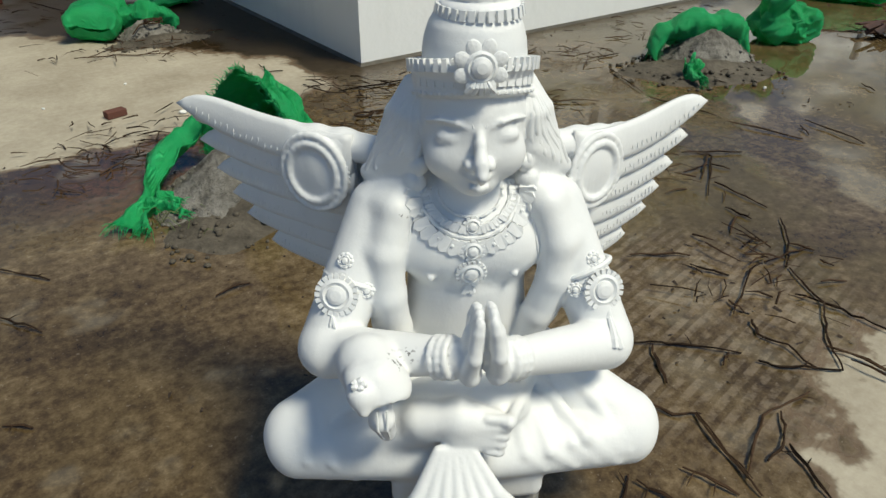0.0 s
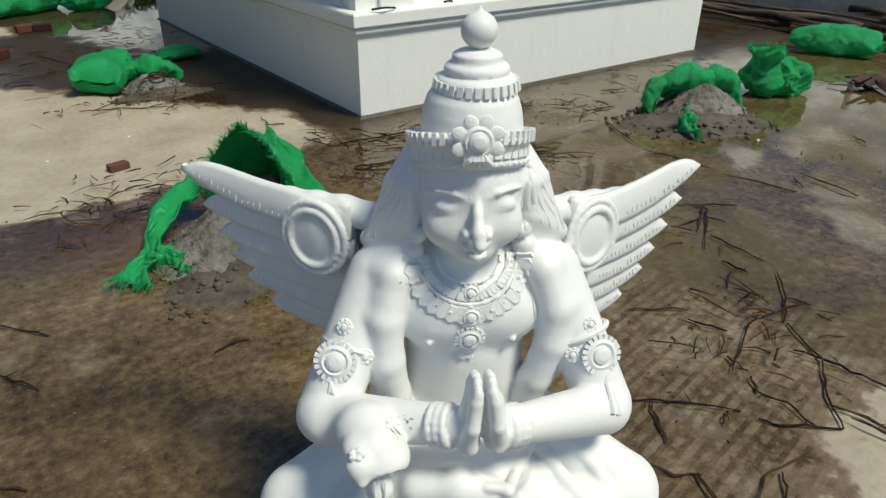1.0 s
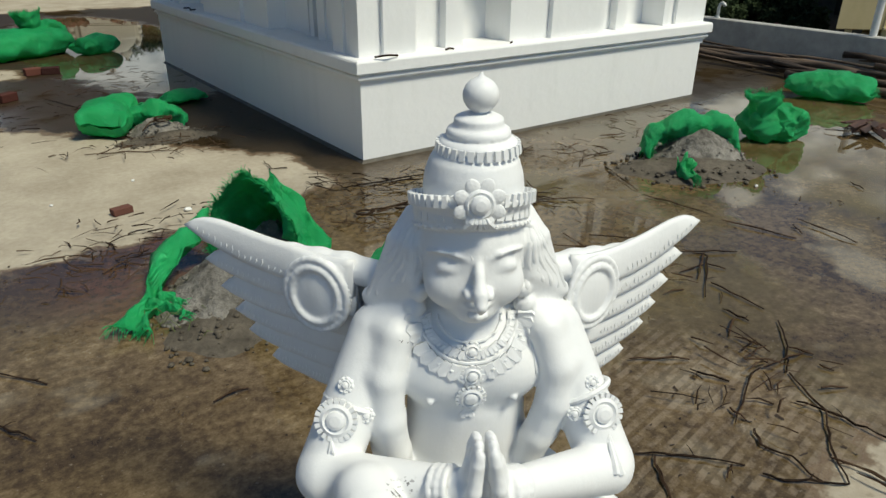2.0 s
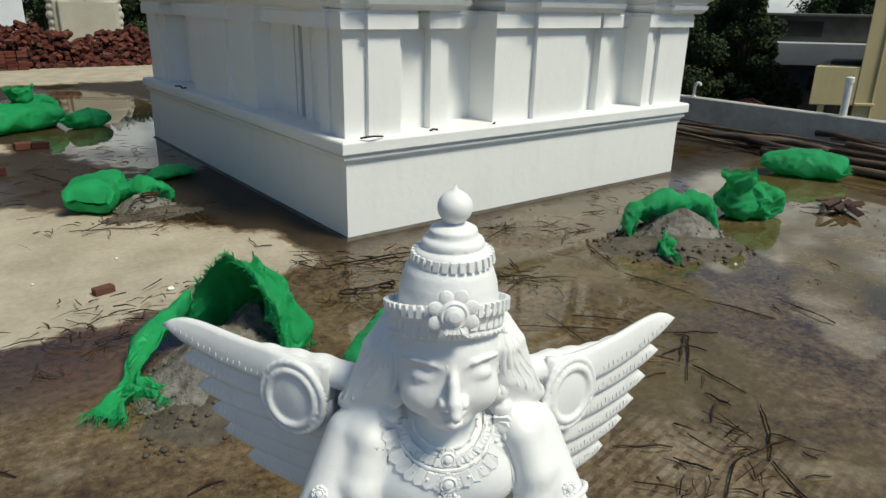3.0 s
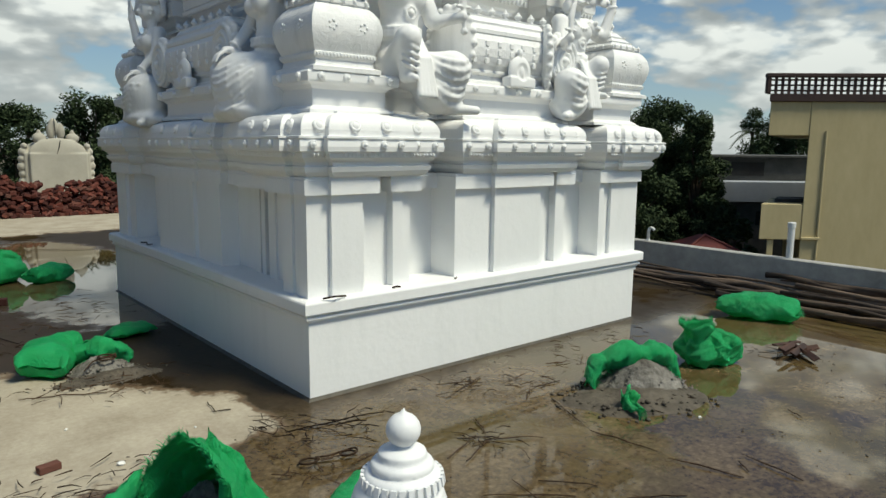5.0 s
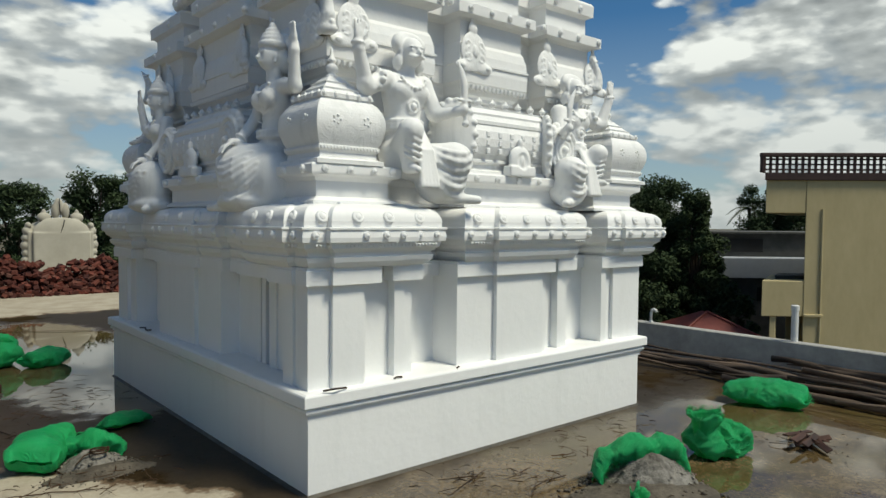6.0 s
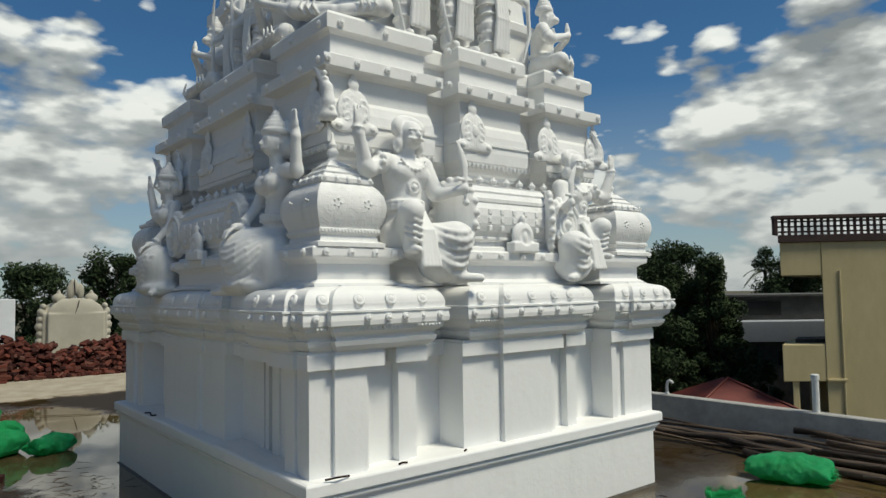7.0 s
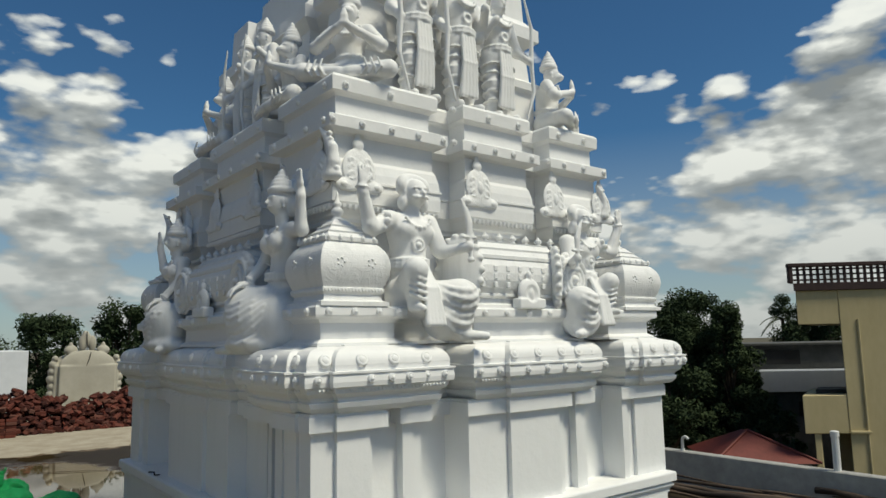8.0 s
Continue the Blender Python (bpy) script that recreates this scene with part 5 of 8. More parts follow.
    c.ball((-0.198, -0.374, 0.558), (0.050, 0.058, 0.048), 0.004, cut=True)
    c.path([(-0.252, -0.332, 0.628), (-0.250, -0.370, 0.620), (-0.247, -0.390, 0.600)], [0.034, 0.027, 0.012], 0.010)
    c.path([(-0.218, -0.335, 0.585), (-0.215, -0.350, 0.535), (-0.205, -0.325, 0.47)], [0.024, 0.026, 0.018], 0.008)
    # wings
    for s in (-1, 1):
        drop = 0.0 if s < 0 else -0.032
        nrm = wing_front(s)

        def w(x, z, fwd=0.0):
            x = 0.24 + (x - 0.24) * 1.05
            y = wing_back(x)
            return np.array((s * x + nrm.x * fwd, y + nrm.y * fwd, z - 0.20 * max(0.0, x - 0.40) + drop * min(1.0, (x - 0.2) / 0.2)))

        c.path([w(0.20, 0.81, -0.03), w(0.28, 0.82, -0.03), w(0.36, 0.83, -0.03)], [0.11, 0.11, 0.08], 0.01, flat=(nrm, 8.0))
        # thick leading edge
        c.path([w(0.21, 0.930), w(0.27, 0.934), w(0.33, 0.932), w(0.396, 0.930), w(0.46, 0.940), w(0.54, 0.964), w(0.60, 0.990), w(0.630, 1.008)], [0.034, 0.035, 0.034, 0.033, 0.032, 0.029, 0.023, 0.014], 0.010, flat=(nrm, 1.0))
        hub = w(0.318 if s < 0 else 0.294, 0.870, 0.040)
        c.limb(hub - np.array(nrm) * 0.03, hub - np.array(nrm) * 0.008, 0.088, 0.086, 0.006, flat=(nrm, 4.0))
        c.ring(hub + np.array(nrm) * 0.004, 0.084, 0.0085, 0.003, nrm, 26, 1.06)
        c.ring(hub + np.array(nrm) * 0.007, 0.064, 0.0100, 0.003, nrm, 24, 1.08)
        c.ball(hub, (0.050, 0.014, 0.054), 0.004, (0, 0, s * 30))
    # cloth folds laid on the shins
    for pts, r in (([(0.085, 0.405), (0.100, 0.350), (0.150, 0.300)], 0.011), ([(0.135, 0.405), (0.160, 0.345), (0.225, 0.290)], 0.012), ([(0.185, 0.400), (0.215, 0.345), (0.275, 0.290)], 0.009),
                   ([(0.05, 0.490), (0.15, 0.425), (0.25, 0.350), (0.335, 0.270)], 0.018), ([(0.20, 0.455), (0.29, 0.385), (0.36, 0.300)], 0.012), ([(-0.40, 0.400), (-0.385, 0.340), (-0.34, 0.280)], 0.007), ([(-0.35, 0.410), (-0.33, 0.340), (-0.28, 0.280)], 0.007)):
        line = [np.array(c.front(x, z)[0]) + (0, 0.004, 0) for x, z in pts]
        c.path(line, [r * 0.6] + [r] * (len(pts) - 2) + [r * 0.5], 0.012)
    return c


TIPS = ((0.640, 1.012), (0.603, 0.916), (0.577, 0.836), (0.553, 0.765), (0.528, 0.702), (0.478, 0.622))


def quill(s, j, u, up=0.0, fwd=0.0):
    """A place on feather j of one wing: u runs from root to tip, up from its lower edge."""
    drop = 0.0 if s < 0 else -0.032
    nrm = wing_front(s)
    tx, tz = TIPS[j]
    rz = 0.878 - 0.058 * j
    x = 0.24 + (tx - 0.24) * 1.05 * u
    z = rz + (tz - rz) * u - (0.036 if j else 0.052) * 4 * u * (1 - u) * (1 - 0.25 * u) + up
    z += 0.010 * u ** 6
    z -= 0.20 * max(0.0, x - 0.40)
    y = wing_back(x)
    return Vector((s * x, y, z + drop * min(1.0, (x - 0.2) / 0.2))) + nrm * (0.030 - 0.0085 * j + fwd)


def feathers():
    """Overlapping feathers: each lower edge stands proud of the next feather below."""
    bm = bmesh.new()
    shape = ((0.0, -0.010), (0.0, 0.004), (0.05, 0.0085), (0.18, 0.0100), (0.5, 0.0080), (0.85, 0.002), (1.0, -0.004), (1.0, -0.012))
    for s in (-1, 1):
        for j in range(6):
            rings = []
            for i in range(19):
                u = i / 18
                tall = 0.090 * (1 - u ** 7) + 0.002
                thin = 1.0 if u < 0.9 else 1.0 - 6 * (u - 0.9)
                rings.append([bm.verts.new(quill(s, j, u, a * tall, b * thin)) for a, b in shape])
            m = len(shape)
            for a, b in zip(rings, rings[1:]):
                for k in range(m):
                    q = (k + 1) % m
                    bm.faces.new((a[k], b[k], b[q], a[q]))
            bm.faces.new(rings[0])
            bm.faces.new(list(reversed(rings[-1])))
    return bm


def hair(c):
    """Wavy combed strands laid over the hair mass on both sides of the face."""
    bm = bmesh.new()
    for s in (-1, 1):
        for k in range(7):
            o = k / 6
            pts, last = [], None
            for i in range(15):
                u = i / 14
                z = 1.098 - (0.155 + 0.045 * o) * u
                x = (0.104 + 0.020 * o) + (0.010 + 0.105 * o) * math.sin(1.6 * u) ** 1.2 + 0.007 * math.sin(8 * u + 1.1 * o)
                q, nn = c.front(s * x, z)
                if q.y > 0.115 or (last is not None and abs(q.y - last.y) > 0.035):
                    continue
                pts.append(q - nn * 0.0045)
                last = q
            if len(pts) > 4:
                tube(pts, [0.004] + [0.0080] * (len(pts) - 2) + [0.004], 8, bm)
    # hems of the shawl
    for s in (-1, 1):
        for run in (((0.118, 0.885), (0.134, 0.82), (0.148, 0.74), (0.150, 0.66), (0.140, 0.57)),):
            pts = []
            for (x0, z0), (x1, z1) in zip(run, run[1:]):
                for k in range(4):
                    u = k / 4
                    q, nn = c.front(s * (x0 + (x1 - x0) * u), z0 + (z1 - z0) * u, -0.17)
                    if pts and abs(q.y - pts[-1].y) > 0.03:
                        continue
                    pts.append(q + nn * 0.0005)
            if len(pts) > 4:
                tube(pts, [0.0042] * len(pts), 6, bm)
    return bm


def garuda_jewels(c):
    bm = bmesh.new()
    # crown: flared leaves above and below, upright bars, twisted hems
    for i in range(46):
        a = 2 * math.pi * (i + 0.5) / 46
        m = Matrix.Translation((0.0, 0, 1.149)) @ Matrix.Rotation(radians(-15), 4, "X") @ Matrix.Rotation(a, 4, "Z") @ Matrix.Translation((0.127, 0, 0.0)) @ Matrix.Rotation(radians(9), 4, "Y")
        bmesh.ops.create_cone(bm, cap_ends=True, segments=4, radius1=0.0100, radius2=0.0072, depth=0.024, matrix=m @ Matrix.Rotation(radians(45), 4, "Z") @ Matrix.Diagonal((0.72, 1, 1, 1)))
        m2 = Matrix.Translation((0.0, 0, 1.094)) @ Matrix.Rotation(radians(-15), 4, "X") @ Matrix.Rotation(a, 4, "Z") @ Matrix.Translation((0.1230, 0, 0.0))
        bmesh.ops.create_icosphere(bm, subdivisions=1, radius=0.0052, matrix=m2)
    for i in range(30):
        a = 2 * math.pi * i / 30
        m = Matrix.Translation((0.010, 0, 1.261)) @ Matrix.Rotation(a, 4, "Z") @ Matrix.Translation((0.082, 0, -0.004)) @ Matrix.Rotation(radians(-10), 4, "Y")
        bmesh.ops.create_cube(bm, size=1, matrix=m @ Matrix.Diagonal((0.010, 0.0115, 0.020, 1)))
    for i in range(-7, 8):
        if abs(i) < 2:
            continue
        a = radians(-90 + 9.5 * i)
        m = Matrix.Translation((0.0, 0, 1.118)) @ Matrix.Rotation(radians(-15), 4, "X") @ Matrix.Rotation(a, 4, "Z") @ Matrix.Translation((0.1205, 0, 0.0))
        bmesh.ops.create_cube(bm, size=1, matrix=m @ Matrix.Diagonal((0.006, 0.0165, 0.022, 1)))
    # flower of the crown and its plume
    p = Vector((-0.004, -0.131, 1.180))
    n = Vector((0, -1, 0.12))
    m = turned(p, n)
    for i in range(8):
        a = 2 * math.pi * i / 8 + 0.39
        q = m @ Matrix.Rotation(a, 4, "Z") @ Matrix.Translation((0.034, 0, 0.0))
        bmesh.ops.create_icosphere(bm, subdivisions=2, radius=1, matrix=q @ Matrix.Diagonal((0.0200, 0.0155, 0.0055, 1)))
    lathe([(0.030, -0.008), (0.030, 0.006), (0.025, 0.010), (0.020, 0.007), (0.018, 0.014), (0.010, 0.018), (0.001, 0.019)], 20, bm, m)
    for k in range(-2, 3):
        tube([p + Vector((0.004 * k, -0.006, -0.018)), p + Vector((0.008 * k, -0.010, -0.034)), p + Vector((0.0135 * k, -0.004, -0.050 + 0.0025 * abs(k)))], [0.004, 0.006, 0.005], 6, bm)
    # brow mark
    for k in (-1, 1):
        pts = []
        for x, z in ((0.023, 1.110), (0.020, 1.084), (0.012, 1.058)):
            q, nn = c.front(k * x, z)
            pts.append(q + nn * 0.001)
        tube(pts, [0.0028, 0.0028, 0.0022], 6, bm)
        pts = []
        for x, z in ((0.003, 1.110), (0.009, 1.088), (0.004, 1.060)):
            q, nn = c.front(k * x, z)
            pts.append(q + nn * 0.0005)
        tube(pts, [0.002, 0.0024, 0.002], 6, bm)

    # collars of leaf plates that follow the chest
    def collar(cx, top, ax, az, count, w, l, t, span):
        for i in range(count):
            th = radians(-span + 2 * span * i / (count - 1))
            x, z = cx + ax * math.sin(th), top - az * math.cos(th)
            q, nn = c.front(x, z, -0.19)
            nn = (nn + Vector((0, -0.6, 0))).normalized()
            out_d = Vector((math.sin(th) * ax, 0, -math.cos(th) * az)).normalized()
            out_d = (out_d - nn * out_d.dot(nn)).normalized()
            side = nn.cross(out_d)
            m = Matrix((side, out_d, nn)).transposed().to_4x4()
            m.translation = q + nn * 0.002
            vs = [bm.verts.new(m @ Vector(v)) for v in ((-w * 0.42, -l, 0), (w * 0.42, -l, 0), (w * 0.50, l * 0.55, 0), (0, l * 1.05, 0), (-w * 0.50, l * 0.55, 0))]
            ws = [bm.verts.new(m @ Vector(v)) for v in ((-w * 0.40, -l, t), (w * 0.40, -l, t), (w * 0.46, l * 0.5, t), (0, l * 0.95, t * 0.8), (-w * 0.46, l * 0.5, t))]
            bm.faces.new(ws)
            for k in range(5):
                bm.faces.new((vs[k], vs[(k + 1) % 5], ws[(k + 1) % 5], ws[k]))

    collar(-0.004, 0.884, 0.096, 0.064, 34, 0.0125, 0.011, 0.007, 96)
    collar(-0.004, 0.880, 0.128, 0.100, 21, 0.026, 0.020, 0.008, 94)
    for ax, az, r in ((0.068, 0.040, 0.0035), (0.091, 0.060, 0.0035), (0.108, 0.080, 0.0045)):
        pts = []
        for i in range(25):
            th = radians(-96 + 192 * i / 24)
            q, nn = c.front(-0.004 + ax * math.sin(th), 0.884 - az * math.cos(th))
            pts.append(q + (nn + Vector((0, -0.5, 0))).normalized() * 0.006)
        tube(pts, [r] * 25, 6, bm)
    for i in range(12):
        th = radians(-80 + 160 * i / 11)
        q, nn = c.front(-0.004 + 0.120 * math.sin(th), 0.880 - 0.096 * math.cos(th))
        bmesh.ops.create_icosphere(bm, subdivisions=1, radius=0.005, matrix=Matrix.Translation(q + nn * 0.008))
    for x, z, r, k in ((-0.004, 0.826, 0.022, 0), (-0.004, 0.777, 0.026, 0), (-0.006, 0.722, 0.034, 18)):
        q, nn = c.front(x, z, -0.19)
        medal(bm, q + nn * 0.006, (nn + Vector((0, -1, 0))).normalized(), r, k or 12, 0.009, True)
    ribbon_drop(bm, c, -0.010, 0.692, 0.032, 0.010, -0.19)
    # armlets
    for s, x, z in ((-1, -0.298, 0.692), (1, 0.292, 0.668)):
        q, nn = c.front(x, z)
        look_n = (nn + Vector((0, -0.8, 0.1))).normalized()
        medal(bm, q + look_n * 0.003, look_n, 0.047, 20, 0.010)
        for dx, dz, r in ((0.022 * s * -1, 0.062, 0.019), (-s * 0.062, 0.0, 0.019), (s * 0.030, 0.052, 0.015)):
            q2, n2 = c.front(x + dx, z + dz)
            if q2.y < 0.05:
                medal(bm, q2 + n2 * 0.001, (n2 + look_n).normalized(), r * 0.9, 9, 0.007, False)
        ribbon_drop(bm, c, x + 0.012 * s, z - 0.042, 0.062, 0.016)
        mid = Vector((x * 0.93, -0.055, z))
        d = Vector((s * 0.118, -0.138, -0.268)).normalized()
        u = d.cross(Vector((0, 1, 0))).normalized()
        v = d.cross(u)
        ctr = Vector((s * 0.199, 0.01, 0.82)).lerp(Vector((s * 0.317, -0.128, 0.552)), 0.52)
        hoop = [ctr + (u * math.cos(t) + v * math.sin(t)) * 0.068 for t in np.linspace(0, 2 * math.pi, 25)]
        tube(hoop, [0.007] * 25, 6, bm)
    # flower on the cobra's head, grooves on its hood
    q = Vector((-0.254, -0.372, 0.652))
    for i in range(5):
        a = i * 1.2566
        bmesh.ops.create_icosphere(bm, subdivisions=1, radius=0.0085, matrix=Matrix.Translation(q + Vector((0.010 * math.cos(a), 0.010 * math.sin(a) * 0.6, 0.004 * math.sin(a)))))
    for k in (-1, 1):
        tube([(-0.214 + 0.010 * k, -0.372, 0.578), (-0.214 + 0.009 * k, -0.381, 0.535), (-0.206 + 0.007 * k, -0.352, 0.48)], [0.0024] * 3, 5, bm)
    # feather barbs in little strokes
    rnd = random.Random(4)
    for s in (-1, 1):
        nrm = wing_front(s)
        for j in range(6):
            for k in range(15):
                u = 0.40 + 0.50 * k / 14
                up = 0.022 + rnd.uniform(-0.004, 0.006)
                p = quill(s, j, u, up, 0.0095)
                l = rnd.uniform(0.004, 0.010)
                tube([p + Vector((0, 0, l)), p + nrm * 0.001, p + Vector((s * 0.004, 0, -l))], [0.0008, 0.0013, 0.0006], 4, bm)
        hx = 0.318 if s < 0 else 0.294
        hz = 0.872 if s < 0 else 0.852
        for k in range(40):
            a = 2 * math.pi * k / 40
            q = Vector((s * (hx + 0.0745 * math.cos(a)), 0.0, hz + 0.079 * math.sin(a)))
            q.y = wing_back(abs(q.x))
            bmesh.ops.create_icosphere(bm, subdivisions=1, radius=0.0042, matrix=Matrix.Translation(q + nrm * 0.040))
    return bm


def statue_material():
    s = Shader("statue_white")
    x, y, z = s.axes()
    run = s.noise(5, 5, 0.6, stretch=(2.0, 2.0, 0.6))
    fine = s.noise(70, 5, 0.7)
    mask = s.ease(run, 0.52, 0.80, 0.0, 0.35)
    colour = s.mix(mask, (0.76, 0.77, 0.775), (0.58, 0.60, 0.61))
    # chipped paint on one forearm and a few specks beside the collar
    for cx, cy, cz, r, cut in ((-0.165, -0.30, 0.655, 0.040, 0.58), (-0.155, -0.10, 0.835, 0.035, 0.67)):
        dx, dy, dz = s.math("SUBTRACT", x, cx), s.math("SUBTRACT", y, cy), s.math("SUBTRACT", z, cz)
        d = s.math("SQRT", s.math("ADD", s.math("ADD", s.math("MULTIPLY", dx, dx), s.math("MULTIPLY", dy, dy)), s.math("MULTIPLY", dz, dz)))
        spot = s.math("MULTIPLY", s.ease(d, r * 0.5, r, 1.0, 0.0), s.ease(s.noise(75, 3, 0.6), cut, cut + 0.03))
        colour = s.mix(spot, colour, (0.03, 0.03, 0.03))
    lumps = s.math("ADD", s.math("MULTIPLY", s.noise(16, 4, 0.6), 4.0), s.math("MULTIPLY", s.noise(40, 3, stretch=(1, 1, 0.4)), 2.0))
    s.bump(s.math("ADD", lumps, s.math("ADD", fine, s.math("MULTIPLY", s.noise(220, 2), 0.5))), 0.13, 0.003)
    return s.done(colour, s.ease(fine, 0.3, 0.7, 0.42, 0.60), spec=0.35)


def joined(a, b):
    """One bmesh out of two."""
    tmp = bpy.data.meshes.new("tmp")
    b.to_mesh(tmp)
    a.from_mesh(tmp)
    bpy.data.meshes.remove(tmp)
    return a


STATUE_AT = pose(-1.682, -3.387, 0, 0, 0, -30.5)
clay = garuda()
statue = part("winged_statue", skin_mesh("winged_statue", clay, statue_material(), garuda_jewels(clay), joined(feathers(), hair(clay))), None, None)
statue.matrix_world = STATUE_AT
tagged(statue, "white-painted winged figure seated cross-legged with joined palms and a tall crown", "statue")
bm = boxed((-0.20, -0.28, 0.0), (0.16, 0.16, 0.196), 0.02)
solo("pedestal", bm, M_STONE, "rough grey cement block under the winged statue", "pedestal", m=STATUE_AT)


# ---- carved figures on the temple ----
def mirrored(data, name):
    """The same figure turned left for right."""
    v = [(-p.co.x, p.co.y, p.co.z) for p in data.vertices]
    f = [tuple(reversed(p.vertices)) for p in data.polygons]
    res = bpy.data.meshes.new(name)
    res.from_pydata(v, [], f)
    res.materials.append(M_FIGURE)
    for p in res.polygons:
        p.use_smooth = True
    return res


def face(c, x, y, z, r):
    """A plain carved head: skull, jaw, nose, brow, lips."""
    c.ball((x, y, z), (r * 0.78, r * 0.86, r), 0.02)
    c.ball((x, y - r * 0.25, z - r * 0.45), (r * 0.58, r * 0.55, r * 0.5), 0.02)
    c.path([(x, y - r * 0.80, z + r * 0.15), (x, y - r * 1.02, z - r * 0.20)], [r * 0.09, r * 0.14], 0.01)
    for s in (-1, 1):
        c.path([(x + s * r * 0.08, y - r * 0.84, z + r * 0.24), (x + s * r * 0.55, y - r * 0.68, z + r * 0.24)], [r * 0.08, r * 0.06], 0.008)
        c.ball((x + s * r * 0.32, y - r * 0.80, z + r * 0.04), (r * 0.20, r * 0.12, r * 0.12), 0.006, cut=True)
        c.ball((x + s * r * 0.32, y - r * 0.72, z + r * 0.04), (r * 0.16, r * 0.10, r * 0.08), 0.004)
        c.ball((x + s * r * 0.80, y, z - r * 0.1), (r * 0.12, r * 0.2, r * 0.3), 0.006)
        c.ball((x + s * r * 0.82, y - r * 0.05, z - r * 0.5), r * 0.14, 0.004)
    c.path([(x - r * 0.25, y - r * 0.82, z - r * 0.48), (x, y - r * 0.90, z - r * 0.46), (x + r * 0.25, y - r * 0.82, z - r * 0.48)], [r * 0.05, r * 0.09, r * 0.05], 0.008)


def crown(c, x, y, z, r, h):
    c.spun((x, y, z), [(r, 0), (r * 1.12, h * 0.04), (r * 1.12, h * 0.22), (r * 0.92, h * 0.25), (r * 0.95, h * 0.40), (r * 0.80, h * 0.42), (r * 0.80, h * 0.55), (r * 0.58, h * 0.58), (r * 0.55, h * 0.72), (r * 0.30, h * 0.76), (r * 0.32, h * 0.86), (r * 0.08, h)], 0.006)


def necklace(c, x, y, z, r):
    for k in range(9):
        a = radians(-80 + 20 * k)
        c.ball((x + r * math.sin(a), y - 0.01 - r * 0.25 * math.cos(a), z - r * 0.8 * math.cos(a)), 0.020, 0.006)


def folds(c, a, b, n, r, bow):
    """Sagging ridges of cloth laid on the skin between two heights."""
    for i in range(n):
        u = i / max(1, n - 1)
        cx, cz = a[0] + (b[0] - a[0]) * u, a[2] + (b[2] - a[2]) * u
        line = []
        for t in (-1, -0.6, -0.2, 0.2, 0.6, 1):
            p, _ = c.front(cx + bow * t, cz + 0.07 * t * t - 0.03)
            line.append(np.array(p) + (0, 0.004, 0))
        if max(p[1] for p in line) - min(p[1] for p in line) < 0.30:
            c.path(line, [r * 0.5, r * 0.8, r, r, r * 0.8, r * 0.5], 0.016)


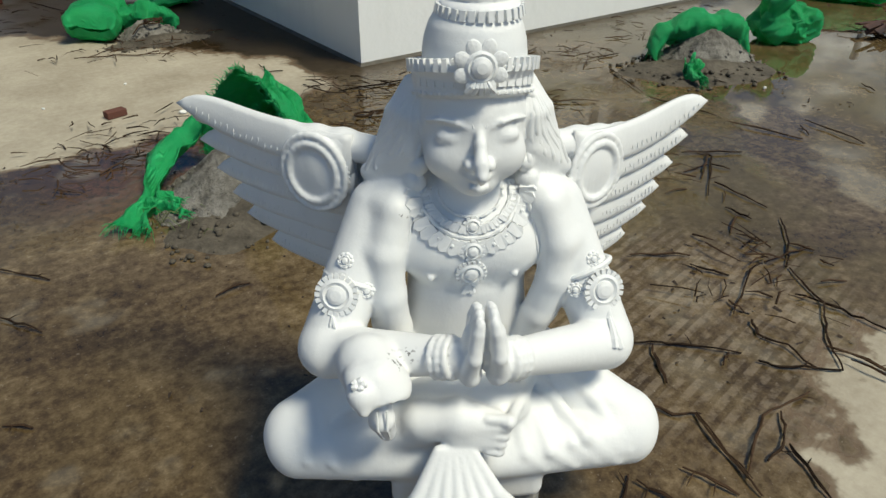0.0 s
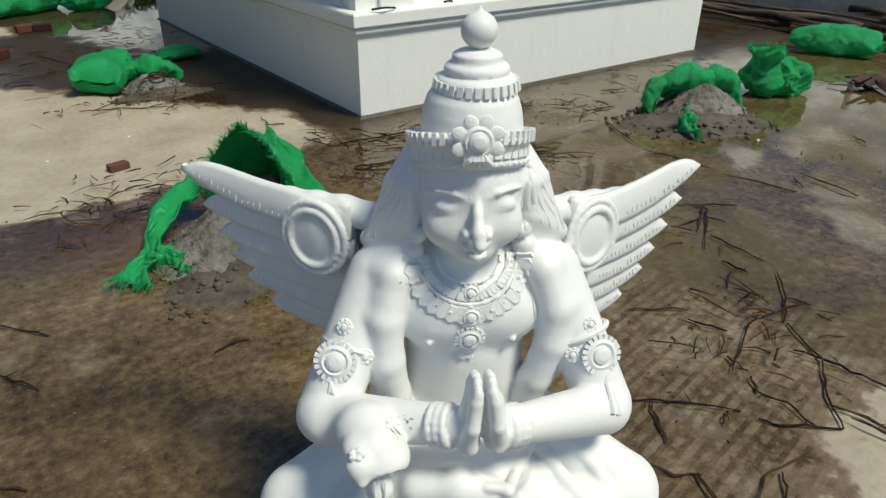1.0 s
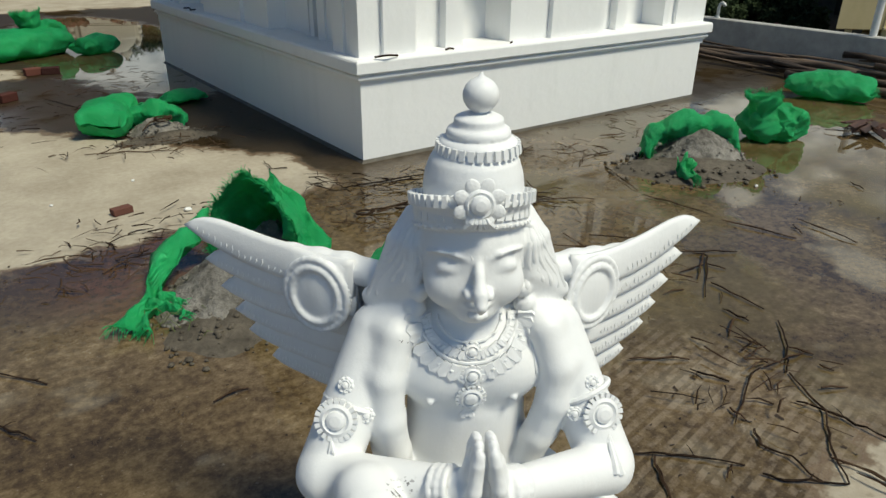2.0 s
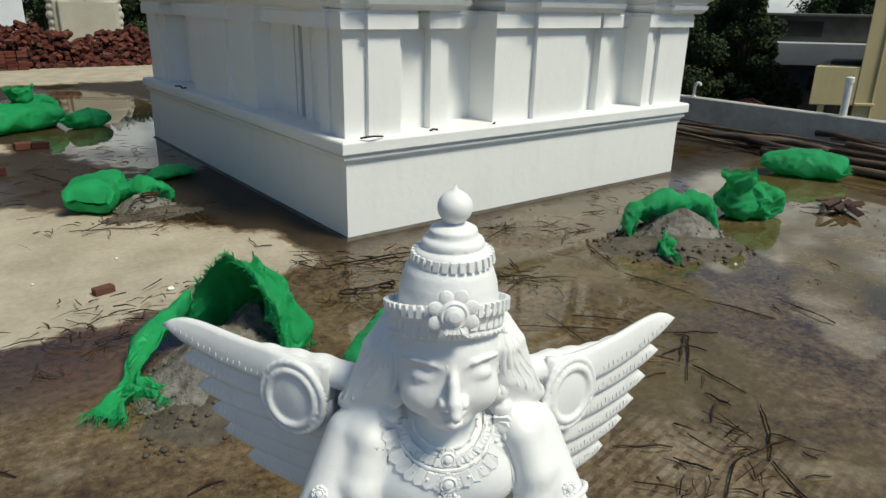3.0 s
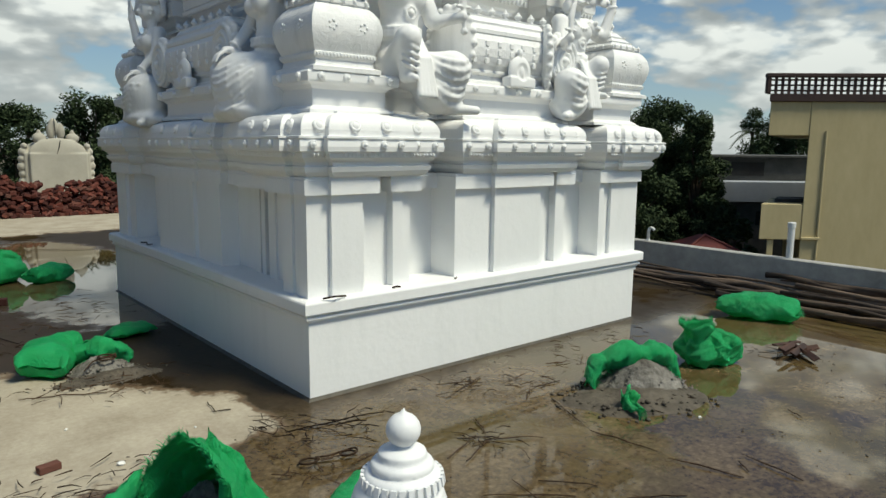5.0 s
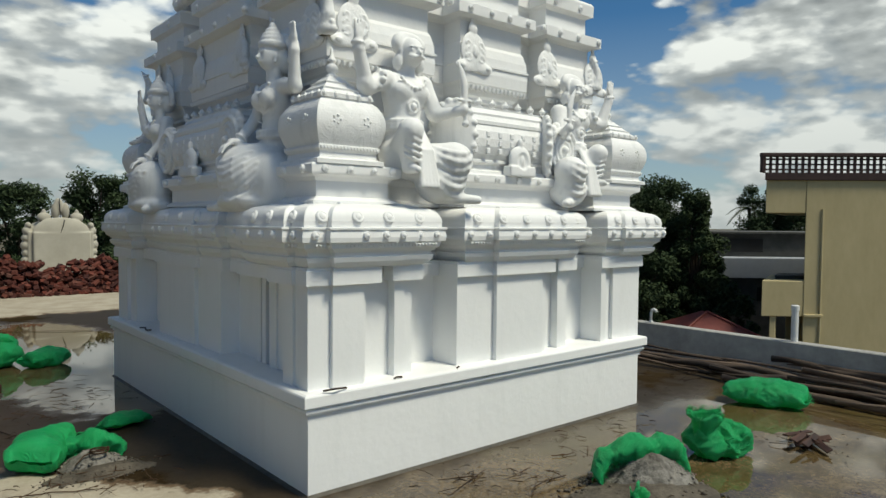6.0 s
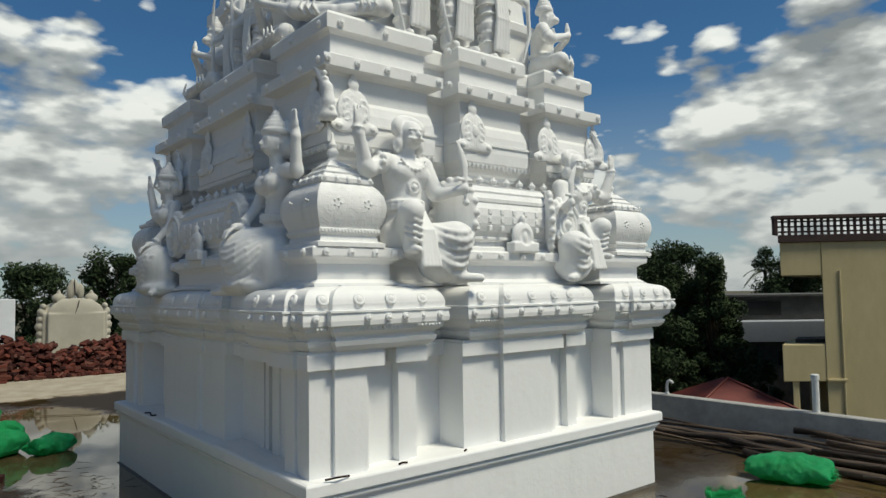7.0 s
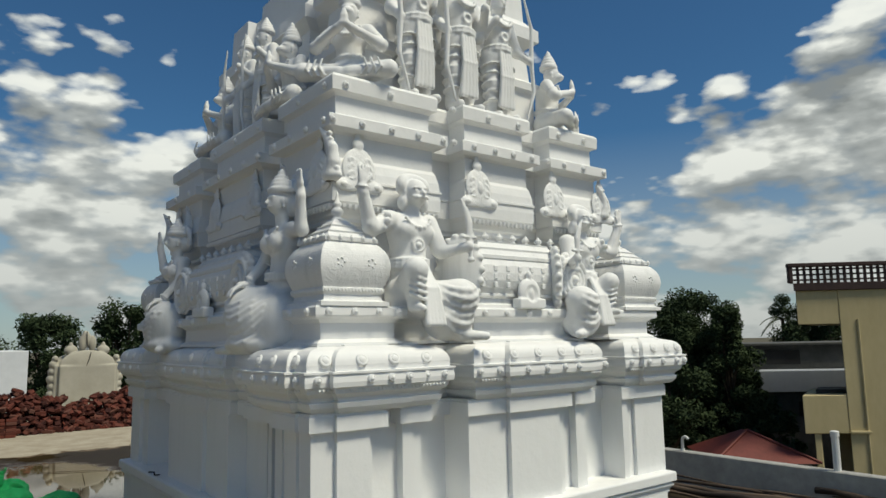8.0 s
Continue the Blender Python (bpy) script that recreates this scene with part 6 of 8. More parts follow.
def warrior():
    c = Clay((-0.80, -0.52, -0.03), (0.74, 0.32, 1.66), 0.0135)
    # seat, body
    c.ball((-0.04, 0.02, 0.42), (0.24, 0.20, 0.20), 0.04)
    c.limb((-0.04, 0.04, 0.40), (-0.04, 0.05, 0.85), 0.16, 0.16, 0.04)
    c.ball((-0.04, 0.03, 0.98), (0.215, 0.15, 0.20), 0.04)
    c.ball((-0.12, -0.07, 1.0), (0.10, 0.07, 0.09), 0.03).ball((0.05, -0.07, 1.0), (0.10, 0.07, 0.09), 0.03)
    c.limb((-0.24, 0.04, 1.10), (0.17, 0.04, 1.10), 0.085, 0.085, 0.03)
    c.limb((-0.03, 0.02, 1.12), (-0.02, 0.0, 1.26), 0.075, 0.07, 0.03)
    face(c, -0.01, -0.03, 1.37, 0.135)
    for k in range(16):
        a = radians(-120 + 16 * k)
        c.ball((-0.01 + 0.125 * math.sin(a), 0.02 + 0.02 * math.cos(a * 2), 1.44 + 0.085 * math.cos(a)), 0.050, 0.012)
    for s in (-1, 1):
        c.path([(-0.01, -0.155, 1.315), (-0.01 + s * 0.05, -0.145, 1.305), (-0.01 + s * 0.085, -0.115, 1.325)], [0.016, 0.018, 0.008], 0.008)
        c.ball((-0.01 + s * 0.115, 0.0, 1.27), (0.04, 0.06, 0.075), 0.02)
    necklace(c, -0.03, -0.09, 1.13, 0.13)
    c.ring((-0.04, -0.115, 0.86), 0.055, 0.014, 0.006, n=14).ball((-0.04, -0.12, 0.86), 0.03, 0.006)
    for j in range(3):
        c.ring((-0.04, 0.045, 0.66 + 0.035 * j), 0.172, 0.020, 0.008, (0, 0, 1), 18)
    c.ball((-0.04, -0.13, 0.68), 0.05, 0.01)
    # raised arm with its open hand
    c.path([(-0.25, 0.03, 1.10), (-0.46, -0.02, 1.00), (-0.50, -0.05, 1.02)], [0.085, 0.075, 0.066], 0.03)
    c.path([(-0.48, -0.04, 1.00), (-0.58, -0.08, 1.30), (-0.59, -0.08, 1.36)], [0.070, 0.048, 0.044], 0.02)
    c.ball((-0.585, -0.09, 1.42), (0.052, 0.028, 0.065), 0.015)
    for f in range(4):
        x = -0.622 + 0.025 * f
        c.path([(x, -0.095, 1.46), (x - 0.006 + 0.006 * f, -0.10, 1.545 - 0.01 * abs(f - 1.5))], [0.0155, 0.0125], 0.005)
    c.path([(-0.545, -0.10, 1.40), (-0.515, -0.11, 1.455)], [0.016, 0.013], 0.006)
    c.ring((-0.585, -0.08, 1.345), 0.050, 0.013, 0.005, (0.1, 0, 1), 14)
    for k in range(8):
        a = k * 0.785
        c.ball((-0.34 + 0.03 * math.sin(a), 0.0 + 0.085 * math.cos(a), 1.07 + 0.085 * math.sin(a)), 0.032, 0.008)
    # sword arm
    c.path([(0.18, 0.03, 1.10), (0.24, -0.06, 0.84), (0.25, -0.09, 0.82)], [0.083, 0.072, 0.064], 0.03)
    c.path([(0.245, -0.08, 0.82), (0.36, -0.25, 0.85), (0.37, -0.27, 0.85)], [0.064, 0.046, 0.042], 0.02)
    c.ball((0.385, -0.29, 0.86), (0.045, 0.05, 0.055), 0.012)
    c.path([(0.40, -0.30, 0.74), (0.39, -0.30, 0.94)], [0.020, 0.020], 0.006).ball((0.40, -0.30, 0.73), 0.034, 0.006)
    c.limb((0.32, -0.30, 0.945), (0.46, -0.30, 0.945), 0.018, 0.018, 0.005)
    c.path([(0.39, -0.30, 0.94), (0.385, -0.30, 1.08), (0.35, -0.30, 1.20), (0.295, -0.30, 1.31)], [0.034, 0.042, 0.034, 0.010], 0.005, flat=((0, 1, 0), 2.0))
    # scalloped shield behind the hand
    c.ball((0.47, -0.05, 0.66), (0.215, 0.07, 0.34), 0.01, (0, 0, -52))
    for k in range(18):
        a = 2 * math.pi * k / 18
        q = Euler((0, 0, radians(-52))).to_matrix() @ Vector((0.205 * math.cos(a), 0, 0.33 * math.sin(a)))
        c.ball((0.47 + q.x, -0.05 + q.y, 0.66 + q.z), 0.038, 0.008)
    # raised knee, its foot on the pavilion's ledge
    c.limb((-0.10, -0.05, 0.44), (-0.17, -0.25, 0.62), 0.14, 0.105, 0.03)
    c.limb((-0.17, -0.25, 0.62), (-0.15, -0.20, 0.30), 0.100, 0.06, 0.03)
    c.limb((-0.15, -0.20, 0.29), (-0.17, -0.34, 0.27), 0.052, 0.036, 0.02)
    for k in range(5):
        a = np.array((-0.17 + 0.004 * k, -0.25 + 0.008 * k, 0.60 - 0.055 * k))
        c.path([a + (-0.085, -0.03, 0.03), a + (-0.03, -0.085, -0.01), a + (0.045, -0.075, -0.03), a + (0.09, -0.02, -0.02)], [0.010, 0.017, 0.017, 0.010], 0.010)
    # lowered leg in heavy cloth
    c.limb((0.05, -0.05, 0.36), (0.30, -0.25, 0.38), 0.18, 0.165, 0.04)
    c.limb((0.30, -0.25, 0.38), (0.32, -0.22, 0.08), 0.165, 0.10, 0.04)
    c.ball((0.22, -0.15, 0.18), (0.22, 0.20, 0.20), 0.04)
    folds(c, (0.25, -0.42, 0.46), (0.27, -0.36, 0.08), 6, 0.024, 0.16)
    c.limb((0.30, -0.26, 0.03), (0.50, -0.36, 0.02), 0.055, 0.040, 0.02)
    # sash
    for k in range(5):
        x = -0.10 + 0.03 * k
        c.path([(x * 0.7 + 0.01, -0.15, 0.66), (x * 0.9 + 0.02, -0.27, 0.45), (x * 1.35 + 0.03, -0.33, 0.13)], [0.018, 0.022, 0.027], 0.010)
    return skin_mesh("warrior_figure", c, M_FIGURE)


def dancer():
    """The crowned lady: one hand on her knee, one arm lifted."""
    c = Clay((-0.62, -0.50, -0.03), (0.80, 0.32, 1.80), 0.0135)
    c.ball((0.0, 0.02, 0.42), (0.25, 0.20, 0.20), 0.04)
    c.limb((0.0, 0.04, 0.40), (0.02, 0.04, 0.82), 0.16, 0.12, 0.04)
    c.ball((0.02, 0.03, 0.98), (0.185, 0.13, 0.18), 0.04)
    c.ball((-0.07, -0.08, 0.99), (0.085, 0.08, 0.085), 0.02).ball((0.10, -0.08, 0.99), (0.085, 0.08, 0.085), 0.02)
    c.limb((-0.16, 0.04, 1.10), (0.20, 0.04, 1.10), 0.075, 0.075, 0.03)
    c.limb((0.02, 0.02, 1.12), (0.02, 0.0, 1.28), 0.065, 0.06, 0.03)
    face(c, 0.02, -0.02, 1.38, 0.125)
    crown(c, 0.02, 0.0, 1.45, 0.115, 0.24)
    c.ball((0.02, 0.10, 1.36), (0.12, 0.10, 0.12), 0.02)
    for k in range(12):
        a = radians(-110 + 20 * k)
        c.ball((0.02 + 0.18 * math.sin(a), 0.10, 1.40 + 0.16 * math.cos(a)), (0.05, 0.03, 0.05), 0.01)
    necklace(c, 0.02, -0.08, 1.13, 0.12)
    folds(c, (0.03, -0.11, 1.05), (0.0, -0.08, 0.78), 5, 0.014, 0.13)
    for j in range(2):
        c.ring((0.01, 0.04, 0.66 + 0.04 * j), 0.158, 0.020, 0.008, (0, 0, 1), 18)
    c.path([(-0.18, 0.03, 1.09), (-0.23, -0.04, 0.84), (-0.20, -0.20, 0.66)], [0.072, 0.058, 0.044], 0.025)
    c.path([(0.21, 0.03, 1.10), (0.44, 0.0, 1.06), (0.48, -0.02, 1.08)], [0.070, 0.060, 0.055], 0.025)
    c.path([(0.47, -0.02, 1.06), (0.54, -0.06, 1.34), (0.54, -0.06, 1.40)], [0.058, 0.042, 0.038], 0.02)
    c.ball((0.54, -0.07, 1.45), (0.05, 0.03, 0.06), 0.012)
    for f in range(4):
        c.limb((0.51 + 0.022 * f, -0.075, 1.48), (0.505 + 0.024 * f, -0.08, 1.565), 0.0145, 0.012, 0.005)
    # lap and knees under one heavy skirt
    c.limb((-0.08, -0.05, 0.40), (-0.26, -0.22, 0.40), 0.19, 0.18, 0.05)
    c.ball((-0.14, -0.14, 0.29), (0.34, 0.27, 0.31), 0.06)
    c.ball((0.14, -0.06, 0.26), (0.26, 0.20, 0.27), 0.06)
    c.ball((-0.16, -0.14, 0.08), (0.40, 0.26, 0.11), 0.05)
    for k in range(7):
        line = []
        for t in (-1, -0.7, -0.35, 0, 0.35, 0.7, 1):
            q, _ = c.front(-0.14 + (0.30 - 0.012 * k) * t + 0.02 * k, 0.47 - 0.058 * k + 0.13 * t * t - 0.05 + 0.03 * t)
            line.append(np.array(q) + (0, 0.006, 0))
        for a, b in zip(line, line[1:]):
            if abs(a[1] - b[1]) < 0.16:
                c.limb(a, b, 0.021, 0.021, 0.012)
    c.limb((-0.34, -0.24, 0.04), (-0.54, -0.36, 0.02), 0.060, 0.034, 0.02)
    # hand laid on the knee
    c.ball((-0.19, -0.27, 0.615), (0.046, 0.066, 0.032), 0.010)
    for f in range(4):
        c.path([(-0.222 + 0.022 * f, -0.31, 0.605), (-0.23 + 0.026 * f, -0.375, 0.56), (-0.235 + 0.027 * f, -0.405, 0.50)], [0.015, 0.0135, 0.011], 0.005)
    c.ring((-0.20, -0.20, 0.655), 0.050, 0.013, 0.005, (0, 0.8, 1), 14)
    return skin_mesh("lady_figure", c, M_FIGURE)


def praying():
    """A crowned ape seated with joined palms."""
    c = Clay((-0.52, -0.42, -0.03), (0.52, 0.30, 1.12), 0.0115)
    c.ball((0, 0.03, 0.16), (0.20, 0.17, 0.14), 0.03)
    c.limb((0, 0.04, 0.18), (0, 0.03, 0.50), 0.13, 0.13, 0.03)
    c.ball((0, 0.02, 0.50), (0.165, 0.12, 0.13), 0.03)
    c.limb((-0.15, 0.03, 0.57), (0.15, 0.03, 0.57), 0.07, 0.07, 0.03)
    face(c, 0, -0.03, 0.74, 0.105)
    c.ball((0, -0.11, 0.71), (0.055, 0.06, 0.045), 0.015)
    crown(c, 0, 0.0, 0.80, 0.092, 0.24)
    for s in (-1, 1):
        c.path([(s * 0.17, 0.02, 0.57), (s * 0.30, -0.06, 0.40), (s * 0.30, -0.08, 0.39)], [0.066, 0.056, 0.052], 0.02)
        c.path([(s * 0.30, -0.07, 0.40), (s * 0.06, -0.24, 0.50), (s * 0.02, -0.26, 0.53)], [0.052, 0.036, 0.032], 0.02)
        c.path([(s * 0.016, -0.26, 0.53), (s * 0.012, -0.255, 0.60), (s * 0.008, -0.25, 0.66)], [0.030, 0.026, 0.014], 0.01)
        c.limb((s * 0.10, 0.0, 0.16), (s * 0.38, -0.16, 0.14), 0.10, 0.08, 0.03)
        c.limb((s * 0.38, -0.18, 0.12), (s * 0.04, -0.26, 0.08), 0.07, 0.055, 0.03)
        c.ring((s * 0.245, -0.03, 0.46), 0.062, 0.012, 0.005, (s * 0.6, -0.4, -0.8), 14)
        for j in range(3):
            c.path([(s * (0.30 - 0.06 * j), -0.27 - 0.012 * j, 0.20), (s * (0.33 - 0.06 * j), -0.275 - 0.012 * j, 0.12), (s * (0.28 - 0.06 * j), -0.27 - 0.01 * j, 0.05)], [0.010, 0.013, 0.010], 0.01)
    necklace(c, 0, -0.08, 0.585, 0.11)
    c.ring((0, 0.04, 0.30), 0.135, 0.018, 0.008, (0, 0, 1), 16)
    return skin_mesh("praying_figure", c, M_FIGURE)


def archer():
    """A crowned standing figure with a tall bow."""
    c = Clay((-0.40, -0.30, -0.02), (0.40, 0.24, 1.42), 0.0115)
    for s in (-1, 1):
        c.path([(s * 0.07, 0.03, 0.62), (s * 0.085, 0.0, 0.34), (s * 0.09, 0.03, 0.06)], [0.095, 0.075, 0.05], 0.03)
        c.limb((s * 0.09, 0.0, 0.035), (s * 0.11, -0.12, 0.03), 0.045, 0.034, 0.02)
        for j in range(5):
            c.ring((s * 0.085, 0.01, 0.18 + 0.085 * j), 0.074 + 0.006 * j, 0.011, 0.008, (0, 0.2, 1), 14)
    c.ball((0, 0.02, 0.62), (0.155, 0.12, 0.12), 0.03)
    c.limb((0, 0.02, 0.62), (0, 0.02, 0.85), 0.12, 0.115, 0.03)
    c.ball((0, 0.01, 0.90), (0.16, 0.11, 0.12), 0.03)
    c.limb((-0.15, 0.02, 0.97), (0.15, 0.02, 0.97), 0.062, 0.062, 0.03)
    c.limb((0, 0.01, 0.97), (0, 0.0, 1.08), 0.055, 0.05, 0.02)
    face(c, 0, -0.02, 1.14, 0.095)
    crown(c, 0, 0.0, 1.19, 0.086, 0.21)
    necklace(c, 0, -0.08, 0.985, 0.10)
    c.ring((0, -0.10, 0.80), 0.04, 0.012, 0.005, n=12)
    for k in range(5):
        x = -0.06 + 0.03 * k
        c.path([(x, -0.10, 0.66), (x * 1.1, -0.12, 0.40), (x * 1.3, -0.10, 0.12)], [0.014, 0.018, 0.022], 0.01)
    for j in range(2):
        c.ring((0, 0.02, 0.67 + 0.035 * j), 0.135, 0.016, 0.008, (0, 0, 1), 16)
    c.path([(-0.16, 0.02, 0.97), (-0.25, 0.0, 0.74), (-0.25, -0.02, 0.73)], [0.06, 0.05, 0.046], 0.02)
    c.path([(-0.25, -0.01, 0.74), (-0.26, -0.14, 0.62), (-0.26, -0.16, 0.60)], [0.046, 0.034, 0.034], 0.02)
    c.path([(0.16, 0.02, 0.97), (0.24, 0.0, 0.76), (0.25, -0.02, 0.75)], [0.06, 0.05, 0.046], 0.02)
    c.path([(0.25, -0.01, 0.76), (0.16, -0.15, 0.90), (0.15, -0.16, 0.92)], [0.046, 0.034, 0.032], 0.02)
    c.path([(-0.20, -0.17, 0.02), (-0.29, -0.17, 0.30), (-0.27, -0.17, 0.60), (-0.29, -0.17, 0.92), (-0.20, -0.17, 1.22)], [0.012, 0.019, 0.022, 0.019, 0.010], 0.008)
    return skin_mesh("standing_figure", c, M_FIGURE)


def carved(name, data, label, x, y, z, turn, scale=1.0, group="carved figures on the temple", tall=1.0):
    ob = part(name, data, None, None)
    ob.matrix_world = pose(x, y, z, 0, 0, turn) @ Matrix.Diagonal((scale, scale, scale * tall, 1))
    return tagged(ob, label, "statue", group)


WARRIOR, LADY, APE, ARCHER = warrior(), dancer(), praying(), archer()
WARRIOR_M = mirrored(WARRIOR, "warrior_figure_turned")
W_LABEL = "white carved warrior with raised hand, curved sword and shield"
carved("warrior_figure", WARRIOR, W_LABEL, 1.06, 0.20, 2.205, 0, 0.95, tall=0.945)
carved("warrior_figure", WARRIOR_M, W_LABEL, 3.16, 0.20, 2.205, 0, 0.92, tall=0.945)
L_LABEL = "white carved crowned lady seated with one arm lifted"
carved("lady_figure", LADY, L_LABEL, 0.20, 0.98, 2.12, -90, 0.93)
carved("lady_figure", mirrored(LADY, "lady_figure_turned"), L_LABEL, 0.20, 3.82, 2.12, -90, 0.93)
A_LABEL = "white carved crowned ape seated with joined palms on the upper ledge"
carved("praying_figure", APE, A_LABEL, 0.74, 0.72, 4.43, -42)
carved("praying_figure", APE, A_LABEL, 3.36, 0.72, 4.43, 42)
carved("praying_figure", APE, A_LABEL, 0.66, 1.75, 4.43, -90)
carved("praying_figure", APE, A_LABEL, 0.66, 3.55, 4.43, -90)
S_LABEL = "white carved standing figure in a tall crown holding a bow"
carved("standing_figure", ARCHER, S_LABEL, 1.42, 0.62, 4.43, 0, 1.18)
carved("standing_figure", ARCHER, S_LABEL, 1.95, 0.60, 4.43, 0, 1.18)
carved("standing_figure", mirrored(ARCHER, "standing_figure_turned"), S_LABEL, 2.48, 0.62, 4.43, 0, 1.12)
carved("standing_figure", ARCHER, S_LABEL, 0.64, 2.35, 4.43, -90, 0.95)
carved("standing_figure", ARCHER, S_LABEL, 0.64, 2.90, 4.43, -90, 0.95)


# ---- loose things on the roof ----
def cloth(fn, nu, nv, crumple, seed, scale=6.0):
    """A sheet from a function of (u, v), ruffled by noise."""
    bm = bmesh.new()
    off = Vector((seed * 3.1, seed * 1.7, seed * 0.9))
    rows = []
    for i in range(nu + 1):
        row = []
        for j in range(nv + 1):
            p = Vector(fn(i / nu, j / nv))
            q = p * scale + off
            p += Vector((noise.noise(q), noise.noise(q + Vector((9, 0, 0))), noise.noise(q + Vector((0, 9, 0))))) * crumple
            q2 = p * scale * 3.3 + off
            p += Vector((noise.noise(q2), noise.noise(q2 + Vector((5, 0, 0))), noise.noise(q2 + Vector((0, 5, 0))))) * crumple * 0.35
            q3 = p * scale * 8.0 + off
            p += Vector((noise.noise(q3), noise.noise(q3 + Vector((5, 0, 0))), noise.noise(q3 + Vector((0, 5, 0))))) * crumple * 0.16
            p.z = max(p.z, 0.004)
            row.append(bm.verts.new(p))
        rows.append(row)
    for i in range(nu):
        for j in range(nv):
            bm.faces.new((rows[i][j], rows[i + 1][j], rows[i + 1][j + 1], rows[i][j + 1]))
    return bm, rows


def fabric(name, bm, root, label=""):
    ob = part(name, bm, M_SACK, root, label, smooth=True)
    solid = ob.modifiers.new("thickness", "SOLIDIFY")
    solid.thickness = 0.005
    return ob


def fray(edge, outward, rnd, length, bm=None):
    """Loose threads along an edge of points."""
    bm = bm or bmesh.new()
    for p, q in zip(edge, edge[1:]):
        for _ in range(8):
            a = p.lerp(q, rnd.random())
            d = (outward + Vector((rnd.uniform(-.5, .5), rnd.uniform(-.5, .5), rnd.uniform(-.4, .6)))).normalized()
            l = length * rnd.uniform(0.4, 1.2)
            tube([a, a + d * l * 0.5, a + d * l + Vector((0, 0, -0.2 * l))], [0.0018, 0.0015, 0.0006], 3, bm)
    return bm


def sand_heap(x, y, rx, ry, h, seed, label="damp grey sand spilled on the wet roof", turn=0.0, mat=None, clod=0.016):
    bm = bmesh.new()
    n, m = 44, 20
    rings = []
    for i in range(m + 1):
        r = i / m
        ring = []
        for j in range(n):
            a = 2 * math.pi * j / n
            wob = 1 + 0.22 * noise.noise(Vector((math.cos(a) * 1.6 + seed, math.sin(a) * 1.6, 0)))
            px, py = rx * r * wob * math.cos(a), ry * r * wob * math.sin(a)
            z = h * (1 - r ** 1.5) ** 1.25 * (1 + 0.30 * noise.noise(Vector((px * 4 + seed, py * 4, 2)))) + 0.11 * h * noise.noise(Vector((px * 22, py * 22, seed))) + 0.07 * h * noise.noise(Vector((px * 60, py * 60, seed)))
            ring.append(bm.verts.new((px, py, max(z, 0) + (0.004 if i < m else -0.002))))
            if i == 0:
                break
        rings.append(ring)
    for j in range(n):
        bm.faces.new((rings[0][0], rings[1][j], rings[1][(j + 1) % n]))
    for a, b in zip(rings[1:], rings[2:]):
        for j in range(n):
            k = (j + 1) % n
            bm.faces.new((a[j], b[j], b[k], a[k]))
    rnd = random.Random(seed)
    for _ in range(160):
        a, r = rnd.uniform(0, 6.283), rnd.uniform(0.45, 1.25)
        s = rnd.uniform(0.004, clod)
        px, py = rx * r * math.cos(a), ry * r * math.sin(a)
        bmesh.ops.create_icosphere(bm, subdivisions=1, radius=s, matrix=Matrix.Translation((px, py, max(0, h * (1 - r ** 1.5)) * 0.85 + s * 0.5)) @ Matrix.Diagonal((1, rnd.uniform(.6, 1.3), rnd.uniform(.5, .9), 1)))
    ob = solo("sand_heap", bm, mat or M_SAND, label, "sand", group="spilled sand", kind="stuff", smooth=True, m=pose(x, y, 0, 0, 0, turn))
    return ob


def open_sack(x, y, turn, w, h, depth, seed, label, lean=0.0, back=0.35):
    """A slumped sack on its side, mouth towards -y of its own frame."""
    rnd = random.Random(seed)
    root = thing("sack", label, "sack", group="green sacks", at=(x, y, 0), turn=turn)

    def arch(u, v):
        a = radians(-104 + 208 * v)
        k = 1 - (1 - back) * u ** 1.3
        peak = 1 + 0.18 * math.exp(-((v - 0.46) / 0.14) ** 2) * (1 - u)
        z = h * k * max(0.0, (0.22 + math.cos(a)) / 1.22) * peak
        px = w * k * math.sin(a) * (1.0 + 0.06 * math.sin(7 * v + seed))
        return (px + lean * z * (1 - u), depth * u - 0.12 * z * (1 - u) + 0.05 * math.sin(9 * v + seed) * (1 - u), z)

    bm, rows = cloth(arch, 30, 80, 0.042, seed)
    edge = [v.co.copy() for v in rows[0]]
    fabric("fabric", bm, root)
    end, _ = cloth(lambda u, v: (w * back * (2 * v - 1) * (1 - 0.3 * u), depth + 0.08 * math.sin(3 * u) * (1 - abs(2 * v - 1)), h * back * 1.05 * (1 - (2 * v - 1) ** 2) * (1 - u)), 5, 12, 0.03, seed + 2)
    fabric("closed_end", end, root)
    part("frayed_edge", fray(edge, Vector((0, -0.6, 0.7)), rnd, 0.06), M_SACK, root)
    return root


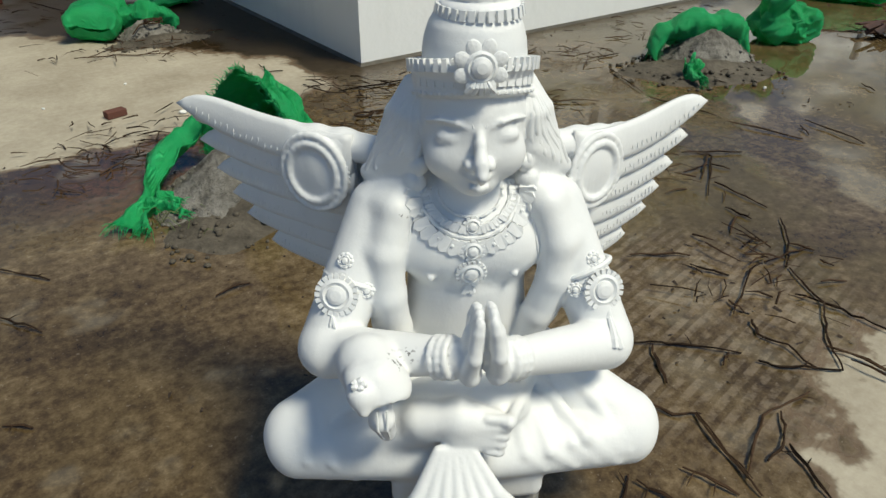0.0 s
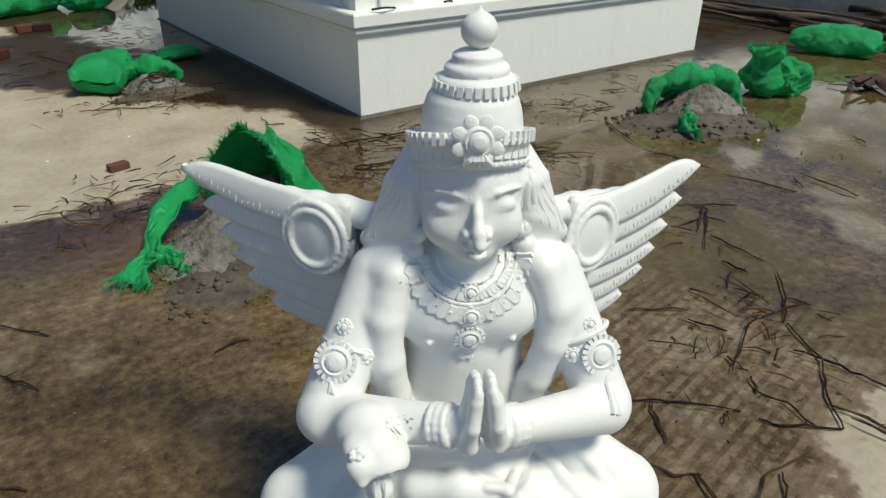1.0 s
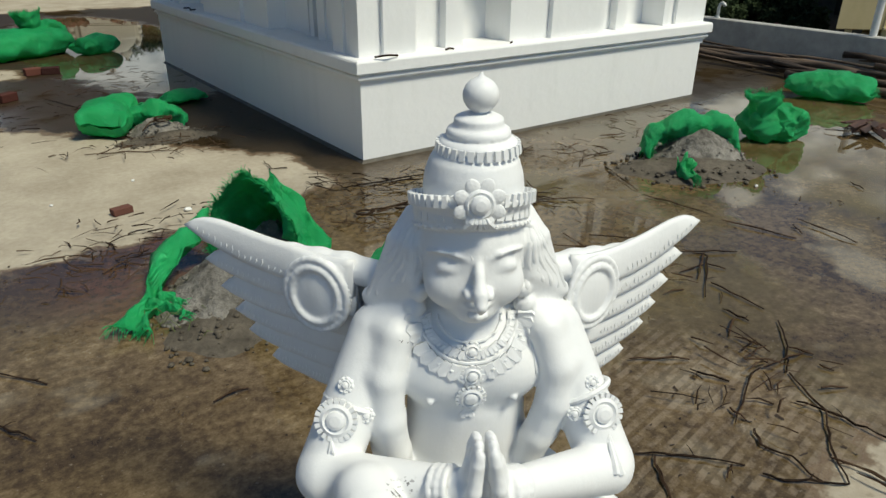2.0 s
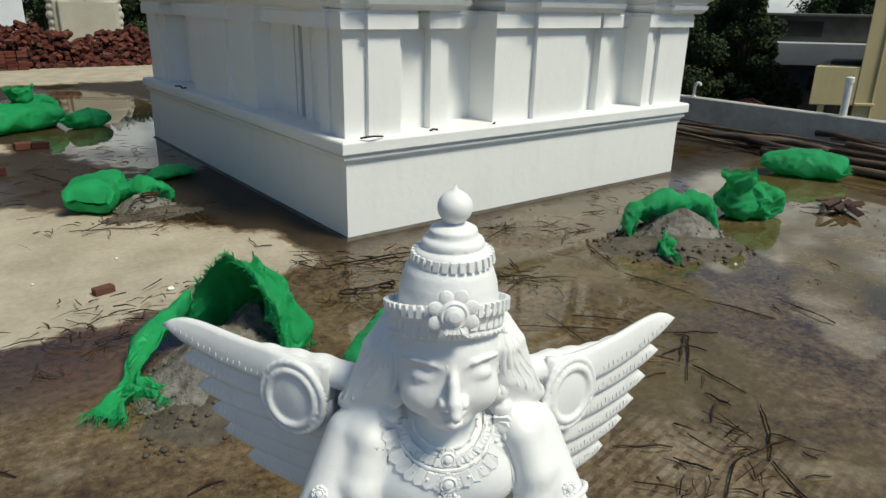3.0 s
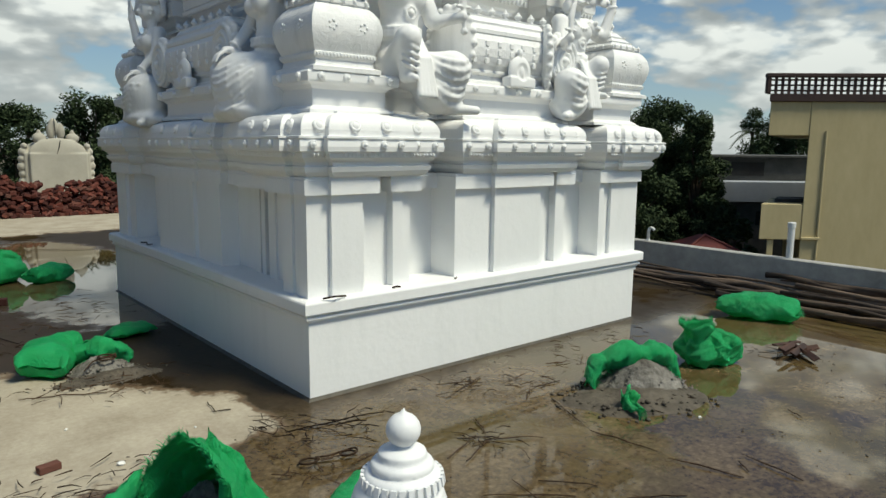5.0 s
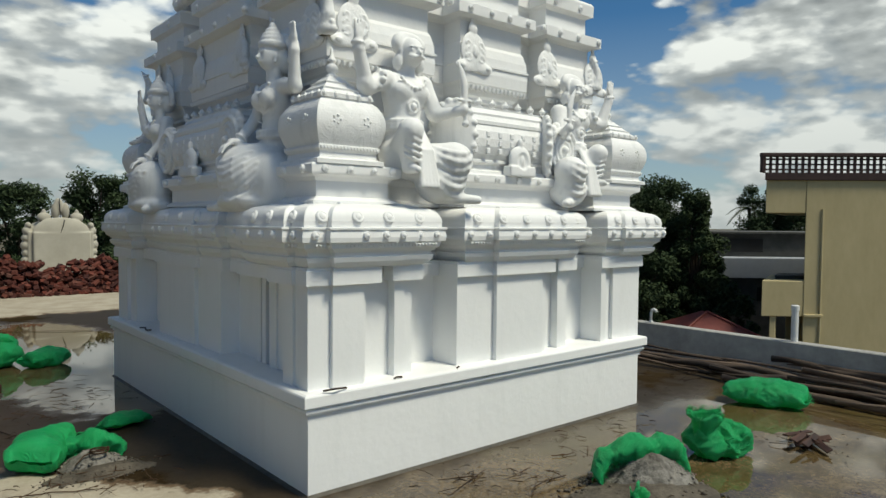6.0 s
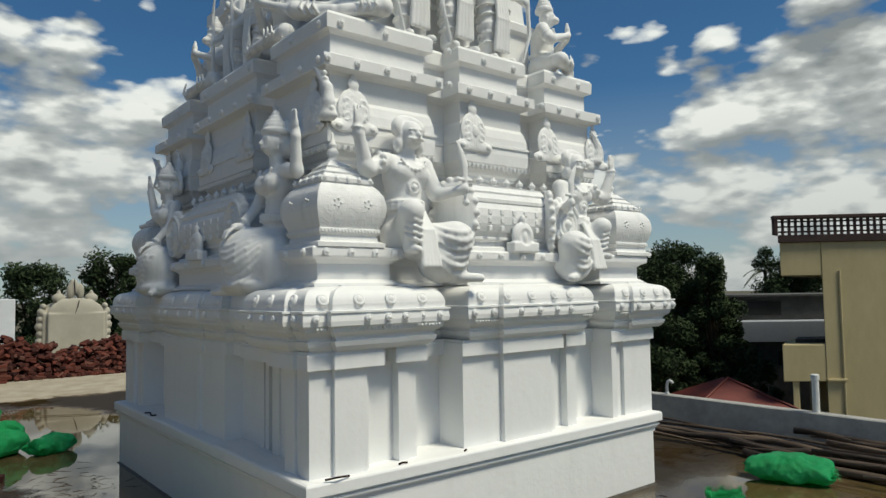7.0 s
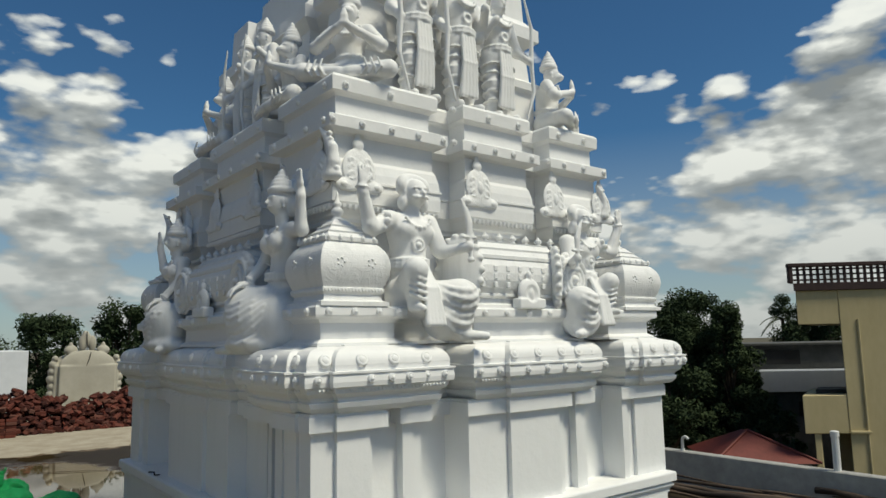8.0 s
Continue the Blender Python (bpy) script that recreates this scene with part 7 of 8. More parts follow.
def rolled_sack(x, y, turn, w, h, seed, label):
    """A torn sack whose rim stands rolled in an arch, the rest slumped behind it."""
    rnd = random.Random(seed)
    root = thing("sack", label, "sack", group="green sacks", at=(x, y, 0), turn=turn)

    def roll(u, v):
        t = math.pi * (0.02 + 0.96 * v)
        cx, cz = -w * math.cos(t), h * math.sin(t) ** 0.62
        r = (0.052 + 0.036 * math.sin(t)) * (1 + 0.22 * math.sin(23 * v + seed) * math.sin(t))
        a = radians(-70 + 250 * u)
        out = Vector((-math.cos(t) * 0.5, 0, 1)).normalized()
        p = Vector((cx, 0.02 * math.sin(9 * v), cz)) + out * r * math.sin(a) - Vector((0, r * math.cos(a), 0)) - out * 0.05
        p.z = max(p.z, 0.006)
        return p

    bm, rows = cloth(roll, 16, 90, 0.034, seed, 9.0)
    edge = [v.co.copy() for v in rows[0]][4:-4]
    fabric("rolled_rim", bm, root)
    part("frayed_edge", fray(edge, Vector((0, -0.8, -0.4)), rnd, 0.045), M_SACK, root)

    def slump(u, v):
        t = math.pi * (0.04 + 0.92 * v)
        k = 1 - 0.45 * u
        return (-w * 0.97 * k * math.cos(t), 0.06 + 0.30 * u, max(0.004, h * 0.92 * math.sin(t) ** 0.62 * (1 - u) ** 0.9))

    back, _ = cloth(slump, 14, 60, 0.05, seed + 3, 7.0)
    fabric("fabric", back, root)
    return root


def full_sack(x, y, turn, length, width, height, seed, label, tuft=True):
    """A filled sack lying flat, with pinched ends."""
    rnd = random.Random(seed)
    root = thing("sack", label, "sack", group="green sacks", at=(x, y, 0), turn=turn)

    def skin(u, v):
        t = 2 * u - 1
        pinch = (1 - abs(t) ** 5) ** 0.42 if abs(t) < 1 else 0.0
        ear = 0.82 + 0.18 * pinch
        a = 2 * math.pi * v
        ca, sa = math.cos(a), math.sin(a)
        cx = math.copysign(abs(ca) ** 0.7, ca) * width / 2 * ear
        cz = height * 0.5 * (1 + math.copysign(abs(sa) ** 0.8, sa) * max(pinch, 0.10))
        return (t * length / 2 + 0.03 * math.sin(a * 2 + seed), cx, cz * (1 if pinch > 0.3 else 0.85))

    bm, rows = cloth(skin, 48, 60, 0.042, seed, 5.0)
    bmesh.ops.remove_doubles(bm, verts=bm.verts, dist=0.0005)
    ob = part("fabric", bm, M_SACK, root, smooth=True)
    if tuft:
        rows_end = [Vector((length / 2, width * 0.33 * math.cos(k / 10 * 6.283), height * 0.42 + height * 0.1 * math.sin(k / 10 * 6.283))) for k in range(11)]
        part("frayed_edge", fray(rows_end, Vector((1, 0, 0.2)), rnd, 0.07), M_SACK, root)
    return root


def bundle(x, y, turn, w, h, seed, label):
    """A half-empty sack crumpled into a lump, with its neck standing up."""
    rnd = random.Random(seed)
    root = thing("sack", label, "sack", group="green sacks", at=(x, y, 0), turn=turn)

    def lump(u, v):
        a = 2 * math.pi * v
        r = math.sin(math.pi * min(1, u * 0.94 + 0.06)) ** 0.6
        pleat = 1 + 0.10 * math.sin(a * 7 + 5 * u + seed) * (0.4 + u)
        return (w * 0.5 * r * pleat * math.cos(a), w * 0.38 * r * pleat * math.sin(a), h * (1 - math.cos(math.pi * u)) / 2)

    bm, _ = cloth(lump, 36, 70, 0.075, seed, 7.0)
    part("fabric", bm, M_SACK, root, smooth=True)
    neck, rows = cloth(lambda u, v: (-w * 0.28 + (0.10 + 0.16 * u) * w * math.cos(6.283 * v) * (1 + 0.2 * math.sin(31 * v)), -w * 0.12 + (0.10 + 0.16 * u) * w * math.sin(6.283 * v), h * (0.55 + 0.75 * u)), 8, 30, 0.05, seed + 4, 8.0)
    edge = [v.co.copy() for v in rows[-1]]
    fabric("neck", neck, root)
    part("frayed_edge", fray(edge, Vector((0, 0, 1)), rnd, 0.05), M_SACK, root)
    return root


def strip(pts, widths, seed, root, name="loose_strip"):
    """A torn strip of sack along a line of points."""
    P = [Vector(p) for p in pts]

    def sheet(u, v):
        s = u * (len(P) - 1)
        i = min(int(s), len(P) - 2)
        p = P[i].lerp(P[i + 1], s - i)
        d = (P[i + 1] - P[i])
        side = Vector((-d.y, d.x, 0)).normalized()
        w = widths[i] + (widths[i + 1] - widths[i]) * (s - i)
        t = 2 * v - 1
        return p + side * w * t + Vector((0, 0, 0.045 * math.cos(t * 4.5 + 3 * u) * min(1, p.z * 8 + 0.4) + 0.03))

    bm, rows = cloth(sheet, 24, 8, 0.045, seed, 9.0)
    edge = [v.co.copy() for v in rows[-1]]
    fabric(name, bm, root)
    part("frayed_edge", fray(edge, (P[-1] - P[-2]).normalized(), random.Random(seed), 0.06), M_SACK, root)


# the torn sack behind the statue's wing, its sand and its trailing strip
near_sack = open_sack(-1.36, -1.24, -52, 0.26, 0.46, 0.46, 3, "torn open green woven sack with grey sand inside", 0.0)
near_sack_inv = near_sack.matrix_world.inverted()
strip([near_sack_inv @ Vector(p) for p in ((-1.52, -0.98, 0.22), (-1.64, -1.02, 0.17), (-1.78, -1.12, 0.12), (-1.89, -1.26, 0.04), (-1.98, -1.40, 0.02), (-2.09, -1.56, 0.01))], [0.06, 0.09, 0.10, 0.05, 0.03, 0.09], 5, near_sack)
strip([near_sack_inv @ Vector(p) for p in ((-2.00, -1.38, 0.02), (-1.90, -1.46, 0.03), (-1.84, -1.53, 0.01))], [0.03, 0.05, 0.06], 6, near_sack)
strip([near_sack_inv @ Vector(p) for p in ((-1.23, -1.19, 0.43), (-1.19, -1.31, 0.29), (-1.15, -1.40, 0.12), (-1.13, -1.46, 0.01))], [0.05, 0.08, 0.095, 0.10], 9, near_sack, "torn_flap")
sand_heap(-1.52, -1.36, 0.46, 0.32, 0.20, 4, turn=35)
sand_heap(-1.22, -1.14, 0.30, 0.24, 0.20, 9, "grey sand piled inside the torn sack", turn=35)
full_sack(-0.68, -1.76, 40, 0.78, 0.40, 0.20, 8, "green woven sack lying on its side behind the statue")
# the torn sack in front of the temple's south side
mid = rolled_sack(2.24, -1.34, -22, 0.44, 0.33, 11, "torn open green woven sack arched over a sand heap")
strip([mid.matrix_world.inverted() @ Vector(p) for p in ((1.72, -1.62, 0.13), (1.70, -1.68, 0.07), (1.66, -1.75, 0.02))], [0.04, 0.06, 0.02], 14, mid)
sand_heap(2.24, -1.40, 0.42, 0.30, 0.25, 12, turn=-26)
sand_heap(1.98, -1.54, 0.56, 0.36, 0.085, 13, "wet dark sand and clods washed from the torn sack", -26, M_WETSAND, 0.022)
sand_heap(-1.52, -1.56, 0.50, 0.30, 0.07, 14, "wet dark sand and clods below the torn sack", 35, M_WETSAND, 0.020)
bundle(3.28, -1.40, -30, 0.56, 0.30, 15, "crumpled half-empty green woven sack standing in a puddle")
full_sack(5.28, -0.90, -64, 0.84, 0.42, 0.28, 18, "full green woven sack lying near the poles")
# the sacks on the far side of the dry patch
left_sack = rolled_sack(-1.02, 1.92, -14, 0.27, 0.20, 21, "split green woven sack gaping over spilled sand")
full_sack(-1.36, 1.98, 64, 0.62, 0.40, 0.28, 23, "green woven sack half filled with sand", False)
sand_heap(-1.04, 1.74, 0.27, 0.20, 0.13, 24)
sand_heap(-1.02, 1.52, 0.40, 0.20, 0.045, 26, "wet dark sand spilled from the split sack", 0, M_WETSAND, 0.014)
full_sack(-0.52, 2.72, 24, 0.46, 0.26, 0.12, 25, "flat empty green woven sack on the wet roof", False)
full_sack(-1.42, 6.45, 25, 1.15, 0.62, 0.36, 27, "full green woven sack lying at the puddle")
bundle(-1.12, 6.65, 10, 0.62, 0.42, 29, "full green woven sack resting on another")
full_sack(-0.56, 6.30, 30, 0.58, 0.34, 0.24, 31, "slack green woven sack at the puddle's edge", False)


# bricks
BRICK = mesh_of("brick", boxed((-0.11, -0.052, -0.035), (0.11, 0.052, 0.035), 0.006), M_BRICK)
tagged(solo("brick", BRICK, None, "single red clay brick lying on dry cement", "brick", m=pose(-1.763, -0.037, 0.024, 0, 0, 12) @ Matrix.Diagonal((0.56, 0.60, 0.62, 1))))
for x, y, a in ((-1.52, 5.06, 8), (-1.34, 5.02, -14), (-1.95, 3.72, 35)):
    solo("brick", BRICK, None, "red clay brick lying in wet silt by the puddle", "brick", m=pose(x, y, 0.042, 0, 0, a) @ Matrix.Diagonal((0.85, 1.0, 1.2, 1)))
heap = thing("brick_heap", "long tumbled heap of red clay bricks on the roof", "brick heap", at=(0, 0, 0))
rnd = random.Random(12)


def heap_height(x, y):
    along = 0.78 + 0.42 * max(0.0, min(1.0, (0.8 - x) / 1.6)) + 0.10 * math.sin(x * 3.1) + 0.07 * math.sin(x * 7.3)
    return max(0.0, along * (1 - abs((y - 16.75) / 0.95) ** 1.6)) * min(1.0, max(0.0, (3.9 - x) / 0.5))


count = 0
while count < 296:
    x, y = rnd.uniform(-1.6, 3.7), rnd.uniform(15.82, 16.95)
    z = heap_height(x, y)
    if z <= 0.0:
        continue
    tilt = 38 if z > 0.2 else 10
    b = part("brick", BRICK, None, heap)
    b.matrix_local = pose(x, y, max(0.045, z + rnd.uniform(-0.05, 0.03)), rnd.uniform(-tilt, tilt), rnd.uniform(-tilt, tilt), rnd.uniform(0, 360)) @ Matrix.Diagonal((1.12, 1.15, 1.2, 1))
    count += 1
verts, faces = [], []
for k in range(1500):
    x, y = rnd.uniform(-6.0, 3.8), rnd.uniform(15.8, 17.7)
    z = heap_height(x, y) * rnd.uniform(0.25, 0.98)
    if z <= 0:
        continue
    m = pose(x, y, max(0.045, z - 0.03), rnd.uniform(-30, 30), rnd.uniform(-30, 30), rnd.uniform(0, 360))
    n = len(verts)
    verts += [tuple(m @ Vector((sx * 0.12, sy * 0.058, sz * 0.04))) for sx in (-1, 1) for sy in (-1, 1) for sz in (-1, 1)]
    faces += [tuple(n + i for i in f) for f in ((0, 1, 3, 2), (4, 6, 7, 5), (0, 4, 5, 1), (2, 3, 7, 6), (0, 2, 6, 4), (1, 5, 7, 3))]
data = bpy.data.meshes.new("inner_bricks")
data.from_pydata(verts, [], faces)


def heap_material():
    s = Shader("red_brick_heap")
    tone = s.ramp(s.island(), (0.0, (0.030, 0.010, 0.009)), (0.35, (0.070, 0.020, 0.015)), (0.7, (0.140, 0.038, 0.026)), (1.0, (0.12, 0.055, 0.042)))
    s.bump(s.noise(45, 5, 0.7), 0.5, 0.006)
    return s.done(tone, 0.9, spec=0.25)


data.materials.append(heap_material())
part("inner_bricks", data, None, heap)["kind"] = "stuff"
# neat stack at the heap's end
stack = thing("brick_stack", "squared stack of dark red bricks before the heap", "brick stack", at=(-0.55, 15.55, 0))
for c_ in range(6):
    for r_ in range(5):
        b = part("brick", BRICK, None, stack)
        b.matrix_local = pose(-0.50 + 0.235 * r_ + rnd.uniform(-.01, .01), rnd.uniform(-.02, .02), 0.037 + 0.076 * c_, 0, 0, rnd.uniform(-3, 3))


# dry palm stalks and twigs
def stalk(pts, r=0.0047, pale=False):
    rnd = random.Random(int(abs(pts[0][0] * 911 + pts[0][1] * 577)) + len(pts))
    line = []
    for a, b in zip(pts, pts[1:]):
        steps = 5 if math.dist(a, b) > 0.15 else 3
        for k in range(steps):
            u = k / steps
            line.append(Vector((a[0] + (b[0] - a[0]) * u + rnd.uniform(-.005, .005), a[1] + (b[1] - a[1]) * u + rnd.uniform(-.005, .005), 0.008 + rnd.uniform(0, 0.010))))
    line.append(Vector((*pts[-1], 0.008)))
    n = len(line)
    bm = bmesh.new()
    for k in range(3):
        a, b = (0, n) if k == 0 else sorted(rnd.sample(range(n + 1), 2))
        if b - a < 3:
            continue
        off = Vector((rnd.uniform(-1, 1) * r * 1.1, rnd.uniform(-1, 1) * r * 1.1, rnd.uniform(0, r))) if k else Vector()
        piece = [q + off + Vector((rnd.uniform(-1, 1), rnd.uniform(-1, 1), 0)) * r * 0.4 for q in line[a:b]]
        m_ = len(piece)
        tube(piece, [r * (0.55 if k else 0.85) * (0.55 + 0.6 * math.sin(math.pi * (0.12 + 0.76 * i / (m_ - 1)))) * rnd.uniform(0.7, 1.25) for i in range(m_)], 5, bm)
    for _ in range(rnd.choice((0, 1, 1, 2))):
        q = line[rnd.randrange(1, n - 1)]
        a = rnd.uniform(0, 6.283)
        l = rnd.uniform(0.02, 0.07)
        d = Vector((math.cos(a), math.sin(a), 0.1))
        tube([q, q + d * l * 0.6 + Vector((0, 0, .004)), q + d * l], [r * 0.5, r * 0.4, r * 0.15], 4, bm)
    return solo("twig", bm, M_TWIG_PALE if pale else M_TWIG, "dry dark palm stalk lying on the wet roof", "twig", group="stalks scattered on the roof")


stalk(((0.38, -3.15), (0.20, -3.29), (0.02, -3.39)))
stalk(((0.20, -3.29), (0.24, -3.39)))
stalk(((0.02, -3.40), (-0.11, -3.62), (-0.30, -3.73), (-0.42, -3.85)))
stalk(((-0.14, -3.52), (-0.09, -3.68), (-0.08, -3.86)))
stalk(((-0.88, -3.34), (-0.76, -3.44), (-0.62, -3.60)))
stalk(((-0.42, -3.51), (-0.48, -3.57), (-0.46, -3.67), (-0.48, -3.79)))
stalk(((-0.61, -3.84), (-0.83, -3.81), (-1.08, -3.92)))
stalk(((-0.77, -3.84), (-0.90, -3.92), (-0.98, -3.92)))
stalk(((-0.99, -3.68), (-1.02, -3.75), (-1.10, -3.98)))
stalk(((-0.87, -3.92), (-0.96, -4.10)))
stalk(((0.27, -2.93), (0.26, -3.01), (0.27, -3.07)))
stalk(((0.24, -3.01), (0.07, -3.09)))
stalk(((0.45, -2.74), (0.43, -3.05)))
stalk(((0.30, -2.81), (0.71, -2.54), (0.69, -2.46)))
stalk(((-0.44, -2.95), (-0.23, -3.10)))
stalk(((-0.30, -3.15), (-0.23, -3.29)))
stalk(((-0.46, -3.46), (-0.13, -3.32), (-0.04, -3.31)))
stalk(((-0.39, -3.39), (-0.40, -3.47)))
stalk(((-1.10, -3.51), (-1.05, -3.64), (-0.98, -3.69)))
stalk(((-1.20, -3.79), (-1.15, -3.94)))
stalk(((-0.03, -3.32), (0.23, -3.36)))
stalk(((-0.61, -3.66), (-0.58, -3.72), (-0.42, -3.85)))
stalk(((-0.66, -3.57), (-0.72, -3.60)))
stalk(((-0.84, -3.39), (-0.95, -3.54)))
stalk(((-1.34, -3.72), (-1.43, -3.77)))
stalk(((-1.34, -3.74), (-1.31, -3.85)))
stalk(((0.02, -3.53), (0.12, -3.59)))
stalk(((0.18, -3.44), (0.19, -3.50)))
stalk(((-2.65, -1.90), (-2.54, -2.07)))
stalk(((-2.60, -1.54), (-2.45, -1.73)))
stalk(((-1.96, -2.22), (-1.82, -2.21)))
stalk(((-2.72, -2.49), (-2.65, -2.55)))
stalk(((0.01, -3.20), (0.14, -3.18)))
stalk(((1.54, -2.58), (1.46, -2.68)))
stalk(((-0.34, -3.75), (-0.30, -3.96)))
stalk(((0.22, -1.52), (0.57, -1.36), (0.87, -1.57)))
stalk(((0.73, -1.05), (0.63, -1.26)))
stalk(((0.16, -1.42), (0.54, -1.26)))
stalk(((0.02, -1.88), (0.42, -2.21)))
stalk(((0.28, -1.86), (0.18, -2.32)))
stalk(((0.39, -1.96), (0.61, -2.22)))
stalk(((1.24, -2.28), (1.37, -2.70)))
stalk(((1.65, -2.55), (1.60, -2.94)))
stalk(((0.62, -2.41), (0.91, -2.60)))
stalk(((0.75, -2.50), (0.44, -2.67)))
stalk(((0.42, -2.58), (0.61, -2.59)))
stalk(((0.62, -2.60), (0.66, -2.69)))
stalk(((-0.42, -0.42), (0.30, -0.54)))
stalk(((2.65, -2.40), (2.59, -2.53)))
stalk(((1.21, -1.70), (1.28, -2.18)))
stalk(((0.95, -0.34), (1.25, -0.48)))
stalk(((0.81, -0.64), (1.39, -0.41)))
stalk(((1.52, -0.87), (1.83, -0.90)))
stalk(((2.07, -0.54), (2.32, -0.62)))
stalk(((1.45, -1.15), (1.24, -1.63)))
stalk(((-0.23, -2.03), (-0.04, -2.36)))
stalk(((-0.51, 9.79), (0.69, 9.08)))
stalk(((-1.64, 3.58), (-1.43, 3.02)))
stalk(((-1.70, 1.34), (-1.44, 1.26), (-1.07, 1.09)))
stalk(((-1.39, 2.18), (-1.27, 1.50)))
stalk(((-0.63, 0.42), (-0.65, 0.21), (-0.54, 0.20)))
stalk(((-0.61, 1.57), (-0.46, 1.56)))


def shreds(x, y, n, spread, seed, up=0.05):
    """A tangle of shredded stalks and leaf scraps."""
    rnd = random.Random(seed)
    bm = bmesh.new()
    for _ in range(n):
        a, l = rnd.uniform(0, 6.283), rnd.uniform(0.05, 0.20)
        c = Vector((rnd.gauss(0, spread), rnd.gauss(0, spread), rnd.uniform(0.006, up)))
        d = Vector((math.cos(a), math.sin(a), rnd.uniform(-.15, .15))) * l / 2
        bend = Vector((rnd.uniform(-.016, .016), rnd.uniform(-.016, .016), rnd.uniform(0, .012)))
        p, q = c - d, c + d
        p.z, q.z = max(p.z, 0.005), max(q.z, 0.005)
        r = rnd.uniform(0.0014, 0.0048)
        tube([p, c + bend, q], [r, r, r * 0.4], 4, bm)
    return solo("twig_tangle", bm, M_TWIG, "tangle of dark shredded palm stalks on wet cement", "plant litter", group="litter tangles", kind="stuff", m=pose(x, y, 0))


for i, (x, y, n, s) in enumerate(((1.54, -0.80, 26, 0.12), (1.13, -0.48, 22, 0.13), (-0.55, -0.96, 34, 0.16), (-0.27, -0.62, 26, 0.14), (4.20, -1.70, 20, 0.16), (-0.05, -3.35, 9, 0.07), (-0.42, -3.35, 8, 0.07),
                                  (-0.50, -0.25, 22, 0.10), (-1.30, -0.42, 26, 0.16), (-1.95, -0.45, 22, 0.14), (-1.55, 1.35, 30, 0.22), (-0.9, 1.2, 26, 0.2), (-1.8, 2.9, 40, 0.4), (-1.1, 3.8, 40, 0.4), (-0.6, 4.6, 30, 0.35), (0.55, -1.38, 24, 0.11), (2.0, -1.66, 26, 0.16), (2.6, -0.6, 16, 0.2), (3.4, -0.35, 14, 0.2), (0.3, -2.55, 14, 0.1), (-0.25, -3.52, 6, 0.16), (0.12, -3.22, 7, 0.12), (-2.1, -0.75, 26, 0.16), (-1.75, -0.62, 26, 0.15), (0.02, -0.62, 22, 0.12))):
    shreds(x, y, n, s, 60 + i)

# coiled strap by the temple's corner
coil = [Vector((-0.28 + 0.055 * math.cos(a), -0.98 + 0.055 * math.sin(a) * 0.8, 0.012 + 0.004 * a)) for a in np.linspace(0, 6.6, 22)] + [Vector((-0.40, -0.93, 0.02)), Vector((-0.47, -0.90, 0.02))] + [Vector((-0.53 + 0.06 * math.cos(a), -0.93 + 0.05 * math.sin(a), 0.014 + 0.004 * a)) for a in np.linspace(0, 6.0, 20)]
solo("coiled_strap", tube(coil, [0.007] * len(coil), 6), M_TWIG, "dark curled strap lying on wet cement", "strap")
wire = [Vector((-1.00 + 0.07 * math.cos(a), 1.66 + 0.07 * math.sin(a), 0.115 + 0.003 * a)) for a in np.linspace(0, 12.5, 40)] + [Vector((-1.12, 1.64, 0.12)), Vector((-1.20, 1.58, 0.07))]
solo("wire_coil", tube(wire, [0.006] * len(wire), 6), M_TWIG, "dark coil of wire on spilled sand", "wire")
for pts, at in (([(0, 0, 0.79), (0.09, -0.03, 0.80), (0.20, 0.0, 0.785)], (0.10, -0.045)), ([(0, 0, 0.786), (0.04, 0.01, 0.79), (0.08, 0, 0.785)], (0.76, -0.02)), ([(0, 0, 0.786), (0.03, 0.01, 0.79)], (1.42, -0.03)), ([(0, 0, 0.79), (0.03, -0.10, 0.80), (0.0, -0.22, 0.79), (0.03, -0.30, 0.80)], (-0.045, 3.8))):
    solo("twig", tube([Vector(p) + Vector((*at, 0)) for p in pts], [0.008] * len(pts), 5), M_TWIG, "short dark twig lying on the temple plinth", "twig", group="stalks scattered on the roof")
slats = thing("wooden_scraps", "dark broken wooden scraps lying in the puddle", "wood scraps", at=(4.16, -1.78, 0), turn=20)
for k in range(7):
    b = part("scrap", boxed((-0.16, -0.03, -0.008), (0.16, 0.03, 0.008), 0.003), M_SCRAP, slats)
    b.matrix_local = pose(rnd.uniform(-.15, .15), rnd.uniform(-.18, .18), 0.05 + 0.008 * k, rnd.uniform(-38, 38), rnd.uniform(-16, 16), rnd.uniform(0, 180))

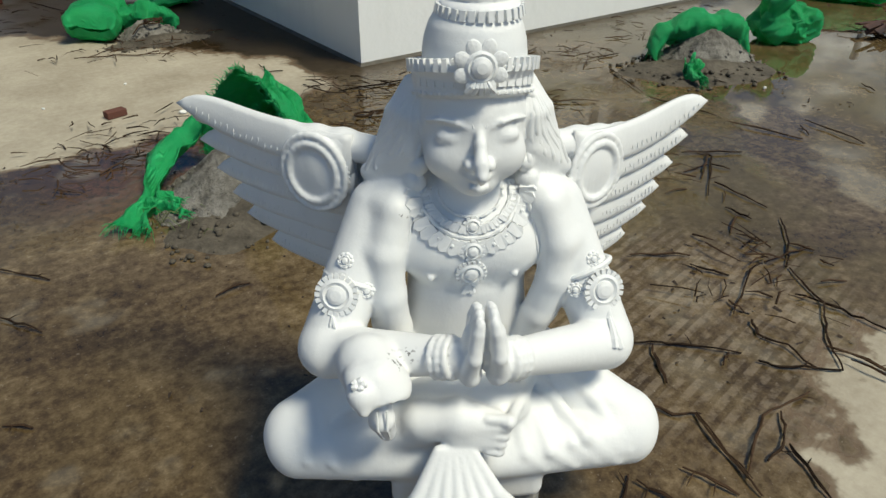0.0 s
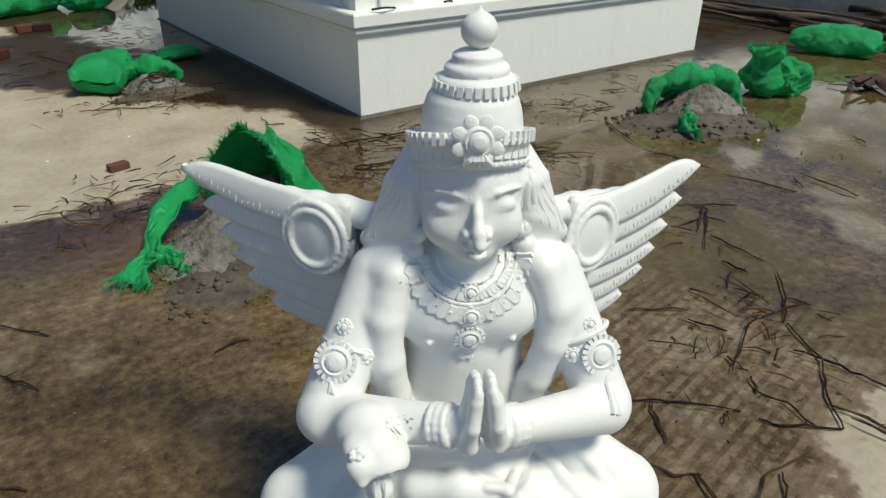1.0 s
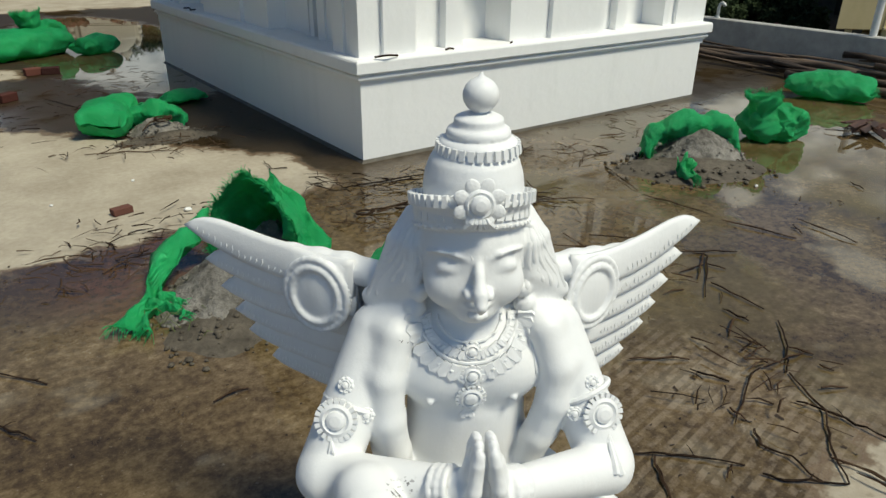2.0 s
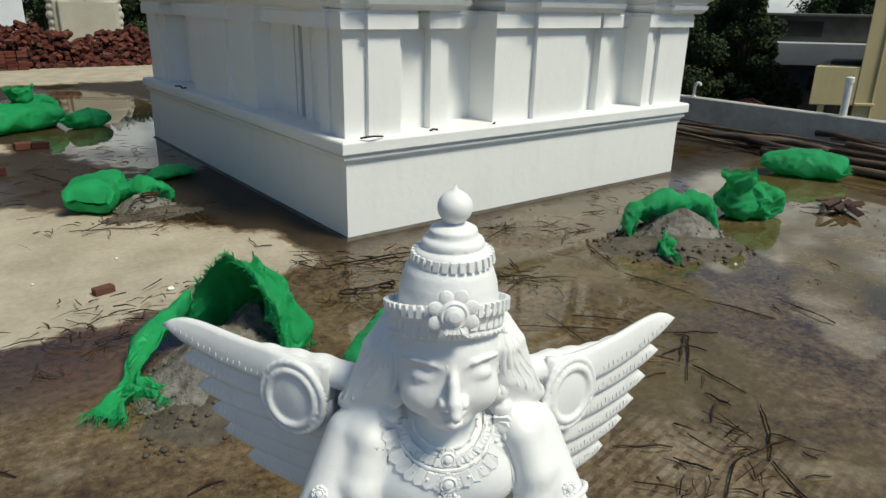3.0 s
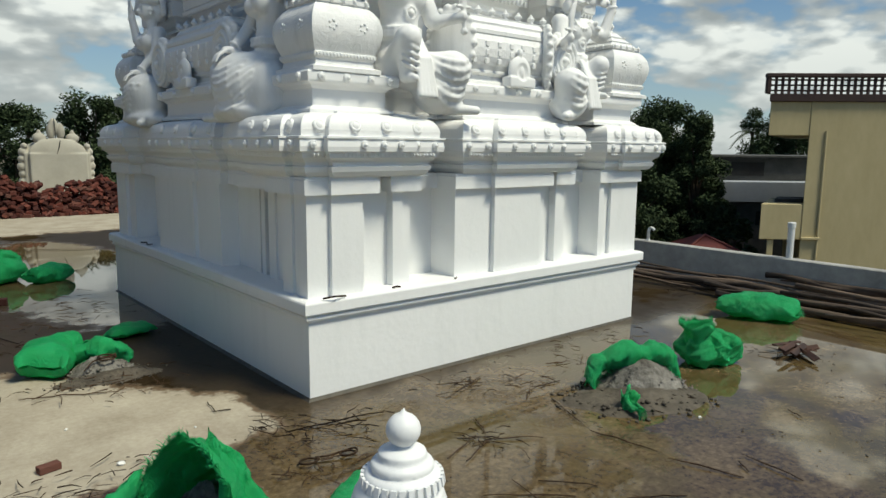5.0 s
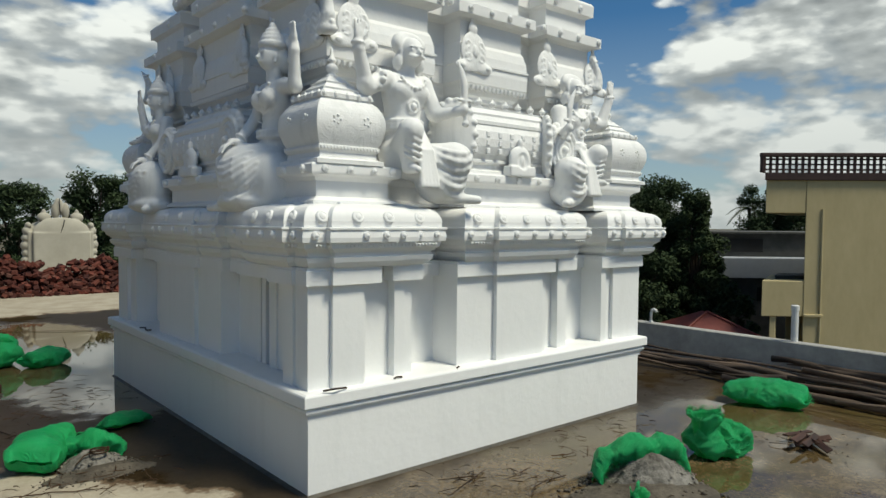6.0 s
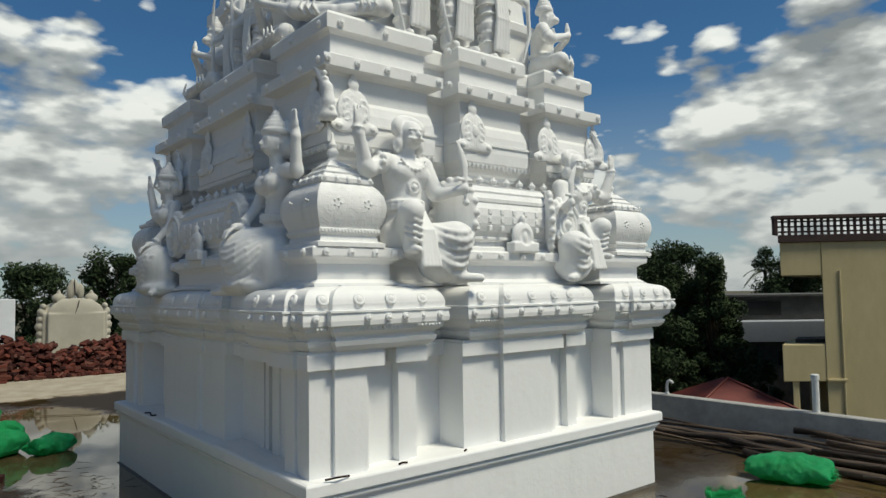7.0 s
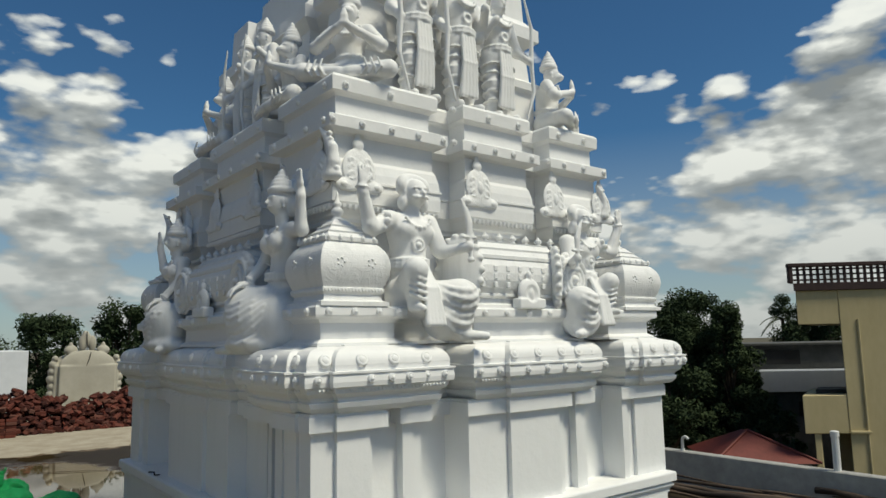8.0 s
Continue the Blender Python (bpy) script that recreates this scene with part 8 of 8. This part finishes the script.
# poles stacked along the parapet
rnd = random.Random(77)
for k in range(26):
    x = 5.80 + 0.036 * k + rnd.uniform(-.08, .08)
    z = 0.04 + rnd.choice((0, 0, 0.06, 0.10)) + (0.10 if k > 16 else 0) + (0.08 if k > 21 else 0)
    mid_y, half = rnd.uniform(-4.5, 1.2), rnd.uniform(1.4, 3.8)
    y0, y1 = mid_y - half, min(mid_y + half, 3.9)
    r = rnd.choice((rnd.uniform(0.014, 0.028), rnd.uniform(0.032, 0.062)))
    drift, tip = rnd.uniform(-.5, .5), rnd.uniform(-.05, .07)
    pts = []
    for i in range(14):
        u = i / 13
        px = x + drift * (u - 0.5) + 0.045 * math.sin(i * 0.9 + k) + rnd.uniform(-.012, .012)
        pts.append(Vector((min(6.70 - r, px), y0 + (y1 - y0) * u, max(r, z + tip * (u - 0.5) * 2 + 0.022 * math.sin(i * 1.3 + k)))))
    solo("pole", tube(pts, [r * (1.12 - 0.035 * i) * rnd.uniform(.85, 1.15) for i in range(14)], 9), M_ROD, "long weathered brown pole stacked along the parapet", "pole", group="poles along the parapet", smooth=True)
for i in range(5):
    shreds(5.75 + 0.15 * rnd.random(), -3.4 + 1.25 * i, 26, 0.22, 90 + i, 0.12)

# short standpipes on the parapet
for y, h, r in ((-0.55, 0.48, 0.044),):
    pipe = thing("vent_pipe", "white plastic pipe standing on the grey parapet", "pipe", at=(6.87, y, 0.50))
    part("pipe", lathe([(r, 0.0), (r, h - 0.05)], 14), M_PIPE, pipe)
    part("cap", lathe([(r * 1.18, h - 0.07), (r * 1.18, h - 0.01), (r * 0.9, h)], 14), M_PIPE, pipe)

hook = thing("hooked_pipe", "thin white plastic pipe bent over at the top", "pipe", at=(6.87, 1.60, 0.50))
part("pipe", tube([(0, 0, 0), (0, 0, 0.14), (0, -0.015, 0.185), (0, -0.05, 0.205), (0, -0.085, 0.19), (0, -0.095, 0.165)], [0.022] * 6, 10), M_PIPE, hook, smooth=True)
part("collar", lathe([(0.032, 0.0), (0.032, 0.025), (0.024, 0.03)], 12), M_PIPE, hook)

# pale stones on the dry cement
for i, (x, y, s_) in enumerate(((-1.41, -0.22, 0.026), (-1.55, 0.55, 0.014), (-0.86, 0.05, 0.012), (-2.1, 0.35, 0.013), (-1.25, -0.22, 0.011), (2.02, -2.05, 0.018))):
    bm = bmesh.new()
    bmesh.ops.create_icosphere(bm, subdivisions=2, radius=1)
    for v in bm.verts:
        v.co *= 1 + 0.35 * noise.noise(v.co * 1.3 + Vector((i * 3.0, 0, 0)))
    solo("pebble", bm, M_PIPE, "small pale chip of stone on the roof", "stone", group="stone chips", m=pose(x, y, s_ * 0.45, 0, 0, 40 * i) @ Matrix.Diagonal((s_, s_ * 0.7, s_ * 0.55, 1)))

# a few blades of grass at the torn sack
bm = bmesh.new()
for _ in range(46):
    a, l = rnd.uniform(0, 6.283), rnd.uniform(0.05, 0.14)
    p = Vector((-1.82 + rnd.gauss(0, .10), -1.52 + rnd.gauss(0, .08), 0.0))
    d = Vector((math.cos(a), math.sin(a), 0))
    tube([p, p + d * l * 0.4 + Vector((0, 0, l * 0.55)), p + d * l + Vector((0, 0, l * 0.35))], [0.0022, 0.0018, 0.0004], 4, bm)
solo("grass_tuft", bm, M_GRASS, "thin green grass blades growing in the sand", "grass", kind="stuff")

# fine litter washed over the roof
verts, faces = [], []
rnd = random.Random(5)
while len(faces) < 1300:
    x, y = rnd.uniform(-4.5, 5.6), rnd.uniform(-4.6, 8.0)
    if -0.05 < x < LX + 0.05 and y > -0.05:
        continue
    if noise.noise(Vector((x * 0.9, y * 0.9, 4.0))) + 0.5 * noise.noise(Vector((x * 3.1, y * 3.1, 9.0))) < rnd.uniform(-0.05, 0.75):
        continue
    if y > -0.25 and x < -0.4 and x + 0.8 * y < -0.1 and rnd.random() < 0.9:
        continue
    a, l, w = rnd.uniform(0, 6.283), rnd.uniform(0.002, 0.009) * rnd.choice((1, 1, 2.2)), rnd.uniform(0.0015, 0.006)
    if rnd.random() < 0.03:
        l *= 2.5
    u, v = Vector((math.cos(a), math.sin(a), 0)) * l, Vector((-math.sin(a), math.cos(a), 0)) * w
    p = Vector((x, y, 0.003))
    n = len(verts)
    verts += [tuple(p - u - v), tuple(p + u - v * 0.6), tuple(p + u + v * 0.6 + Vector((0, 0, 0.004))), tuple(p - u + v + Vector((0, 0, 0.005)))]
    faces.append((n, n + 1, n + 2, n + 3))
data = bpy.data.meshes.new("leaf_litter")
data.from_pydata(verts, [], faces)
data.materials.append(M_LITTER)
solo("leaf_litter", data, None, "fine dark leaf scraps strewn over the wet roof", "plant litter", kind="stuff")
